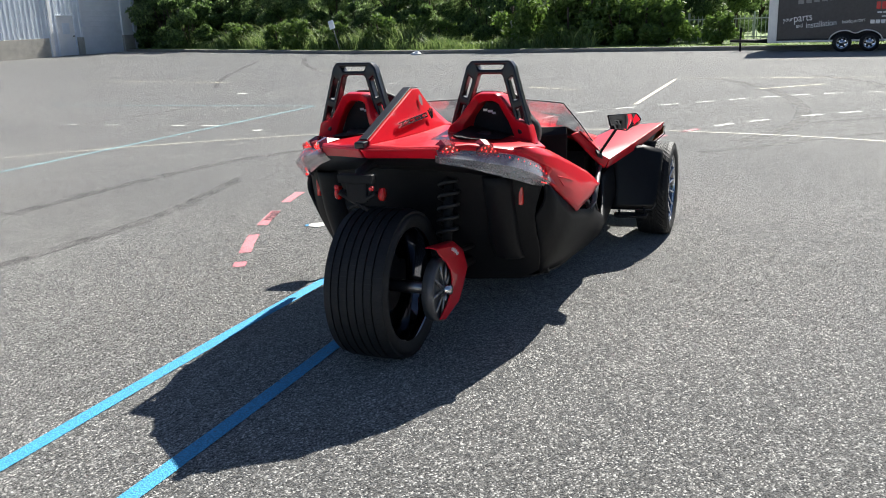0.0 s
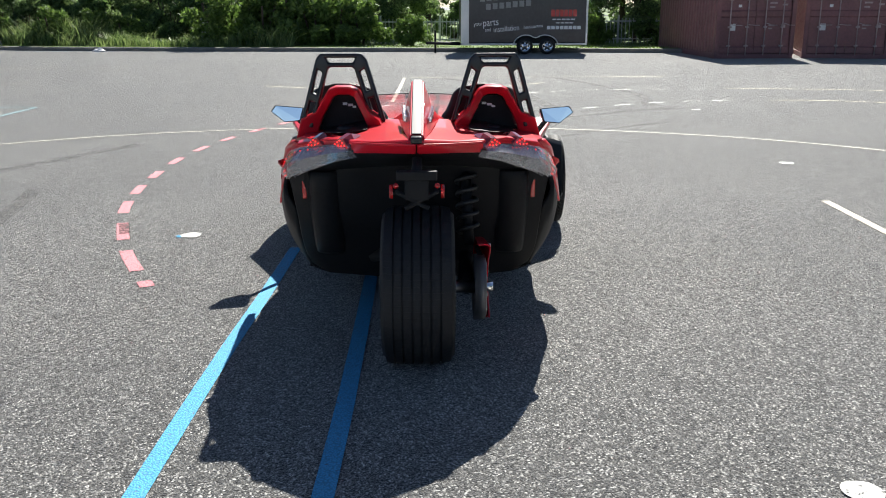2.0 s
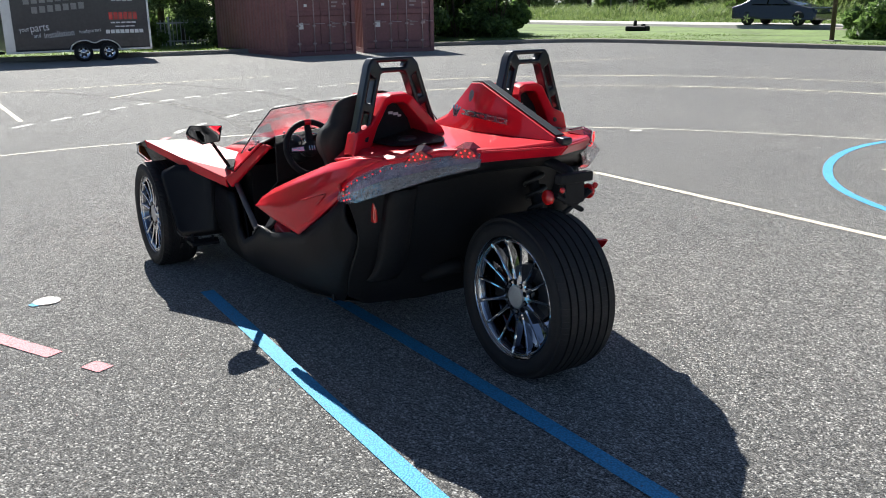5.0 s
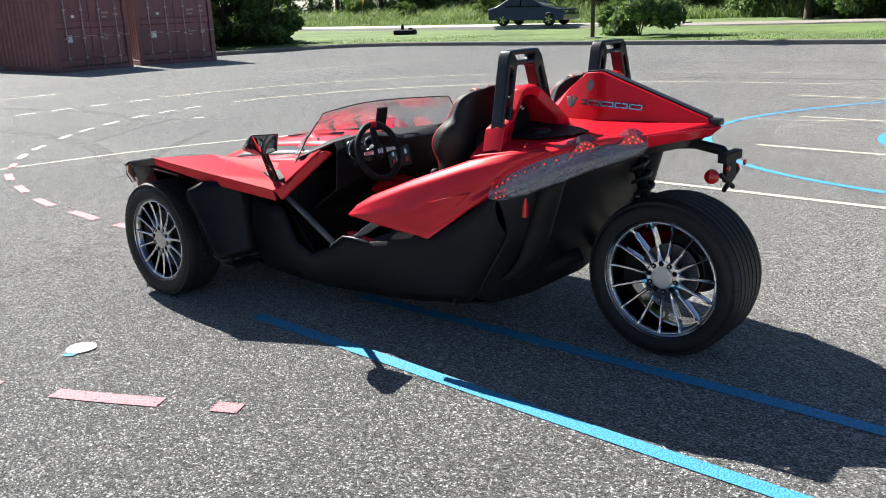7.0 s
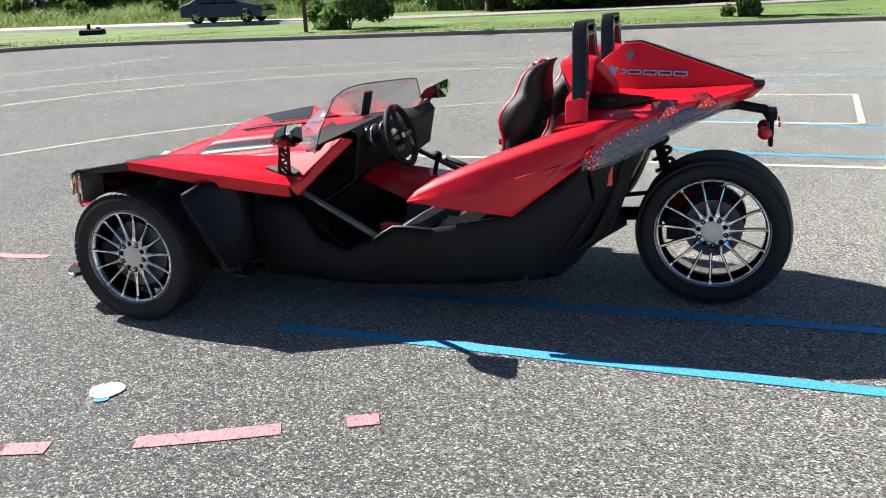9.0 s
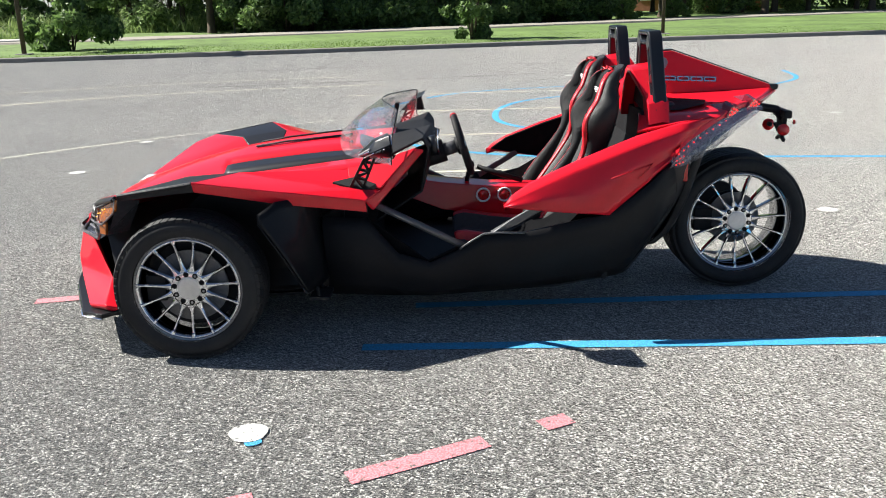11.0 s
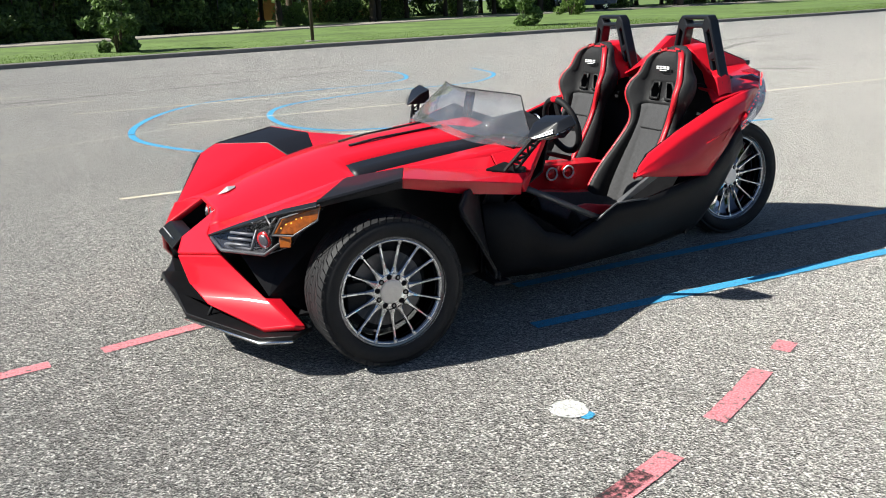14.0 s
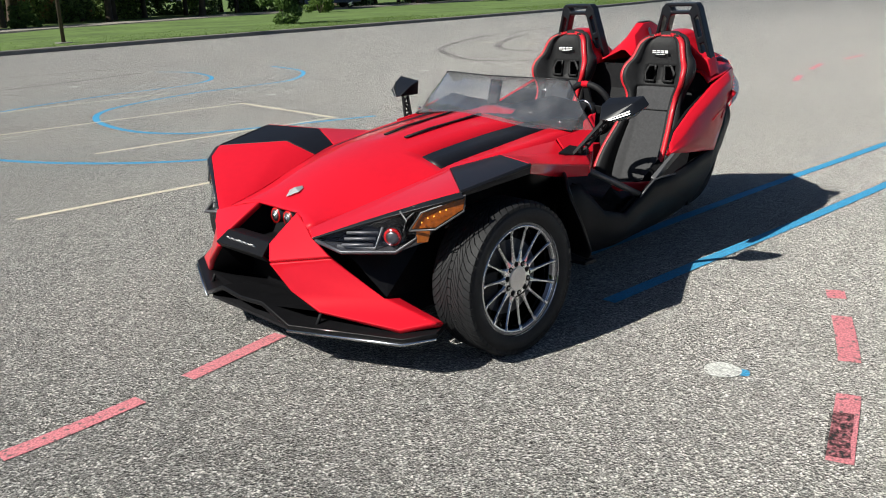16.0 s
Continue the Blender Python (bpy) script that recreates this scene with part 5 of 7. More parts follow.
        # black speaker shelf inside the hump
        shell("deck_recess", [(0.58, 0.25, 1.036), (0.58, 0.47, 0.992), (0.42, 0.46, 0.995), (0.29, 0.38, 1.010), (0.26, 0.30, 1.018), (0.34, 0.24, 1.020)], [(0, 1, 2, 3, 4, 5)], BLACK, car, 0.003, 0.001, r, "black tray sunk in the deck", 1)
        bm = bmesh.new()
        cyl(bm, (0.47, 0.35 * s, 1.0), (0.47, 0.35 * s, 1.018), 0.05, 0.04, 20)
        part("speaker", bm, SPRING, car, "black round speaker", True)
        build_tail_lamp(s)
    # fin
    top = [(0.62, 0.02, 1.085), (0.53, 0.024, 1.165), (0.44, 0.028, 1.233), (0.36, 0.03, 1.238), (0.1, 0.03, 1.145), (-0.145, 0.03, 1.058)]
    low = [(0.66, 0.13, 1.03), (0.60, 0.105, 1.03), (0.45, 0.088, 1.03), (0.35, 0.08, 1.03), (0.10, 0.06, 1.034), (-0.155, 0.035, 1.042)]
    full = []
    for a, b in zip(top, low):
        m = tuple((a[i] * 0.3 + b[i] * 0.7) - (0.0, 0.006 if a[2] - b[2] > 0.06 else 0.0, 0.0)[i] for i in range(3))
        full.append([(b[0], -b[1], b[2]), (m[0], -m[1], m[2]), (a[0], -a[1], a[2]), a, m, b])
    v, f = strip_mesh(full)
    fin = shell("fin", v, f, RED, car, 0.012, 0.008, label="glossy red central fin")
    v, f = strip_mesh([[(x, -0.021, z + 0.003), (x, 0.021, z + 0.003)] for x, y, z in top[2:]])
    shell("fin_stripe", v, f, STRIPE, fin, 0.005, 0.002, label="black stripe along the fin", offset=1)
    bm = bmesh.new()
    box(bm, (-0.195, -0.024, 1.028), (-0.14, 0.024, 1.058))
    soften(part("tail_cap", bm, GLOSS_BLACK, fin, "black tail cap"), 0.008)
    # chrome lettering and badge, as plain shapes
    for s in (1, -1):
        n = Vector((0.05, 0.965 * s, 0.24)).normalized()
        head, foot = Vector((0.50, 0.075 * s, 1.098)), Vector((0.12, 0.056 * s, 1.078))
        d = (foot - head).normalized() if s > 0 else (head - foot).normalized()
        o = head if s > 0 else foot
        zd = n.cross(d) if n.cross(d).z > 0 else d.cross(n)
        first = 0.055 if s > 0 else 0.0
        for k in range(9):
            bm = bmesh.new()
            q = o + d * (first + k * 0.0345) + n * 0.002
            for u0, u1, w0, w1 in ((0, 0.029, 0.0, 0.006), (0, 0.029, 0.018, 0.024), ((0, 0.007, 0, 0.024) if k % 2 else (0.022, 0.029, 0, 0.024))):
                vs = [bm.verts.new(q + d * u + zd * w + n * h) for h in (-0.006, 0.006) for u, w in ((u0, w0), (u1, w0), (u1, w1), (u0, w1))]
                bm.faces.new(vs[4:])
                for i in range(4):
                    bm.faces.new((vs[i], vs[(i + 1) % 4], vs[4 + (i + 1) % 4], vs[4 + i]))
            part("raised_bar", bm, SILVER, fin, "raised chrome bar")
        bm = bmesh.new()
        q = o + d * (0.015 if s > 0 else 0.345) + zd * 0.012 + n * 0.006
        for u, w in ((-0.024, 0.02), (0.0, 0.026), (0.024, 0.02)):
            vs = [bm.verts.new(q + d * (a + 0.008 * b) + zd * c + n * 0.004) for a, b, c in ((u, -1, w), (u, 1, w), (u * 0.15, 1, -0.028), (u * 0.15, -1, -0.028))]
            bm.faces.new(vs)
        part("badge", bm, SILVER, fin, "small chrome badge")
        bm = bmesh.new()
        q = Vector((0.405, 0.047 * s, 1.182)) + n * 0.005
        ringv = [bm.verts.new(q + d * 0.017 * math.cos(t) + zd * (0.024 * math.sin(t) - (0.006 if math.sin(t) < 0 and abs(math.cos(t)) < 0.5 else 0))) for t in (k * math.tau / 16 for k in range(16))]
        bm.faces.new(ringv)
        part("sticker", bm, GREY_METAL, fin, "small grey oval sticker")


def build_hoop(s):
    """Inverted U of flat plate with slots in the legs and the top bar."""
    O = [(0.588, 1.00), (0.495, 1.330), (0.475, 1.357), (0.275, 1.357), (0.250, 1.330), (0.160, 1.03)]
    I = [(0.518, 1.00), (0.438, 1.280), (0.428, 1.292), (0.318, 1.292), (0.308, 1.280), (0.232, 1.03)]
    bm = bmesh.new()
    slots = {0: ((0.12, 0.42), (0.55, 0.9)), 2: ((0.08, 0.92),), 4: ((0.1, 0.45), (0.58, 0.88))}
    for k in range(5):
        cuts = sorted({0.0, 1.0, *[c for a in slots.get(k, ()) for c in a]})
        wide = (0.0, 0.32, 0.68, 1.0)
        P = lambda t, w: Vector((0, (O[k][0] * (1 - t) + O[k + 1][0] * t) * (1 - w) + (I[k][0] * (1 - t) + I[k + 1][0] * t) * w, (O[k][1] * (1 - t) + O[k + 1][1] * t) * (1 - w) + (I[k][1] * (1 - t) + I[k + 1][1] * t) * w))
        for t0, t1 in zip(cuts, cuts[1:]):
            for j in range(3):
                if j == 1 and (t0, t1) in slots.get(k, ()):
                    continue
                q = []
                for t, w in ((t0, wide[j]), (t1, wide[j]), (t1, wide[j + 1]), (t0, wide[j + 1])):
                    p = P(t, w)
                    q.append(bm.verts.new((0.545 + (p.z - 1.0) * 0.05, p.y * s, p.z)))
                bm.faces.new(q)
    bmesh.ops.remove_doubles(bm, verts=bm.verts, dist=0.0008)
    ob = part("roll_hoop", bm, GLOSS_BLACK, car, "black slotted roll hoop")
    m = ob.modifiers.new("thick", 'SOLIDIFY')
    m.thickness, m.offset = 0.062, 0
    soften(ob, 0.013, 3)


def build_tail_lamp(s):
    r = s < 0
    brow = [(0.0, 0.285, 1.014), (0.13, 0.40, 1.012), (0.29, 0.56, 0.968), (0.42, 0.635, 0.905), (0.50, 0.668, 0.842)]
    up = [(-0.002, 0.288, 1.000), (0.128, 0.404, 0.980), (0.288, 0.566, 0.940), (0.42, 0.642, 0.876), (0.508, 0.676, 0.806)]
    mid = [(-0.022, 0.31, 0.970), (0.105, 0.445, 0.936), (0.275, 0.602, 0.876), (0.41, 0.667, 0.815), (0.512, 0.686, 0.776)]
    lo = [(0.012, 0.294, 0.936), (0.130, 0.414, 0.893), (0.30, 0.572, 0.815), (0.43, 0.636, 0.766), (0.512, 0.664, 0.752)]
    v, f = strip_mesh([brow, up])
    shell("lamp_brow", v, f, RED, car, 0.02, 0.005, r, "red brow over the tail lamp")
    ins = lambda p: (p[0] + 0.022, p[1] - 0.026, p[2])
    v, f = strip_mesh([[ins(p) for p in up], [ins(p) for p in mid], [ins(p) for p in lo]])
    lamp = shell("tail_lamp", v, f, TAIL_BODY, car, 0.01, 0, r, "clear tail lamp with small red diodes")
    rows = loft([[Vector(p) for p in q] for q in zip(up, mid, lo)], 3)
    v, f = strip_mesh(rows)
    sh = shell("lens", v, f, TAIL_LENS, lamp, 0.004, 0, r, "clear smoky lens")
    sh.visible_shadow = False
    at = lambda line, t: Vector(line[int(t)]).lerp(Vector(line[int(t) + 1]), t % 1)
    # inner ribs
    bm = bmesh.new()
    for k in range(17):
        t = 0.15 + k / 16 * 3.3
        a, b = at(up, t), at(lo, min(t + 0.25, 3.99))
        a, b = Vector(ins(a)) + Vector((-0.01, 0.012, -0.010)), Vector(ins(b)) + Vector((-0.01, 0.012, 0.010))
        sweep(bm, [(a.x, a.y * s, a.z), (b.x, b.y * s, b.z)], 0.0022, 5)
    for k in range(4):
        sweep(bm, [tuple(Vector(ins(at(up, t).lerp(at(lo, min(t + 0.1, 3.99)), 0.2 + 0.2 * k))) * 1.0 + Vector((-0.012, 0.014, 0))) for t in (0.2, 0.9, 1.6, 2.3, 3.0, 3.7)] if s > 0 else
              [(q.x, -q.y, q.z) for q in (Vector(ins(at(up, t).lerp(at(lo, min(t + 0.1, 3.99)), 0.2 + 0.2 * k))) + Vector((-0.012, 0.014, 0)) for t in (0.2, 0.9, 1.6, 2.3, 3.0, 3.7))], 0.0016, 5)
    part("lamp_ribs", bm, CHROME_RIB, lamp, "silvery lamp ribs", True)
    spots = [at(up, 1.6 + k * 0.26).lerp(at(lo, 1.6 + k * 0.26), 0.14) for k in range(9)]
    spots += [at(up, 3.35 + 0.2 * k).lerp(at(lo, 3.35 + 0.2 * k), w) for k in range(3) for w in (0.5, 0.8)]
    # two peaked red clusters above the band
    for t in (0.35, 1.38):
        p, d = at(brow, t), (at(brow, t + 0.1) - at(brow, t - 0.1)).normalized()
        out = Vector((d.y, -d.x, 0)).normalized()
        if out.y < 0:
            out = -out
        hull = [p + d * u + out * o + Vector((0, 0, h)) for u, o, h in ((-0.055, -0.02, 0.004), (-0.02, -0.03, 0.026), (0.012, -0.03, 0.026), (0.055, -0.02, 0.002), (-0.060, 0.012, -0.034), (0.060, 0.012, -0.034), (-0.015, 0.012, 0.006), (0.015, 0.012, 0.006), (0.0, -0.10, 0.012))]
        bm = bmesh.new()
        for q in hull:
            bm.verts.new((q.x, q.y * s, q.z))
        bmesh.ops.convex_hull(bm, input=bm.verts)
        part("peak_lens", bm, BUMP_LENS, lamp, "peaked dark red lens")
        spots += [p + d * u + out * 0.014 + Vector((0, 0, h)) for u, h in ((-0.036, -0.022), (-0.018, -0.012), (0.0, -0.003), (0.018, -0.012), (0.036, -0.022), (-0.012, -0.026), (0.012, -0.026))]
    for q in spots:
        a = q + Vector((-0.004, 0.005, 0.001))
        bm = bmesh.new()
        bmesh.ops.create_icosphere(bm, subdivisions=1, radius=0.0042, matrix=Matrix.Translation((a.x, a.y * s, a.z)))
        part("diode", bm, LED_RED, lamp, "lit red diode")


build_rear_deck()


def build_cockpit():
    # windscreen
    base = [(1.775, 0.648, 0.800), (1.90, 0.545, 0.810), (2.0, 0.45, 0.823), (2.04, 0.30, 0.845), (2.055, 0.15, 0.865), (2.06, 0.0, 0.876)]
    topv = [(1.748, 0.472, 1.022), (1.752, 0.466, 1.027), (1.765, 0.42, 1.032), (1.795, 0.30, 1.036), (1.83, 0.15, 1.04), (1.84, 0.0, 1.041)]
    b = spline([(x - 0.15 * y, -y, z) for x, y, z in base[:-1]] + list(reversed(base)), 4)
    t = spline([(x - 0.15 * y, -y, z) for x, y, z in topv[:-1]] + list(reversed(topv)), 4)
    mid = [p.lerp(q, 0.5) + Vector((0.012, 0, 0.004)) for p, q in zip(b, t)]
    v, f = strip_mesh([b, mid, t])
    ws = shell("windscreen", v, f, SCREEN, car, 0.004, 0, label="low clear tinted windscreen")
    ws.data.shade_smooth()
    ws.visible_shadow = False
    tube("windscreen_edge", [b[0], mid[0]] + list(t) + [mid[-1], b[-1]], 0.003, GLOSS_BLACK, ws, "", 6)
    bm = bmesh.new()
    for s in (1, -1):
        for x, y, z in ((1.985, 0.30, 0.85), (1.87, 0.51, 0.83)):
            bmesh.ops.create_icosphere(bm, subdivisions=2, radius=0.009, matrix=Matrix.Translation((x, y * s, z + 0.008)))
    part("screen_screws", bm, SILVER, ws, "", True)
    # dash
    rows = [[(1.84, -0.58, 0.805), (1.95, -0.25, 0.85), (1.97, 0, 0.868), (1.95, 0.25, 0.85), (1.86, 0.58, 0.805)],
            [(1.615, -0.50, 0.900), (1.64, -0.3, 0.885), (1.64, 0, 0.865), (1.60, 0.25, 0.925), (1.635, 0.50, 0.900)],
            [(1.585, -0.51, 0.855), (1.58, -0.3, 0.84), (1.60, 0, 0.85), (1.55, 0.25, 0.90), (1.60, 0.515, 0.855)],
            [(1.62, -0.50, 0.66), (1.65, -0.3, 0.68), (1.66, 0, 0.66), (1.64, 0.25, 0.70), (1.64, 0.50, 0.64)],
            [(1.86, -0.50, 0.5), (1.86, -0.3, 0.5), (1.80, 0, 0.56), (1.86, 0.25, 0.5), (1.86, 0.50, 0.5)]]
    v, f = strip_mesh(rows)
    dash = shell("dashboard", v, f, BLACK, car, 0.015, 0.01, label="black moulded dashboard")
    for y, rr in ((0.31, 0.05), (0.42, 0.05)):
        bm = bmesh.new()
        cyl(bm, (1.60, y, 0.845), (1.565, y, 0.855), rr, rr * 0.96, 28)
        part("gauge", bm, GLOSS_BLACK, dash, "round black gauge", True)
        bm = bmesh.new()
        sweep(bm, [(1.563, y + rr * math.cos(k * math.tau / 24), 0.855 + rr * math.sin(k * math.tau / 24)) for k in range(25)], 0.004, 6)
        part("gauge_ring", bm, SILVER, dash, "silver gauge ring", True)
    # small screen on the dash top
    bm = bmesh.new()
    box(bm, (-0.012, -0.035, 0), (0.012, 0.035, 0.13), pose(1.80, 0.0, 0.885, 0, -14, 0))
    soften(part("phone_mount", bm, BLACK, dash, "black upright mount on the dash"), 0.006)
    bm = bmesh.new()
    box(bm, (-0.012, -0.085, -0.055), (0.012, 0.085, 0.055), pose(1.612, 0.06, 0.755, 0, 12, 0))
    panel = part("switch_panel", bm, GLOSS_BLACK, dash, "gloss black switch panel")
    for k in range(6):
        bm = bmesh.new()
        box(bm, (-0.016, -0.009, -0.014), (-0.011, 0.009, 0.014), pose(1.612, 0.06, 0.755, 0, 12, 0) @ Matrix.Translation((0, -0.05 + 0.05 * (k % 3), 0.022 - 0.042 * (k // 3))))
        part("switch", bm, SILVER if k < 3 else RED_LENS, panel, "pale switch" if k < 3 else "red switch")
    # red centre console with two ringed gauges
    rows = [[(1.80, 0.10, 0.56), (1.80, 0.085, 0.64), (1.80, -0.085, 0.64), (1.80, -0.10, 0.56)], [(1.55, 0.105, 0.46), (1.55, 0.085, 0.60), (1.55, -0.085, 0.60), (1.55, -0.105, 0.46)],
            [(1.30, 0.10, 0.42), (1.30, 0.085, 0.575), (1.30, -0.085, 0.575), (1.30, -0.10, 0.42)], [(0.95, 0.10, 0.40), (0.95, 0.085, 0.56), (0.95, -0.085, 0.56), (0.95, -0.10, 0.40)]]
    v, f = strip_mesh(rows)
    con = shell("centre_console", v, f, RED, car, 0.01, 0.008, label="red centre console")
    for x, mt in ((1.335, SILVER), (1.225, AMBER)):
        bm = bmesh.new()
        cyl(bm, (x, 0.085, 0.535), (x, 0.115, 0.533), 0.034, 0.032, 24)
        part("dial", bm, RED_LENS, con, "small red dial", True)
        bm = bmesh.new()
        sweep(bm, [(x + 0.034 * math.cos(k * math.tau / 20), 0.116, 0.534 + 0.034 * math.sin(k * math.tau / 20)) for k in range(21)], 0.0055, 6)
        part("dial_ring", bm, WHITE_PRINT, con, "pale dial ring", True)
    bm = bmesh.new()
    cyl(bm, (1.42, 0.0, 0.575), (1.40, 0.0, 0.66), 0.012, 0.012, 10)
    bmesh.ops.create_icosphere(bm, subdivisions=2, radius=0.026, matrix=Matrix.Translation((1.40, 0, 0.675)))
    part("gear_lever", bm, BLACK, con, "black gear lever", True)
    tube("handbrake", [(1.12, -0.02, 0.58), (1.25, -0.02, 0.62), (1.36, -0.02, 0.66)], 0.014, BLACK, con)
    # steering wheel
    sw = new("steering_wheel")
    sw.parent = car
    sw["label"] = "black three-spoke steering wheel"
    c = Vector((1.445, 0.375, 0.845))
    n = Vector((-0.93, 0.0, 0.28)).normalized()
    u = Vector((0, 1, 0))
    w = n.cross(u).normalized()
    bm = bmesh.new()
    ringp = [c + (u * math.cos(k * math.tau / 40) + w * math.sin(k * math.tau / 40)) * 0.14 for k in range(41)]
    sweep(bm, ringp, 0.0165, 10, False)
    part("wheel_rim", bm, BLACK, sw, "black rim", True)
    for a in (0, 180, 270):
        bm = bmesh.new()
        d = u * math.cos(radians(a)) + w * math.sin(radians(a)) * (1 if w.z < 0 else 1)
        q = n.cross(d)
        vs = [bm.verts.new(c + d * rr + q * ww + n * h) for rr, ww in ((0.03, 0.022), (0.14, 0.014)) for h in (-0.008, 0.004) for ww in (ww, -ww)]
        bmesh.ops.convex_hull(bm, input=bm.verts)
        part("wheel_spoke", bm, BLACK, sw)
    bm = bmesh.new()
    cyl(bm, c - n * 0.03, c + n * 0.012, 0.045, 0.04, 24)
    part("wheel_hub", bm, BLACK, sw, "round black hub", True)
    bm = bmesh.new()
    sweep(bm, [c + (u * math.cos(radians(a)) + w * math.sin(radians(a)) * (1 if w.z > 0 else -1)) * 0.14 for a in range(82, 99, 4)], 0.0172, 10)
    part("rim_marker", bm, RED, sw, "red marker at the top of the rim", True)
    for sg in (1, -1):
        bm = bmesh.new()
        vs = [bm.verts.new(c + u * sg * rr + w * ww + n * h) for rr, ww in ((0.045, 0.012), (0.045, -0.012), (0.115, 0.008), (0.115, -0.008)) for h in (0.004, 0.010)]
        bmesh.ops.convex_hull(bm, input=bm.verts)
        part("spoke_inlay", bm, SILVER, sw, "silver spoke inlay")
    for k in range(3):
        bm = bmesh.new()
        a = c + n * 0.013 + u * (0.014 * (k - 1))
        sweep(bm, [a - w * 0.012, a + w * 0.012], 0.003, 6)
        part("hub_bar", bm, SILVER, sw, "pale bar on the hub")
    tube("column", [c - n * 0.03, c - n * 0.09], 0.032, FRAME_GREY, sw, "grey steering column collar", 16)
    tube("column_shroud", [c - n * 0.09, c - n * 0.22], 0.055, BLACK, sw, "", 16)


build_cockpit()


def build_seat(x0, y0, name):
    """Bucket seat: shell, red bolsters, grey centre, cushion."""
    seat = new(name)
    seat.parent = car
    seat.location = (x0, y0, 0)
    seat["label"] = "black and red bucket seat with a grey centre"
    # stations up the backrest: x, z, half width, bolster depth, half width of the flat middle
    st = [(1.02, 0.36, 0.212, 0.15, 0.130), (0.98, 0.46, 0.222, 0.17, 0.132), (0.93, 0.58, 0.216, 0.145, 0.128), (0.885, 0.70, 0.190, 0.095, 0.120), (0.850, 0.80, 0.170, 0.060, 0.116), (0.822, 0.875, 0.180, 0.072, 0.120), (0.802, 0.935, 0.206, 0.098, 0.126),
          (0.792, 0.985, 0.215, 0.105, 0.130), (0.788, 1.03, 0.208, 0.085, 0.128), (0.787, 1.065, 0.182, 0.055, 0.120), (0.785, 1.11, 0.164, 0.038, 0.112), (0.778, 1.145, 0.150, 0.030, 0.100), (0.765, 1.170, 0.122, 0.020, 0.080), (0.748, 1.184, 0.075, 0.004, 0.045)]
    rows = []
    for x, z, hw, dep, wi in st:
        half = [(x + dep - 0.016, hw), (x + dep - 0.003, hw - 0.009), (x + dep, hw - 0.026), (x + dep * 0.88, hw - 0.046), (x + dep * 0.30, wi + max(0.0, hw - 0.05 - wi) * 0.3), (x, wi * 0.90), (x - 0.004, min(0.092, wi * 0.74)), (x - 0.006, min(0.028, wi * 0.3))]
        rows.append([Vector((px, -py, z - (px - x) * 0.15)) for px, py in half] + [Vector((px, py, z - (px - x) * 0.15)) for px, py in reversed(half)])
    rows = loft(rows, 3)
    v, f = strip_mesh(rows)
    nc = len(rows[0])
    hole = lambda c, z: c in (6, 8) and 0.925 < z < 1.015
    black, grey, red = [], [], []
    for r in range(len(rows) - 1):
        z = (rows[r][7].z + rows[r + 1][7].z) / 2
        for c in range(nc - 1):
            face = f[r * (nc - 1) + c]
            if hole(c, z):
                continue
            if c < 2 or c > nc - 4 or z > 1.178:
                red.append(face)
            elif 4 <= c <= 10 and z < 0.90:
                grey.append(face)
            else:
                black.append(face)
    for nm, fs, mt, lb in (("backrest", black, SEAT_BLACK, "black vinyl backrest"), ("centre_panel", grey, SEAT_GREY, "grey fabric centre"), ("bolster_edge", red, SEAT_RED, "red vinyl bolster edge")):
        used = sorted({i for q in fs for i in q})
        mp = {o: k for k, o in enumerate(used)}
        shell(nm, [v[i] for i in used], [tuple(mp[i] for i in q) for q in fs], mt, seat, 0.016, 0, label=lb).data.shade_smooth()
    # rounded shell behind
    back = []
    for (x, z, hw, dep, wi) in st:
        half = [(x + dep - 0.022, hw + 0.004), (x + dep * 0.35 - 0.03, hw + 0.010), (x - 0.045, hw * 0.94), (x - 0.062, hw * 0.7), (x - 0.066, min(0.092, hw * 0.5)), (x - 0.068, min(0.028, hw * 0.2))]
        back.append([Vector((px, -py, z - (px - x) * 0.15 + 0.003)) for px, py in half] + [Vector((px, py, z - (px - x) * 0.15 + 0.003)) for px, py in reversed(half)])
    back = loft(back, 3)
    v2, f2 = strip_mesh(back)
    nb = len(back[0])
    f2 = [q for k, q in enumerate(f2) if not (k % (nb - 1) in (4, 6) and 0.925 < back[k // (nb - 1)][5].z < 1.005)]
    shell("seat_shell", v2, f2, SEAT_BLACK, seat, 0.008, 0, label="black seat shell").data.shade_smooth()
    # rims of the harness openings
    for s in (1, -1):
        bm = bmesh.new()
        pts = [(0.804, 0.030, 0.928), (0.806, 0.092, 0.928), (0.798, 0.092, 0.975), (0.793, 0.070, 1.014), (0.793, 0.034, 1.014)]
        pts = [(x + 0.002, y * s, z) for x, y, z in pts]
        sweep(bm, pts + pts[:2], 0.0085, 8)
        part("harness_opening", bm, SEAT_BLACK, seat, "", True)
        bm = bmesh.new()
        pts = [(0.79, 0.030, 0.928), (0.79, 0.092, 0.928), (0.785, 0.070, 1.014), (0.785, 0.034, 1.014)]
        lo = [bm.verts.new((x + 0.008, y * s, z)) for x, y, z in pts]
        hi = [bm.verts.new((x - 0.062, y * s, z)) for x, y, z in pts]
        for k in range(4):
            bm.faces.new((lo[k], lo[(k + 1) % 4], hi[(k + 1) % 4], hi[k]))
        part("opening_wall", bm, SEAT_BLACK, seat)
    # stitched seam across the middle
    bm = bmesh.new()
    sweep(bm, [(0.862, -0.10, 0.772), (0.858, 0.0, 0.770), (0.862, 0.10, 0.772)], 0.0035, 6)
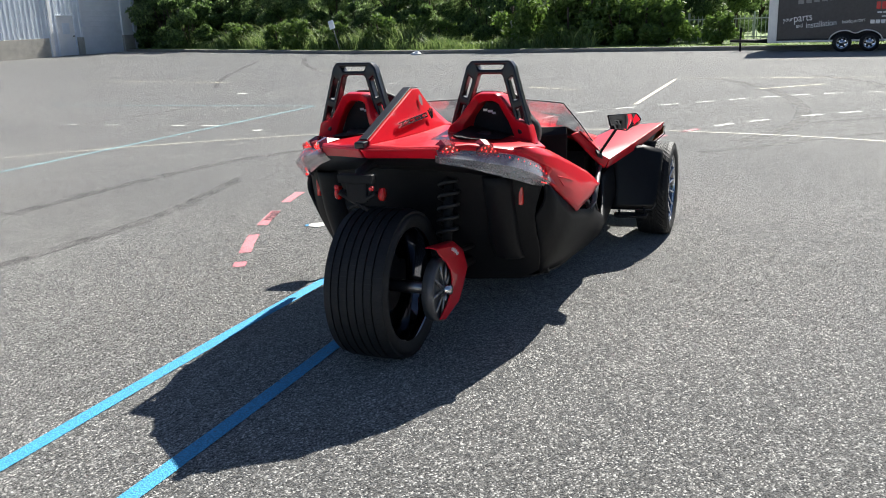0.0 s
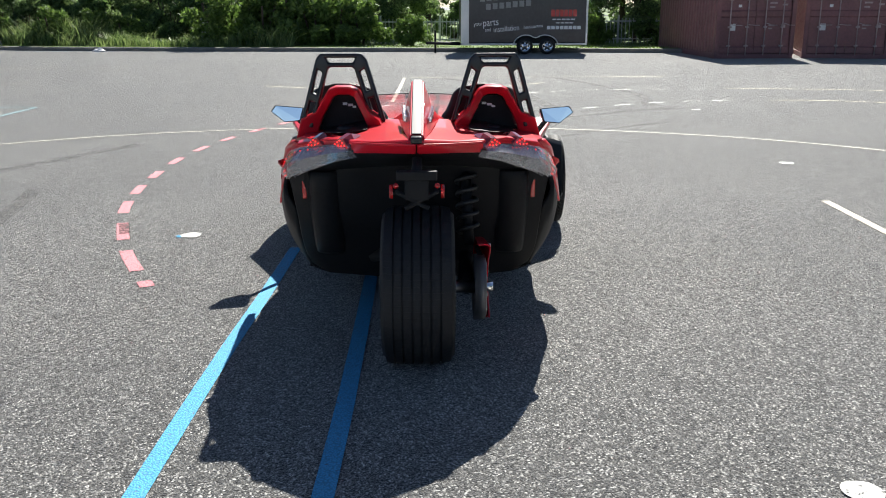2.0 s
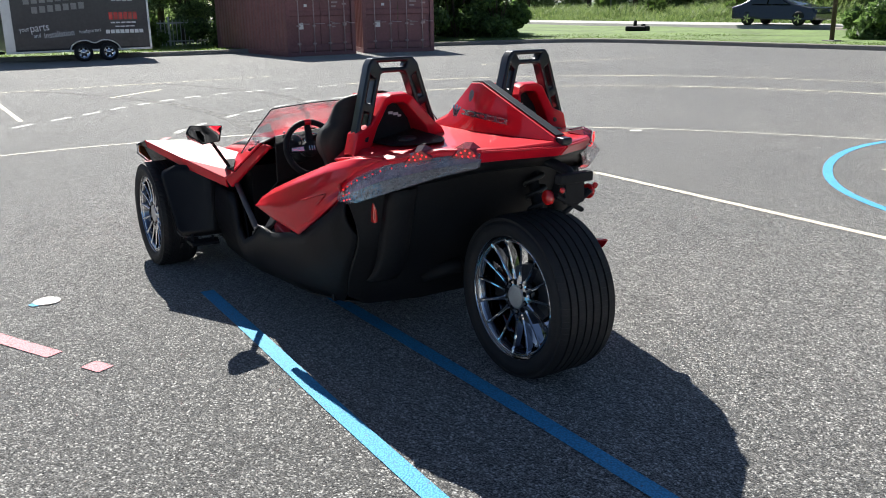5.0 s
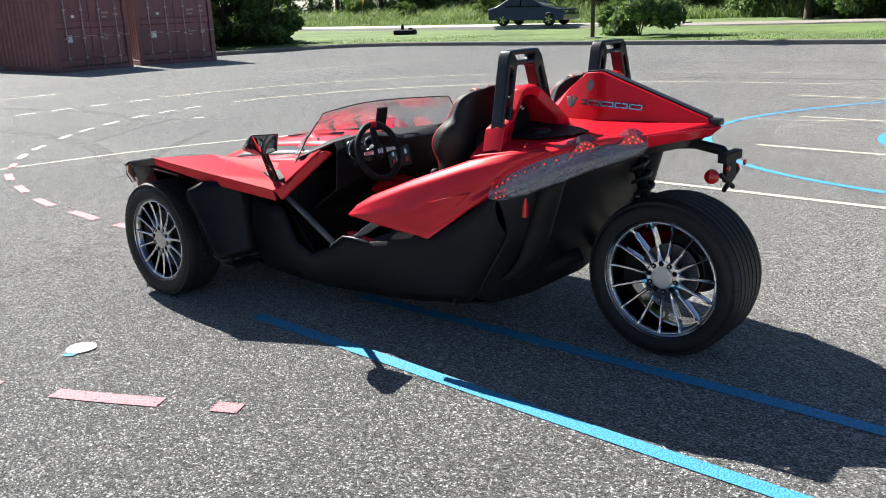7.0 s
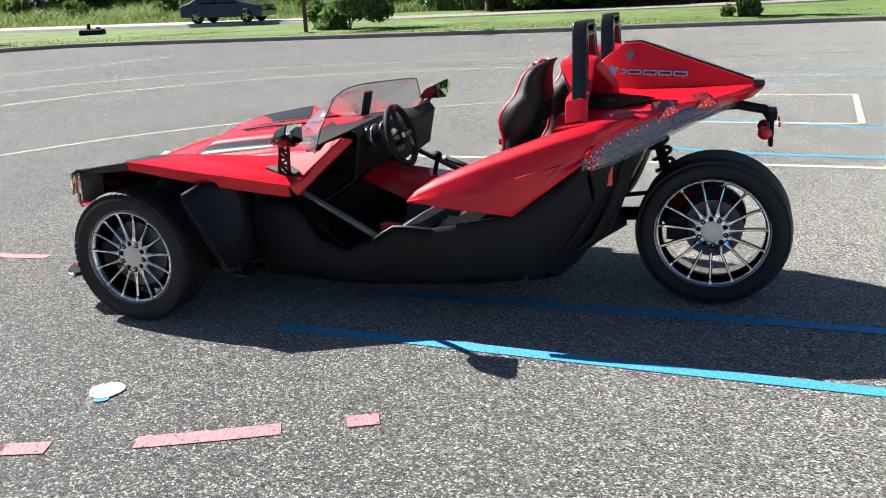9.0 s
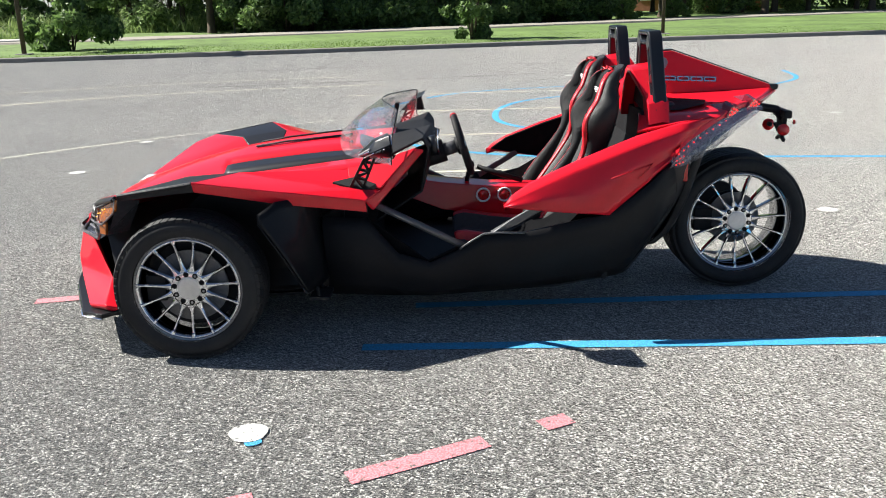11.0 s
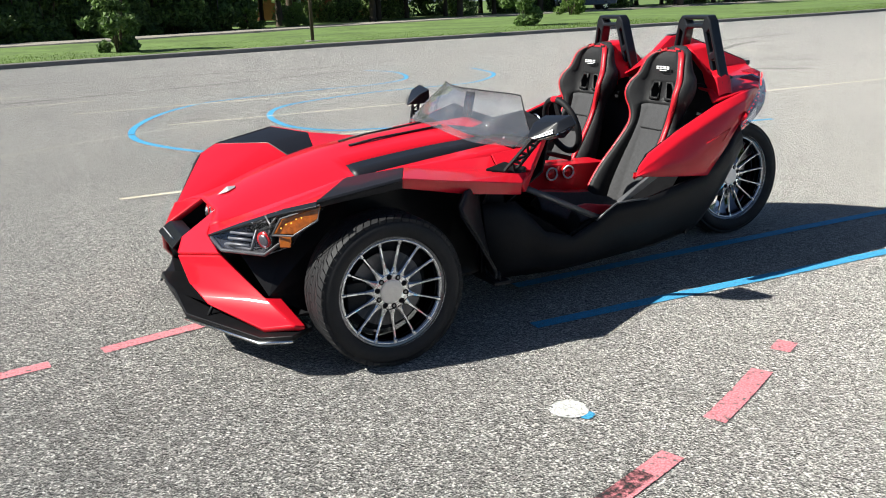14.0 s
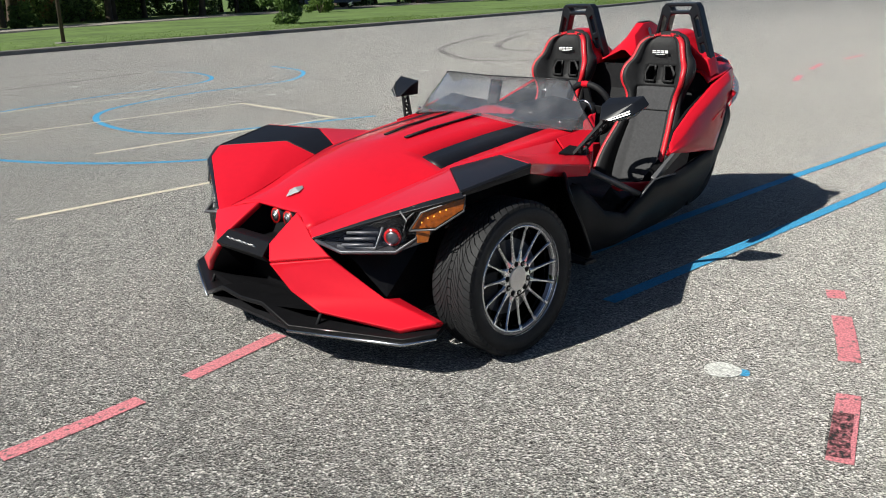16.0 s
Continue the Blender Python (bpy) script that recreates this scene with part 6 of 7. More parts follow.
    part("seam", bm, SEAT_BLACK, seat, "dark stitched seam", True)
    # head print, as bars
    bm = bmesh.new()
    for k in range(4):
        m = pose(0.8022, -0.050 + k * 0.027, 1.086, 0, -4, 0)
        box(bm, (0, 0, 0), (0.004, 0.020, 0.006), m)
        box(bm, (0, 0, 0.0095), (0.004, 0.020, 0.0155), m)
    box(bm, (0, 0, -0.008), (0.004, 0.06, -0.005), pose(0.8022, -0.028, 1.086, 0, -4, 0))
    part("head_print", bm, WHITE_PRINT, seat, "small white print")
    # cushion
    stc = [(1.02, 0.375, 0.215), (1.12, 0.36, 0.23), (1.30, 0.375, 0.235), (1.44, 0.40, 0.225), (1.50, 0.385, 0.205)]
    rows = []
    for x, z, hw in stc:
        rows.append([Vector((x, q * hw, z + (0.075 if a > 0.9 else 0.07 if a > 0.75 else 0.0))) for q, a in ((q, abs(q)) for q in (-1, -0.8, -0.55, 0, 0.55, 0.8, 1))])
    rows = loft(rows, 2)
    v, f = strip_mesh(rows)
    fs = [[], []]
    for r in range(len(rows) - 1):
        for c in range(6):
            fs[1 if c in (0, 5) else 0].append(f[r * 6 + c])
    shell("cushion", v, fs[0], SEAT_GREY, seat, 0.10, 0.012, label="grey cushion")
    for k in (0, 1):
        shell("cushion_edge", v, fs[1][k::2], SEAT_RED, seat, 0.10, 0.012, label="red cushion edge")
    return seat


build_seat(0.0, 0.385, "driver_seat")
build_seat(-0.045, -0.335, "passenger_seat")


def build_rear_end():
    # swing arm and shock
    for s in (1, -1):
        tube("swing_arm", [(0.55, 0.24 * s, 0.34), (0.35, 0.225 * s, 0.35), (0.0, 0.215 * s, 0.345)] if s < 0 else [(0.55, 0.24, 0.34), (0.42, 0.10, 0.40)], 0.035, BLACK, car, "black swing arm")
    tube("axle", [(0, -0.278, 0.346), (0, 0.05, 0.346)], 0.03, STEEL, car)
    tube("shock_body", [(0.22, -0.235, 0.48), (0.32, -0.225, 0.82)], 0.026, BLACK, car, "black shock absorber")
    bm = bmesh.new()
    a, b = Vector((0.235, -0.235, 0.54)), Vector((0.31, -0.226, 0.80))
    d = (b - a).normalized()
    u = d.orthogonal().normalized()
    w = d.cross(u)
    sweep(bm, [a + (b - a) * (k / 72) + (u * math.cos(k * 0.40) + w * math.sin(k * 0.40)) * 0.046 for k in range(73)], 0.011, 8)
    part("shock_spring", bm, SPRING, car, "dark shock spring", True)
    # belt pulley and red guard
    pc = Vector((0.0, -0.278, 0.346))
    bm = bmesh.new()
    lathe_y(bm, [(0.03, 0.02), (0.145, 0.02), (0.15, 0.03), (0.15, -0.02), (0.135, -0.025), (0.12, -0.012), (0.04, -0.012), (0.03, -0.03)], 48, pc)
    pul = part("belt_pulley", bm, FRAME_GREY, car, "dark belt pulley", True)
    for k in range(10):
        a = k * math.tau / 10
        bm = bmesh.new()
        d = Vector((math.cos(a), 0, math.sin(a)))
        sweep(bm, [pc + d * 0.03 + Vector((0, -0.022, 0)), pc + d * 0.13 + Vector((0, -0.022, 0))], 0.007, 6)
        part("pulley_spoke", bm, STEEL, pul, "", True)
    bm = bmesh.new()
    cyl(bm, pc, pc + Vector((0, -0.06, 0)), 0.024, 0.022, 16)
    part("axle_nut", bm, SILVER, pul, "bright axle nut", True)
    tube("drive_belt", [pc + Vector((0, 0, 0.15)), (0.55, -0.278, 0.42)], 0.012, BLACK, car)
    rows = []
    for (xo, zo), (xi, zi) in zip(((-0.115, 0.578), (0.15, 0.54), (0.28, 0.465), (0.33, 0.375), (0.26, 0.30), (0.19, 0.235), (-0.02, 0.205)), ((-0.085, 0.535), (0.0, 0.475), (0.05, 0.425), (0.065, 0.375), (0.04, 0.31), (-0.02, 0.27), (-0.11, 0.235))):
        rows.append([(xo, -0.262, zo), (xo, -0.298, zo), (xo * 0.8 + xi * 0.2, -0.318, zo * 0.8 + zi * 0.2), (xi, -0.32, zi)])
    v, f = strip_mesh(rows)
    g = shell("belt_guard", v, f, RED, car, 0.008, 0.006, label="red belt guard round the pulley")
    bm = bmesh.new()
    for k in range(4):
        a = radians(70 - k * 7)
        d = Vector((math.cos(a), 0, math.sin(a)))
        p = pc + d * 0.19 + Vector((0, -0.046, 0))
        box(bm, (p.x - 0.008, p.y - 0.006, p.z - 0.006), (p.x + 0.006, p.y + 0.002, p.z + 0.006))
    part("guard_print", bm, WHITE_PRINT, g, "small white print")
    # number plate bracket
    br = new("plate_bracket")
    br.parent = car
    br["label"] = "black plate bracket with two red reflectors"
    tube("bracket_arm", [(0.12, 0, 0.93), (-0.08, 0, 0.945), (-0.2, 0, 0.925), (-0.235, 0, 0.88)], 0.022, BLACK, br)
    bm = bmesh.new()
    box(bm, (-0.255, -0.085, 0.885), (-0.215, 0.085, 0.925))
    box(bm, (-0.245, -0.05, 0.80), (-0.225, 0.05, 0.89))
    for sg in (1, -1):
        sweep(bm, [(-0.235, 0.09 * sg, 0.84), (-0.235, -0.05 * sg, 0.765)], 0.012, 6)
    soften(part("plate_holder", bm, BLACK, br, "black plate holder"), 0.008)
    for s in (1, -1):
        bm = bmesh.new()
        cyl(bm, (-0.205, 0.075 * s, 0.835), (-0.205, 0.10 * s, 0.835), 0.012, 0.012, 10)
        part("reflector_arm", bm, BLACK, br)
        bm = bmesh.new()
        cyl(bm, (-0.205, 0.10 * s, 0.832), (-0.205, 0.115 * s, 0.832), 0.031, 0.029, 24)
        part("reflector", bm, RED_LENS, br, "round red reflector", True)
        bm = bmesh.new()
        cyl(bm, (-0.262, 0.085 * s, 0.868), (-0.27, 0.085 * s, 0.868), 0.012, 0.011, 14)
        part("marker_lamp", bm, RED_LENS, br, "small red lamp", True)


build_rear_end()


# ---- plants ----
def leaf_cloud(name, clumps, n, size, material, parent, seed, squash=0.8):
    """Many small folded leaves scattered over clumps (centre, radius)."""
    rng = np.random.default_rng(seed)
    w = np.array([r ** 2 for _, r in clumps])
    pick = rng.choice(len(clumps), n, p=w / w.sum())
    cen = np.array([c for c, _ in clumps])[pick]
    rad = np.array([r for _, r in clumps])[pick]
    d = rng.normal(size=(n, 3))
    d /= np.linalg.norm(d, axis=1)[:, None]
    pos = cen + d * (rad * (0.45 + 0.6 * rng.random(n)))[:, None] * np.array([1, 1, squash])
    pos[:, 2] = np.maximum(pos[:, 2], 0.04)
    a = rng.normal(size=(n, 3))
    a /= np.linalg.norm(a, axis=1)[:, None]
    b = np.cross(a, rng.normal(size=(n, 3)))
    b /= np.linalg.norm(b, axis=1)[:, None]
    c = np.cross(a, b)
    s = (size * (0.6 + 0.8 * rng.random(n)))[:, None]
    quad = np.stack([pos - a * s, pos + b * s * 0.42 + c * s * 0.12, pos + a * s, pos - b * s * 0.42 + c * s * 0.12], axis=1)
    me = bpy.data.meshes.new(name)
    idx = np.arange(n * 4).reshape(n, 4)
    me.from_pydata(quad.reshape(-1, 3).tolist(), [], idx.tolist())
    me.materials.append(material)
    ob = new(name, me)
    ob.parent = parent
    return ob


def crown_clumps(rng, n, r, z0, z1, bulge=0.45):
    out = []
    for _ in range(n):
        h = rng.random()
        rr = r * (1 - (abs(h - bulge) / 0.75) ** 2) * (0.35 + 0.65 * rng.random())
        a = rng.random() * math.tau
        out.append(((rr * math.cos(a), rr * math.sin(a), z0 + (z1 - z0) * h), r * rng.uniform(0.22, 0.42)))
    return out


def make_tree(name, height, r, low, n, size, leaf, seed, label, trunk_r=0.16, forks=6):
    rng = random.Random(seed)
    t = thing(name, label=label, category="tree")
    bm = bmesh.new()
    top = Vector((rng.uniform(-0.4, 0.4), rng.uniform(-0.4, 0.4), height * 0.75))
    path = spline([(0, 0, -0.1), (rng.uniform(-.1, .1), rng.uniform(-.1, .1), height * 0.25), (top.x * 0.5, top.y * 0.6, height * 0.5), top], 4)
    prev = None
    for i, p in enumerate(path):
        rr = trunk_r * (1.25 - 0.25 * min(i, 1)) * (1 - 0.85 * i / (len(path) - 1))
        ring = [bm.verts.new(p + Vector((math.cos(k * math.tau / 9), math.sin(k * math.tau / 9), 0)) * rr * (1 + 0.12 * math.sin(3 * k + i))) for k in range(9)]
        if prev:
            for k in range(9):
                bm.faces.new((prev[k], prev[(k + 1) % 9], ring[(k + 1) % 9], ring[k]))
        prev = ring
    part("trunk", bm, BARK, t, "", True)
    clumps = crown_clumps(rng, 26, r, low, height)
    bm = bmesh.new()
    for k in range(forks):
        c = Vector(clumps[k][0])
        s = path[min(len(path) - 1, 3 + k)]
        m = s.lerp(c, 0.5) + Vector((0, 0, 0.15))
        sweep(bm, [s, m, c], trunk_r * 0.28, 6)
    part("limbs", bm, BARK, t, "", True)
    leaf_cloud("crown", clumps, n, size, leaf, t, seed)
    return t


def make_shrub(name, h, r, n, size, leaf, seed, label):
    rng = random.Random(seed)
    t = thing(name, label=label, category="shrub")
    bm = bmesh.new()
    for k in range(5):
        a = k * 1.26
        sweep(bm, [(0.05 * math.cos(a), 0.05 * math.sin(a), -0.05), (r * 0.25 * math.cos(a), r * 0.25 * math.sin(a), h * 0.4), (r * 0.45 * math.cos(a), r * 0.45 * math.sin(a), h * 0.75)], 0.03, 6)
    part("stem", bm, BARK, t, "", True)
    leaf_cloud("crown", crown_clumps(rng, 18, r, 0.15, h, 0.35), n, size, leaf, t, seed)
    return t


def spread(proto, spots, rng):
    for k, (x, y, s) in enumerate(spots):
        if k == 0:
            proto.matrix_world = pose(x, y, 0.12, 0, 0, rng.uniform(0, 360)) @ Matrix.Scale(s, 4)
            continue
        c = copy_thing(proto, pose(x, y, 0.12, 0, 0, rng.uniform(0, 360)))
        c.scale = (s * rng.uniform(0.9, 1.1), s * rng.uniform(0.9, 1.1), s)


def build_plants():
    rng = random.Random(7)
    oak = make_tree("broadleaf_tree", 9.5, 3.4, 0.3, 15000, 0.16, LEAF_WOOD, 3, "tall dark green broadleaf tree behind the kerb", 0.2)
    oak["group"] = "woodland edge"
    pts = []
    for k in range(15):                     # wood along the far side, in two uneven rows
        y = 31 - k * 2.1
        x = 35.6 + max(0, (y - 14)) * 0.42 + rng.uniform(-0.4, 1.0)
        pts.append((x, y, rng.uniform(0.34, 0.44)))
        pts.append((x + 5.5 + rng.uniform(-1, 1), y + rng.uniform(-1, 1), rng.uniform(0.46, 0.56)))
        pts.append((x + 12 + rng.uniform(-1, 1), y + rng.uniform(-1, 1), rng.uniform(0.7, 0.8)))
    pts += [(40, 33, 0.7), (43, 36.5, 0.8), (47, 33, 1.0), (50, 41, 1.0), (56, 8, 1.0), (58, 0, 1.1), (60, -7, 1.0), (57, -14, 1.1), (52, -20, 1.0), (55, -26, 1.1), (64, 4, 1.2), (66, -12, 1.2)]
    pts += [(33.5, -8.6, 0.42), (34.5, -11.5, 0.5), (31.5, -14.5, 0.40), (30.6, -17.2, 0.36), (35, -18, 0.6), (31.6, -20.6, 0.40), (40, -14, 0.9), (38, -9, 0.8), (36, -4.5, 0.5)]
    pts += [(9.0, -46.0, 0.85), (5.5, -46.6, 0.8), (2.0, -47.5, 0.85), (-1.5, -48.8, 0.8), (16, -46.5, 0.9), (19.5, -48, 0.9), (12.5, -49, 1.0), (4, -50, 1.1), (-4, -50, 1.0), (24, -53, 0.9), (33, -60, 1.0), (42, -62, 1.1), (52, -60, 1.1), (62, -56, 1.1), (28, -64, 1.2)]
    for k in range(34):                     # distant woods that close the view
        pts.append((-62 + k * 4.6 + rng.uniform(-1, 1), -64 - 0.1 * abs(k - 17) + rng.uniform(-3, 3), rng.uniform(1.0, 1.4)))
    for k in range(15):
        pts.append((74 + rng.uniform(-3, 3), -44 + k * 6.5, rng.uniform(1.0, 1.4)))
    for k in range(14):
        pts.append((-70 + k * 4.2, -58 - 0.5 * (13 - k) + rng.uniform(-2, 2), rng.uniform(0.7, 1.0)))
    spread(oak, pts, rng)
    lawn = make_tree("lawn_tree", 8.5, 2.9, 2.1, 6500, 0.16, LEAF_LIGHT, 11, "leafy tree with a bare trunk on the lawn", 0.24)
    lawn["group"] = "lawn trees"
    spread(lawn, [(13.2, -41.6, 0.9), (-12.3, -51.5, 0.9), (-19.0, -52.3, 1.0), (-21.2, -56.6, 1.0), (-24.3, -58.6, 0.9), (-27, -55, 1.1), (-36, -58, 1.2), (-14, -55, 1.1), (-48, -55, 1.1), (-24, -66, 1.2), (40, 4.5, 0.9), (-60, -62, 1.2), (-75, -60, 1.2)], rng)
    bush = make_shrub("dense_shrub", 3.6, 1.7, 7000, 0.14, LEAF_DARK, 5, "dense dark green shrub on the verge")
    bush["group"] = "verge shrubs"
    spots = [(14.2, -26.3, 0.85), (30.2, -20.6, 0.95), (31.6, -19.6, 1.1), (32.6, -21.8, 1.2), (29.4, -21.4, 0.8), (38.6, 30.6, 0.8), (39.8, 32.4, 0.9), (37.6, 29.2, 0.75), (41.2, 31.0, 1.2), (42.5, 33.5, 1.3), (36.6, -1.2, 0.45), (40.5, 35.2, 1.0), (28.6, -18.6, 0.95), (28.8, -16.4, 0.9), (27.6, -20.0, 0.7), (30.6, -9.6, 0.8), (31.8, -13, 0.9)]
    for k in range(17):
        y = 30 - k * 1.75
        spots.append((34.0 + max(0, (y - 14)) * 0.45 + rng.uniform(0, 0.7), y, rng.uniform(0.42, 0.62)))
    for k in range(15):                     # unbroken hedge behind the path
        x = 10.6 - k * 1.3
        y = -41.2 + 0.38 * (x - 10)
        spots.append((x, y + rng.uniform(-0.3, 0.3), rng.uniform(0.95, 1.25)))
        spots.append((x - 0.6, y - 2.0 + rng.uniform(-0.3, 0.3), rng.uniform(1.2, 1.5)))
    for k in range(6):
        spots.append((23 + k * 1.8, -49.5 + rng.uniform(-0.6, 0.6), rng.uniform(0.8, 1.0)))
    for k in range(7):
        spots.append((20 + k * 5.5, -56 - rng.uniform(0, 2), rng.uniform(0.8, 1.2)))
    spread(bush, spots, rng)
    post = make_shrub("young_tree", 3.3, 0.95, 4200, 0.10, LEAF_DARK, 9, "slender leafy young tree by the kerb")
    post["group"] = "kerb saplings"
    spread(post, [(0.35, -27.2, 1.0), (-18.3, -31.8, 1.15)], rng)
    low = make_shrub("low_shrub", 1.5, 0.95, 3000, 0.09, LEAF_LIGHT, 21, "low rounded green shrub on the lawn")
    low["group"] = "lawn shrubs"
    spread(low, [(30, -46, 1.0), (38, -48, 1.2), (45, -47, 1.0), (52, -49, 1.3), (26, -45, 0.7), (34, -50, 1.3), (-9, -46, 0.8), (-12, -47, 0.9), (-30, -45, 1.0), (30.6, 0.6, 0.7), (30.9, -6.4, 0.8), (36, -9.6, 0.8), (31.0, 4.4, 1.2), (31.1, 6.4, 1.3), (31.0, 2.6, 1.1), (31.3, 8.2, 1.4), (31.4, 5.4, 1.5), (31.2, 3.4, 1.2)] + [(32.2 + max(0, y - 16) * 0.45 + rng.uniform(-0.4, 0.8), y, rng.uniform(0.5, 1.0)) for y in (12.2, 13.5, 15, 17.2, 18.4, 20, 21.6, 23, 24.6, 26, 28, 29.4)], rng)


build_plants()


def blades(name, places, material, label, width, seed):
    """Upright bent blades; places: x, y, z, height."""
    rng = np.random.default_rng(seed)
    p = np.array(places)
    n = len(p)
    a = rng.random(n) * math.tau
    side = np.stack([np.cos(a), np.sin(a), np.zeros(n)], 1) * (width * (0.6 + 0.8 * rng.random(n)))[:, None]
    lean = np.stack([rng.normal(size=n), rng.normal(size=n), np.zeros(n)], 1) * (p[:, 3] * 0.4)[:, None]
    base = p[:, :3]
    up = np.array([0, 0, 1.0])
    mid = base + lean * 0.4 + up * (p[:, 3] * 0.6)[:, None]
    tip = base + lean * 1.3 + up * p[:, 3][:, None]
    v = np.stack([base - side, base + side, mid + side * 0.7, mid - side * 0.7, tip], 1).reshape(-1, 3)
    k = np.arange(n) * 5
    faces = [tuple(q) for q in np.stack([k, k + 1, k + 2, k + 3], 1).tolist()] + [tuple(q) for q in np.stack([k + 3, k + 2, k + 4], 1).tolist()]
    me = bpy.data.meshes.new(name)
    me.from_pydata(v.tolist(), [], faces)
    me.materials.append(material)
    return tagged(new(name, me), label, "grass", kind="stuff")


def build_grass():
    rng = random.Random(4)
    line = [(p, n) for p, n in zip(KERB_LINE, KN) if -60 < p.x < 46]
    seg = [(a, b) for a, b in zip(line, line[1:])]
    lens = [(b[0] - a[0]).length for a, b in seg]

    def place(off):
        (p0, n0), (p1, n1) = rng.choices(seg, lens)[0]
        u = rng.random()
        return p0.lerp(p1, u) + n0.lerp(n1, u) * off
    short, tall, field = [], [], []
    for _ in range(45000):
        q = place(0.18 + 5.5 * rng.random() ** 1.6)
        short.append((q.x, q.y, 0.115, rng.uniform(0.03, 0.075)))
    while len(tall) < 16000:                # rank weeds in front of the wood
        q = place(0.9 + 3.9 * rng.random())
        if 5.0 < q.y < 32:
            h = 0.25 + 0.95 * max(0, noise.noise(Vector((q.x * 0.45, q.y * 0.45, 3))) + 0.45)
            if q.y < 13:
                h *= 0.6
            tall.append((q.x, q.y, 0.1, h * rng.uniform(0.6, 1.15)))
    while len(field) < 42000:
        x, y = rng.uniform(14, 75), -39.6 - 18 * rng.random() ** 1.3
        y += 0.12 * max(0, x - 45)
        if x < 22 and y > -44:
            continue
        edge = min(1.0, 0.16 + 0.16 * max(0, -39.5 - y + 0.12 * max(0, x - 45)))
        field.append((x, y, 0.12, edge * rng.uniform(0.5, 1.3) * (0.8 + 0.7 * noise.noise(Vector((x * 0.25, y * 0.25, 0))))))
    blades("verge_grass", short, GRASS_BLADE, "short green grass along the kerb", 0.012, 1)
    blades("tall_weeds", tall, WEED_BLADE, "tall unmown weeds at the wood's edge", 0.02, 2)
    blades("weed_field", field, WEED_BLADE, "tall weeds in the field across the road", 0.035, 3)


build_grass()


# ---- road beyond the lawn ----
def build_road():
    mid = spline([(120, -26), (75, -31), (47, -34.8), (35, -35.2), (25, -35.6), (17, -36.3)], 8)
    bm = bmesh.new()
    prev = None
    for i, p in enumerate(mid):
        d = (mid[min(i + 1, len(mid) - 1)] - mid[max(i - 1, 0)]).normalized()
        n = Vector((-d.y, d.x, 0))
        n = Vector((-d[1], d[0], 0))
        q = Vector((p[0], p[1], 0))
        w = 2.0 * min(1, max(0.35, (p[0] - 14) / 12))
        cur = [bm.verts.new(q + n * o + Vector((0, 0, z))) for o, z in ((-w - 0.1, 0.1), (-w, 0.262), (0, 0.275), (w, 0.262), (w + 0.1, 0.1))]
        if prev:
            for k in range(4):
                bm.faces.new((prev[k], prev[k + 1], cur[k + 1], cur[k]))
        prev = cur
    street = spline([(24, -35.8), (15, -36.0), (8.5, -37.6), (1.3, -39.8), (-7.8, -43.5), (-17.5, -47.5), (-38, -54), (-60, -57), (-100, -62)], 8)
    fb = bmesh.new()
    prev = None
    for i, p in enumerate(street):
        d = (street[min(i + 1, len(street) - 1)] - street[max(i - 1, 0)]).normalized()
        w = 1.75 + 0.05 * math.sin(i * 1.7)
        cur = [fb.verts.new((p[0] - d[1] * o, p[1] + d[0] * o, z)) for o, z in ((-w - 0.1, 0.08), (-w, 0.205), (0, 0.22), (w, 0.205), (w + 0.1, 0.08))]
        if prev:
            for k in range(4):
                fb.faces.new((prev[k], prev[k + 1], cur[k + 1], cur[k]))
        prev = cur
    tagged(link_mesh("street", fb, FOOTPATH), "narrow worn grey street across the lawn", "road", kind="structure")
    tagged(link_mesh("road", bm, PATH_MAT, smooth=False), "pale sunlit road beyond the lawn", "road", kind="structure")


build_road()


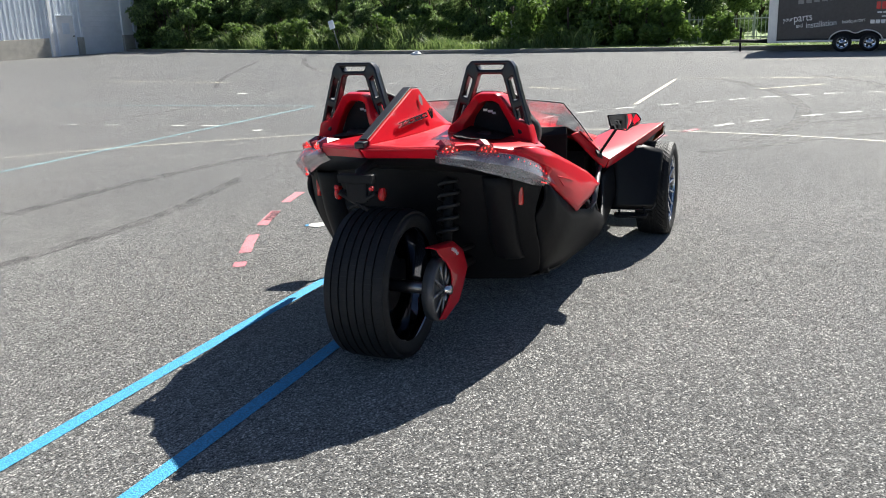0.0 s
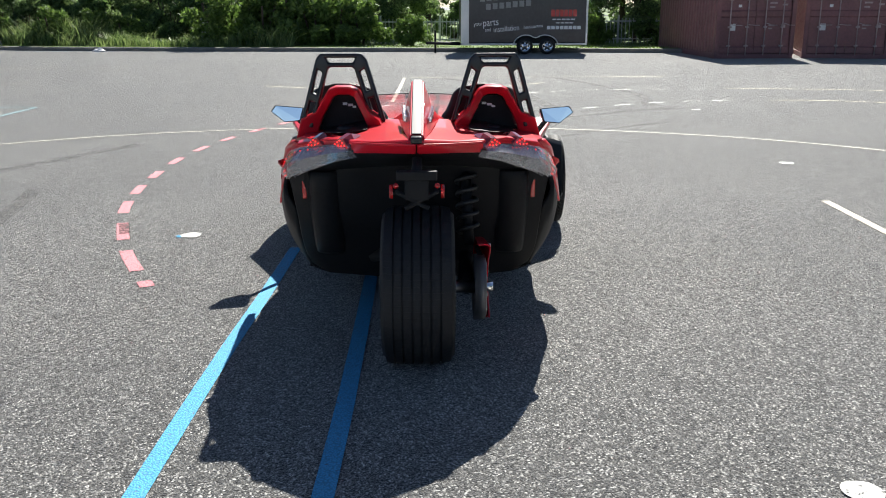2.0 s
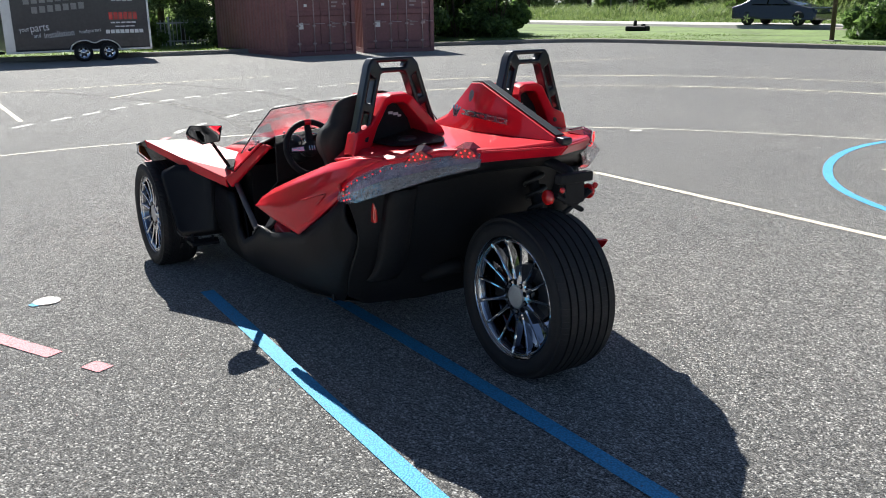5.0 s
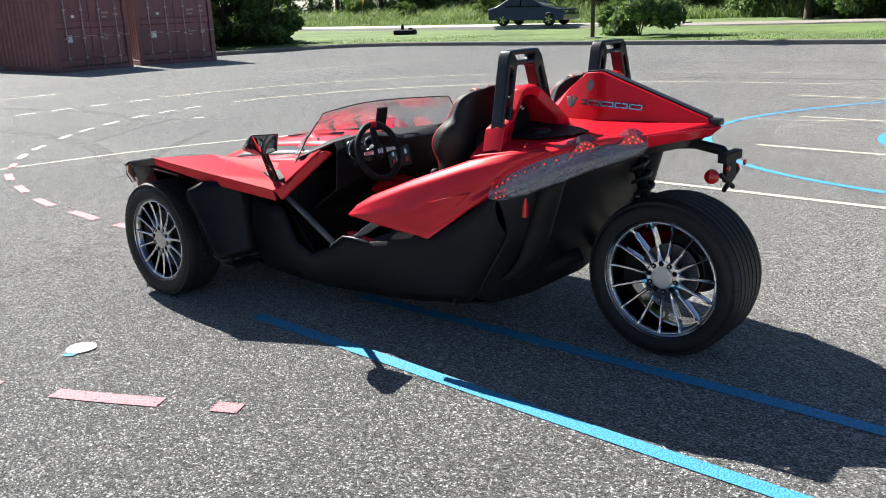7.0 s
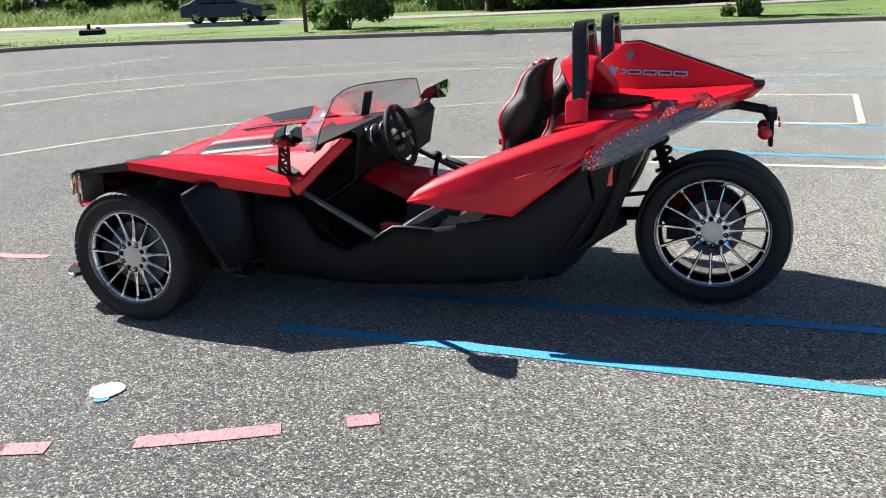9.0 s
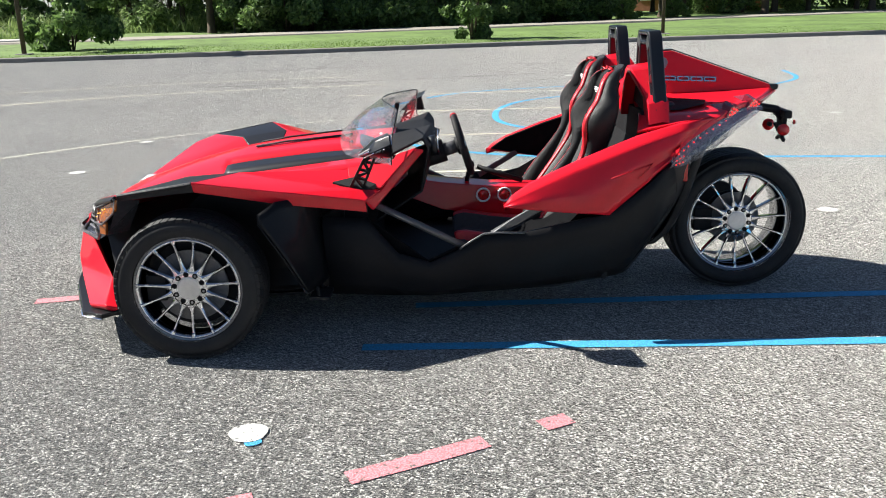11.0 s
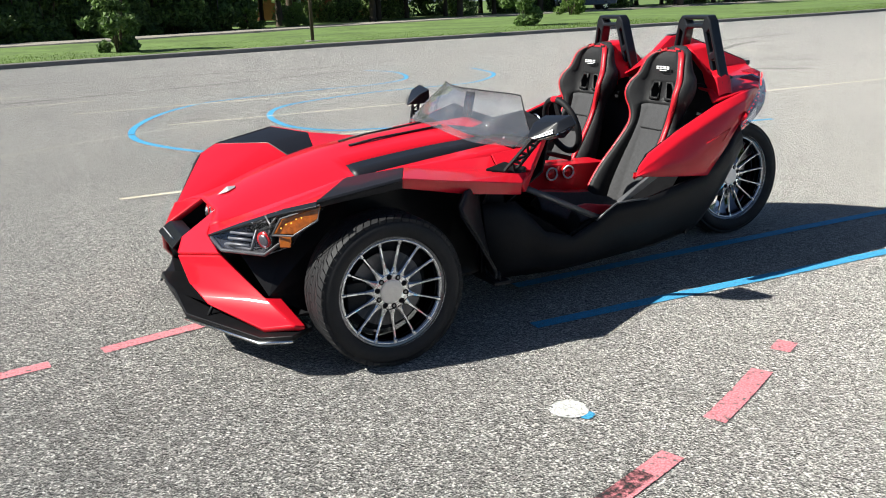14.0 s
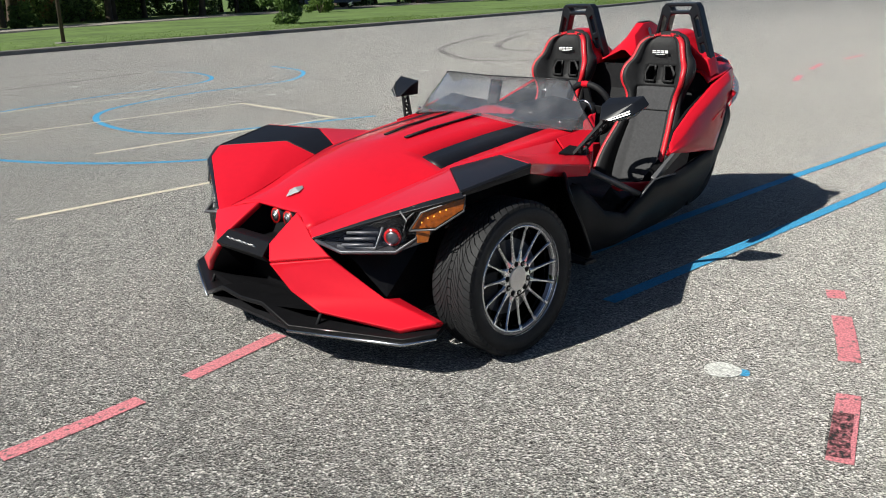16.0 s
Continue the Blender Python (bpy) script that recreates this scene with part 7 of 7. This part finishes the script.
# ---- shipping containers ----
def build_container(origin, rz, seed):
    c = thing("shipping_container", origin, rz, "maroon steel shipping container with closed double doors", "container", "containers")
    L, W, H = 6.06, 2.40, 2.59
    for y in (0.0, -W):
        bm = bmesh.new()
        v = []
        n = 22
        for k in range(n):
            x0 = 0.12 + k * (L - 0.24) / n
            st = (L - 0.24) / n
            dep = 0.036
            sgn = -1 if y == 0 else 1
            for o, d in ((0.0, 0), (0.28, 0), (0.42, dep), (0.72, dep), (0.86, 0)):
                v.append((x0 + o * st, y + sgn * d))
        lo = [bm.verts.new((a, b, 0.16)) for a, b in v]
        hi = [bm.verts.new((a, b, H - 0.1)) for a, b in v]
        for k in range(len(v) - 1):
            bm.faces.new((lo[k], lo[k + 1], hi[k + 1], hi[k]))
        part("side_wall", bm, CONT, c, "corrugated maroon side wall")
    for x0, x1, y0, y1, z0, z1, nm in ((0, L, -0.06, 0.01, 0, 0.16, "bottom_rail"), (0, L, -W - 0.01, -W + 0.06, 0, 0.16, "bottom_rail"), (0, L, -0.06, 0.01, H - 0.11, H, "top_rail"), (0, L, -W - 0.01, -W + 0.06, H - 0.11, H, "top_rail"),
                                   (-0.01, 0.13, -0.12, 0.012, 0, H, "corner_post"), (-0.01, 0.13, -W - 0.012, -W + 0.12, 0, H, "corner_post"), (L - 0.13, L, -0.12, 0.012, 0, H, "corner_post"), (L - 0.13, L, -W - 0.012, -W + 0.12, 0, H, "corner_post"),
                                   (0, 0.1, -W, 0, 0, 0.13, "sill"), (0, 0.1, -W, 0, H - 0.12, H, "header"), (0.1, L - 0.1, -W + 0.03, -0.03, H - 0.05, H - 0.02, "roof"), (0.1, L, -W + 0.03, -0.03, 0.1, 0.14, "floor"), (L - 0.06, L - 0.02, -W + 0.05, -0.05, 0.1, H - 0.1, "end_wall")):
        bm = bmesh.new()
        box(bm, (x0, y0, z0), (x1, y1, z1))
        soften(part(nm, bm, CONT, c), 0.012)
    for k in range(2):
        y1 = -0.13 - k * 1.075
        y0 = y1 - 1.06
        bm = bmesh.new()
        prof = [(0.03, 0.15), (0.03, 0.32), (0.065, 0.36), (0.065, 1.2), (0.03, 1.24), (0.03, 1.38), (0.065, 1.42), (0.065, 2.26), (0.03, 2.30), (0.03, 2.45)]
        a = [bm.verts.new((x, y0, z)) for x, z in prof]
        b = [bm.verts.new((x, y1, z)) for x, z in prof]
        for i in range(len(prof) - 1):
            bm.faces.new((a[i], b[i], b[i + 1], a[i + 1]))
        door = part("door", bm, CONT, c, "maroon steel door leaf")
        for f in (0.26, 0.76):
            y = y1 - 1.06 * f
            bm = bmesh.new()
            cyl(bm, (-0.012, y, 0.1), (-0.012, y, 2.5), 0.018, 0.018, 10)
            part("lock_rod", bm, CONT_BAR, door, "pale worn lock rod", True)
            for z in (0.35, 0.9, 1.7, 2.25):
                bm = bmesh.new()
                box(bm, (-0.035, y - 0.05, z), (0.035, y + 0.05, z + 0.05))
                part("rod_bracket", bm, CONT_BAR, door)
            bm = bmesh.new()
            sweep(bm, [(-0.03, y, 1.0 + 0.05 * k), (-0.045, y - 0.2, 0.98), (-0.045, y - 0.36, 0.98)], 0.014, 6)
            part("lock_handle", bm, CONT_BAR, door, "", True)
        marks = ((0.30, 0.82, 0.17, 0.20), (0.52, 1.50, 0.10, 0.08)) if k == 0 else ((0.40, 1.60, 0.22, 0.05), (0.40, 1.48, 0.16, 0.05), (0.40, 0.95, 0.18, 0.045), (0.40, 0.86, 0.12, 0.045), (0.78, 1.55, 0.16, 0.05), (0.78, 0.9, 0.14, 0.1))
        for j, (f, z, w, h) in enumerate(marks):
            bm = bmesh.new()
            y = y1 - 1.0 * f
            box(bm, (0.055, y - w, z), (0.0615, y, z + h))
            part("sticker" if k == 0 else "marking", bm, WHITE_PRINT if k == 0 else CONT_BAR, door, "white sticker" if k == 0 else "faded pale marking")
    return c


build_container((23.12, -8.68, 0.0), 1.5, 1)
build_container((23.3, -11.42, 0.0), -17, 2)


# ---- enclosed trailer ----
def letter(txt, size, m, material, parent, name):
    cu = bpy.data.curves.new(name, 'FONT')
    cu.body, cu.size, cu.extrude = txt, size, 0.002
    tmp = bpy.data.objects.new(name + "_tmp", cu)
    scene.collection.objects.link(tmp)
    me = bpy.data.meshes.new_from_object(tmp.evaluated_get(bpy.context.evaluated_depsgraph_get()))
    bpy.data.objects.remove(tmp)
    me.materials.clear()
    me.materials.append(material)
    ob = new(name, me)
    ob.parent = parent
    ob.matrix_local = m
    return ob


def build_trailer():
    t = thing("enclosed_trailer", (26.0, -1.1, -0.06), 0, "dark printed enclosed cargo trailer with tandem wheels on the kerbside", "trailer")
    L, W, H = 4.2, 2.2, 2.55
    bm = bmesh.new()
    box(bm, (0, -L, 0.42), (W, 0, H))
    soften(part("body", bm, TRAILER_WRAP, t, "dark grey printed trailer body"), 0.05, 3)
    for nm, lo, hi in (("bottom_rail", (-0.012, -L, 0.36), (0.05, 0.0, 0.42)), ("corner_trim", (-0.014, -0.26, 0.42), (0.02, 0.005, H)), ("corner_trim", (-0.014, -L - 0.005, 0.42), (0.02, -L + 0.06, H)), ("top_rail", (-0.012, -L, H - 0.06), (0.05, 0, H))):
        bm = bmesh.new()
        box(bm, lo, hi)
        soften(part(nm, bm, TRAILER_SILVER, t, "silver trim"), 0.006)
    # wheel arch
    bm = bmesh.new()
    arch = spline([(0, -1.72, 0.36), (0, -1.80, 0.55), (0, -2.0, 0.68), (0, -2.25, 0.70), (0, -2.47, 0.62), (0, -2.70, 0.70), (0, -2.95, 0.68), (0, -3.16, 0.55), (0, -3.25, 0.36)], 3)
    v, f = strip_mesh([[p + Vector((-0.10, 0, 0)), p + Vector((0.12, 0, 0))] for p in arch])
    shell("wheel_arch", v, f, TRAILER_SILVER, t, 0.03, 0.004, label="silver wheel arch")
    bm = faces_bm([(-0.006, p.y, p.z) for p in arch] + [(-0.006, -2.5, 0.36)], [tuple(range(len(arch))) + (len(arch),)])
    part("wheel_well", bm, BLACK, t)
    for y in (-2.12, -2.87):
        w = new("wheel")
        w.parent = t
        w.location = (-0.02, y, 0.33)
        w.rotation_euler = (0, 0, radians(-90))
        bm = bmesh.new()
        lathe_y(bm, [(0.17, -0.09), (0.245, -0.095), (0.27, -0.06), (0.27, 0.06), (0.245, 0.095), (0.17, 0.09)], 32)
        part("tyre", bm, RUBBER, w, "black trailer tyre", True)
        bm = bmesh.new()
        lathe_y(bm, [(0.178, -0.093), (0.155, -0.06), (0.06, -0.045), (0.05, -0.09), (0, -0.09)], 24)
        part("rim", bm, SILVER, w, "bright steel rim", True)
        for k in range(6):
            a = k * math.tau / 6
            bm = bmesh.new()
            cyl(bm, (0.115 * math.cos(a), -0.05, 0.115 * math.sin(a)), (0.115 * math.cos(a), -0.062, 0.115 * math.sin(a)), 0.03, 0.03, 10)
            part("rim_hole", bm, BLACK, w)
    for s in (0.5, 1.7):
        tube("tongue", [(s, 0, 0.38), (1.1, 1.15, 0.40)], 0.045, BLACK, t)
    bm = bmesh.new()
    cyl(bm, (1.1, 0.85, 0.0), (1.1, 0.85, 0.82), 0.035, 0.035, 10)
    box(bm, (0.98, 0.72, 0.0), (1.22, 0.98, 0.05))
    part("jack", bm, BLACK, t, "black trailer jack")
    # lettering on the side that faces -x
    R = Matrix(((0, 0, -1, 0), (-1, 0, 0, 0), (0, 1, 0, 0), (0, 0, 0, 1)))
    tilt = pose(0, 0, 0, 0, 0, 5)
    for txt, size, y, z in (("your", 0.19, -0.42, 0.98), ("parts", 0.33, -0.72, 0.97), ("and", 0.17, -0.80, 0.80), ("installation", 0.25, -1.08, 0.78), ("headquarters", 0.15, -2.08, 0.89)):
        letter(txt, size, Matrix.Translation((-0.006, y, z)) @ R @ tilt @ Matrix.Diagonal((0.80, 1, 1, 1)), WHITE_PRINT, t, "lettering")
    bars = (((-2.85, -4.0, 0.87, 0.98), WHITE_PRINT), ((-2.98, -3.85, 1.28, 1.50), RED_LENS), ((-3.02, -3.8, 1.17, 1.21), WHITE_PRINT), ((-3.15, -3.75, 1.06, 1.09), WHITE_PRINT), ((-3.1, -3.75, 1.83, 1.87), WHITE_PRINT), ((-3.12, -3.7, 2.05, 2.25), RED_LENS))
    for (a, b, z0, z1), mt in bars:
        bm = bmesh.new()
        n = max(3, int(abs(b - a) / 0.13))
        for k in range(n):
            y = a + (b - a) * k / n
            box(bm, (-0.006, y + (b - a) / n * 0.82, z0), (-0.001, y, z1))
        part("print", bm, mt, t, "printed bars")
    bm = bmesh.new()
    for k in range(2):
        for j in range(7):
            y = -0.62 - j * 0.22 - k * 0.2
            box(bm, (-0.005, y - 0.16, 1.5 + 0.26 * (1 - k) + 0.02 * j), (-0.001, y, 1.69 + 0.26 * (1 - k) + 0.02 * j))
    part("print", bm, GREY_METAL, t, "large dull grey logo shapes")


build_trailer()


# ---- picket fence and lawn beyond ----
def build_fence():
    f = thing("picket_fence", (32.0, 0, 0.1), 0, "pale metal picket fence in front of the trees", "fence")
    y0, y1 = 9.0, -10.0
    for z in (0.16, 0.84):
        bm = bmesh.new()
        box(bm, (-0.02, y1, z), (0.02, y0, z + 0.045))
        part("rail", bm, FENCE_MAT, f)
    pm = None
    for k in range(126):
        y = y0 - k * 0.152
        if pm is None:
            bm = bmesh.new()
            box(bm, (-0.012, -0.012, 0.0), (0.012, 0.012, 0.98))
            ob = part("picket", bm, FENCE_MAT, f)
            pm = ob.data
        else:
            ob = new("picket", pm)
            ob.parent = f
        ob.location = (-0.035, y, 0)
    pm = None
    for k in range(9):
        if pm is None:
            bm = bmesh.new()
            box(bm, (-0.035, -0.035, -0.1), (0.035, 0.035, 1.1))
            ob = part("post", bm, FENCE_MAT, f)
            pm = ob.data
        else:
            ob = new("post", pm)
            ob.parent = f
        ob.location = (0.03, y0 - k * 2.37, 0)


build_fence()


# ---- house beyond the fence ----
def build_house(at, rz, w, d, h, wall, label):
    hs = thing("house", at, rz, label, "house")
    bm = bmesh.new()
    box(bm, (0, -w / 2, 0), (d, w / 2, h))
    part("wall", bm, wall, hs)
    bm = faces_bm([(-0.4, -w / 2 - 0.4, h), (d + 0.4, -w / 2 - 0.4, h), (d + 0.4, w / 2 + 0.4, h), (-0.4, w / 2 + 0.4, h), (d / 2, -w / 2 - 0.4, h + 2.2), (d / 2, w / 2 + 0.4, h + 2.2)], [(0, 1, 4), (2, 3, 5), (0, 4, 5, 3), (1, 2, 5, 4), (0, 3, 2, 1)])
    part("roof", bm, GREY_METAL, hs, "grey pitched roof")
    for k in range(4):
        y = -w / 2 + w * (k + 0.5) / 4
        if k == 2:
            bm = bmesh.new()
            box(bm, (-0.04, y - 0.48, 0), (0.02, y + 0.48, 2.05))
            part("door", bm, SIDING, hs)
            continue
        bm = bmesh.new()
        box(bm, (-0.05, y - 0.55, 0.9), (0.02, y + 0.55, 2.1))
        win = part("window", bm, SIDING_WHITE, hs)
        bm = bmesh.new()
        box(bm, (-0.06, y - 0.48, 0.97), (-0.045, y + 0.48, 2.03))
        part("pane", bm, CAR_GLASS, win)


BRICK = mat("red_brick", (0.33, 0.14, 0.09), 0.9, 0, 0, 4, 0.3, 0.6, 30)
build_house((-21.5, -71, 0.1), -107.5, 15, 8, 2.9, BRICK, "low red brick house behind the lawn trees")
build_house((96, -12, 0.1), -4, 14, 8, 2.8, SIDING_WHITE, "pale single-storey house beyond the fence")


# ---- workshop ----
def build_workshop():
    a, d = Vector((30.1, 35.15, 0)), Vector((0.997, -0.07, 0))
    rz = math.degrees(math.atan2(d.y, d.x))
    w = thing("workshop", (a.x, a.y, 0), rz, "blue-grey metal workshop with a white door and roller shutter", "building")
    w.scale = (1.097, 1, 1)
    H = 4.4
    # ribbed metal cladding over a block base
    for x0, x1, z0 in ((-14, 2.85, 0.98), (3.1, 3.5, 0.0), (3.5, 4.55, 2.16), (4.55, 4.98, 0.95)):
        bm = bmesh.new()
        lo, hi = [], []
        x = x0
        while x < x1 - 0.02:
            for o, y in ((0, 0), (0.04, -0.05), (0.12, -0.05), (0.16, 0)):
                if x + o <= x1:
                    lo.append(bm.verts.new((x + o, y, z0)))
                    hi.append(bm.verts.new((x + o, y, H)))
            x += 0.28
        lo.append(bm.verts.new((x1, 0, z0)))
        hi.append(bm.verts.new((x1, 0, H)))
        for k in range(len(lo) - 1):
            bm.faces.new((lo[k], lo[k + 1], hi[k + 1], hi[k]))
        part("cladding", bm, SIDING, w, "ribbed blue-grey metal cladding")
    for nm, l, h, mt in (("block_base", (-14, -0.08, 0), (2.85, 0.2, 0.98), BLOCK), ("downpipe", (2.92, -0.14, 0), (3.08, -0.02, H), SIDING_WHITE), ("corner_trim", (2.85, -0.06, 0), (3.1, 0.1, H), SIDING),
                         ("block_base", (4.6, -0.09, 0), (4.98, 0.2, 0.95), BLOCK), ("shutter_jamb", (4.94, -0.07, 0), (5.02, 0.12, H), SIDING_WHITE), ("roller_shutter", (5.02, 0.08, 0), (7.72, 0.16, H), SIDING_WHITE),
                         ("wall_panel", (7.72, -0.03, 0.95), (8.45, 0.2, H), SIDING_WHITE), ("block_base", (7.72, -0.08, 0), (8.45, 0.2, 0.95), BLOCK), ("corner_trim", (8.45, -0.1, 0), (8.7, 0.1, H), SIDING),
                         ("end_wall", (8.5, 0.1, 0), (8.7, 12, H), SIDING), ("back_wall", (-14, 11.8, 0), (8.5, 12, H), SIDING), ("end_wall", (-14.2, 0, 0), (-14.0, 12, H), SIDING), ("roof", (-14.3, 0.0, H), (9.0, 12.3, H + 0.2), GREY_METAL),
                         ("door_frame", (3.44, -0.06, 0), (3.5, 0.1, 2.16), SIDING_WHITE), ("door_frame", (4.5, -0.06, 0), (4.56, 0.1, 2.16), SIDING), ("door_frame", (3.44, -0.10, 2.10), (4.56, 0.1, 2.18), SIDING)):
        bm = bmesh.new()
        box(bm, l, h)
        soften(part(nm, bm, mt, w), 0.01)
    for k in range(15):
        bm = bmesh.new()
        sweep(bm, [(5.03, 0.075, 0.1 + k * 0.28), (7.71, 0.075, 0.1 + k * 0.28)], 0.016, 5)
        part("shutter_rib", bm, SIDING_WHITE, w)
    bm = bmesh.new()
    box(bm, (3.5, 0.0, 0.02), (4.5, 0.06, 2.08))
    door = part("door", bm, SIDING_WHITE, w, "white steel door")
    bm = bmesh.new()
    box(bm, (3.78, -0.02, 1.15), (4.2, 0.01, 1.72))
    part("pane", bm, SIDING, door, "small grey door window")
    bm = bmesh.new()
    box(bm, (4.36, -0.05, 0.98), (4.44, 0.0, 1.06))
    part("handle", bm, GREY_METAL, door)


build_workshop()


# ---- posts, signs, small things on the verge ----
def build_post(name, x, y, h, r, label, category, base=True):
    p = thing(name, (x, y, 0.12), 0, label, category, "posts")
    bm = bmesh.new()
    cyl(bm, (0, 0, -0.05), (0, 0, h), r, r * 0.8, 12)
    part("shaft", bm, GREY_METAL if r < 0.05 else BARK, p, "", True)
    if base:
        bm = bmesh.new()
        box(bm, (-0.22, -0.22, -0.02), (0.22, 0.22, 0.06))
        soften(part("base", bm, KERB, p), 0.02)
        bm = bmesh.new()
        box(bm, (-0.12, -0.5, h - 0.1), (0.12, 0.3, h + 0.02))
        part("lamp_head", bm, GREY_METAL, p)
    return p


build_post("street_lamp", 14.95, -24.3, 6.5, 0.075, "dark street lamp post on the verge", "lamp post")
build_post("street_lamp", -6.4, -27.3, 6.5, 0.065, "dark street lamp post on the verge", "lamp post")
build_post("guy_pole", -7.5, -47.0, 4.5, 0.03, "thin pale pole in front of the hedge", "pole", False)
build_post("sign_pole", 11.9, -41.0, 1.6, 0.04, "short post beside a lawn tree", "pole", False)


def build_signs():
    s = thing("leaning_sign", (31.0, 16.45, 0.1), 0, "small pale sign on a leaning post in the weeds", "sign")
    bm = bmesh.new()
    cyl(bm, (0, 0, 0), (0, 0.30, 1.1), 0.02, 0.02, 8)
    part("post", bm, GREY_METAL, s)
    bm = bmesh.new()
    box(bm, (-0.015, -0.13, 0), (0.0, 0.13, 0.36), pose(-0.02, 0.28, 0.95, -15, 0, 0))
    part("board", bm, SIDING, s)
    w = thing("warning_sign", (50, -47.5, 0.1), 60, "yellow diamond warning sign across the road", "sign")
    bm = bmesh.new()
    cyl(bm, (0, 0, 0), (0, 0, 2.0), 0.035, 0.035, 8)
    part("post", bm, GREY_METAL, w)
    bm = bmesh.new()
    box(bm, (-0.36, -0.36, -0.012), (0.36, 0.36, 0.012), pose(-0.05, 0, 1.9, 90, 0, 90) @ pose(0, 0, 0, 0, 0, 45))
    part("board", bm, YELLOW, w, "yellow diamond board")
    bm = bmesh.new()
    box(bm, (-0.07, -0.05, 1.7), (-0.064, 0.05, 2.1))
    part("symbol", bm, BLACK, w)
    # low dark utility valve on the grass
    m = thing("valve_box", (27.2, -27.7, 0.12), 20, "low black utility valve on the grass", "utility box")
    bm = bmesh.new()
    box(bm, (-0.55, -0.25, 0), (0.5, 0.25, 0.26))
    soften(part("housing", bm, BLACK, m), 0.08, 3)
    bm = bmesh.new()
    cyl(bm, (0.1, 0, 0.2), (0.1, 0, 0.5), 0.09, 0.07, 12)
    cyl(bm, (-0.3, 0, 0.2), (-0.3, 0, 0.34), 0.12, 0.10, 12)
    part("valve", bm, BLACK, m, "", True)
    # pale litter by the kerb
    l = thing("litter", (28.7, 11.9, 0.0), 0, "crumpled pale paper litter by the kerb", "litter")
    rng = random.Random(2)
    bm = bmesh.new()
    bmesh.ops.create_icosphere(bm, subdivisions=2, radius=0.16)
    for v in bm.verts:
        v.co = Vector((v.co.x * rng.uniform(0.5, 1.1), v.co.y * rng.uniform(0.9, 2.0), max(0, v.co.z + 0.06) * rng.uniform(0.4, 0.9)))
    part("paper", bm, WHITE_PRINT, l)


build_signs()


# ---- cars on the road ----
def build_car(name, at, rz, L, H, W, profile, glass, label):
    """Side profile of (x, z); glass: the cabin's window outline."""
    c = thing(name, at, rz, label, "car", "passing cars")
    bm = bmesh.new()
    rings = []
    for f, inset in ((-0.5, 0.10), (-0.46, 0.0), (0.46, 0.0), (0.5, 0.10)):
        rings.append([bm.verts.new((x * (1 - inset * 0.3), f * W * (1.0 if z < H * 0.62 else 0.80), z - inset * 0.3 * (z > 0.4))) for x, z in profile])
    for a, b in zip(rings, rings[1:]):
        for k in range(len(profile)):
            bm.faces.new((a[k], a[(k + 1) % len(profile)], b[(k + 1) % len(profile)], b[k]))
    bm.faces.new(rings[0])
    bm.faces.new(list(reversed(rings[-1])))
    soften(part("body", bm, CAR_BLACK, c, "dark glossy body"), 0.04, 3)
    for s in (1, -1):
        for g in glass:
            bm = faces_bm([(x, s * (W * 0.5 * (1.0 - 0.20 * max(0, (z - H * 0.60) / (H * 0.4))) + 0.012), z) for x, z in g], [tuple(range(len(g)))])
            part("side_window", bm, CAR_GLASS, c, "dark side window")
        for x in (-L * 0.29, L * 0.30):
            w = new("wheel")
            w.parent = c
            w.location = (x, s * W * 0.44, 0.32)
            bm = bmesh.new()
            lathe_y(bm, [(0.0, -0.1), (0.2, -0.1), (0.3, -0.1), (0.32, -0.06), (0.32, 0.06), (0.3, 0.1), (0.2, 0.1), (0, 0.1)], 28)
            part("tyre", bm, RUBBER, w, "", True)
            bm = bmesh.new()
            for k in range(5):
                a = k * math.tau / 5
                box(bm, (0.02, s * 0.102 - 0.008, -0.035), (0.2, s * 0.102 + 0.008, 0.035), Matrix.Rotation(a, 4, 'Y'))
            part("rim", bm, SILVER, w, "alloy rim")
        bm = bmesh.new()
        box(bm, (L * 0.46, s * W * 0.3 - 0.16, H * 0.42), (L * 0.485, s * W * 0.3 + 0.16, H * 0.5))
        part("headlight", bm, SILVER, c)
        bm = bmesh.new()
        box(bm, (-L * 0.49, s * W * 0.33 - 0.16, H * 0.5), (-L * 0.47, s * W * 0.33 + 0.16, H * 0.6))
        part("tail_light", bm, RED_LENS, c)


build_car("sedan", (24.6, -34.6, 0.26), 185, 4.5, 1.42, 1.78, [(-2.2, 0.3), (-2.2, 0.85), (-1.75, 1.0), (-1.0, 1.38), (0.1, 1.42), (1.0, 0.98), (2.05, 0.8), (2.22, 0.55), (2.2, 0.25)],
          (((-1.35, 1.0), (-0.9, 1.3), (-0.3, 1.33), (-0.3, 0.98)), ((-0.22, 0.98), (-0.22, 1.33), (0.1, 1.34), (0.8, 0.97))), "dark sedan on the road beyond the lawn")
build_car("sport_utility_vehicle", (-37.1, -53.4, 0.22), -18, 4.7, 1.75, 1.86, [(-2.3, 0.4), (-2.3, 1.0), (-2.1, 1.7), (0.2, 1.75), (1.0, 1.15), (2.1, 1.0), (2.3, 0.7), (2.3, 0.35)],
          (((-1.95, 1.15), (-1.85, 1.6), (-1.0, 1.64), (-1.0, 1.13)), ((-0.92, 1.13), (-0.92, 1.64), (0.1, 1.64), (0.75, 1.12))), "dark sport utility vehicle on the road")
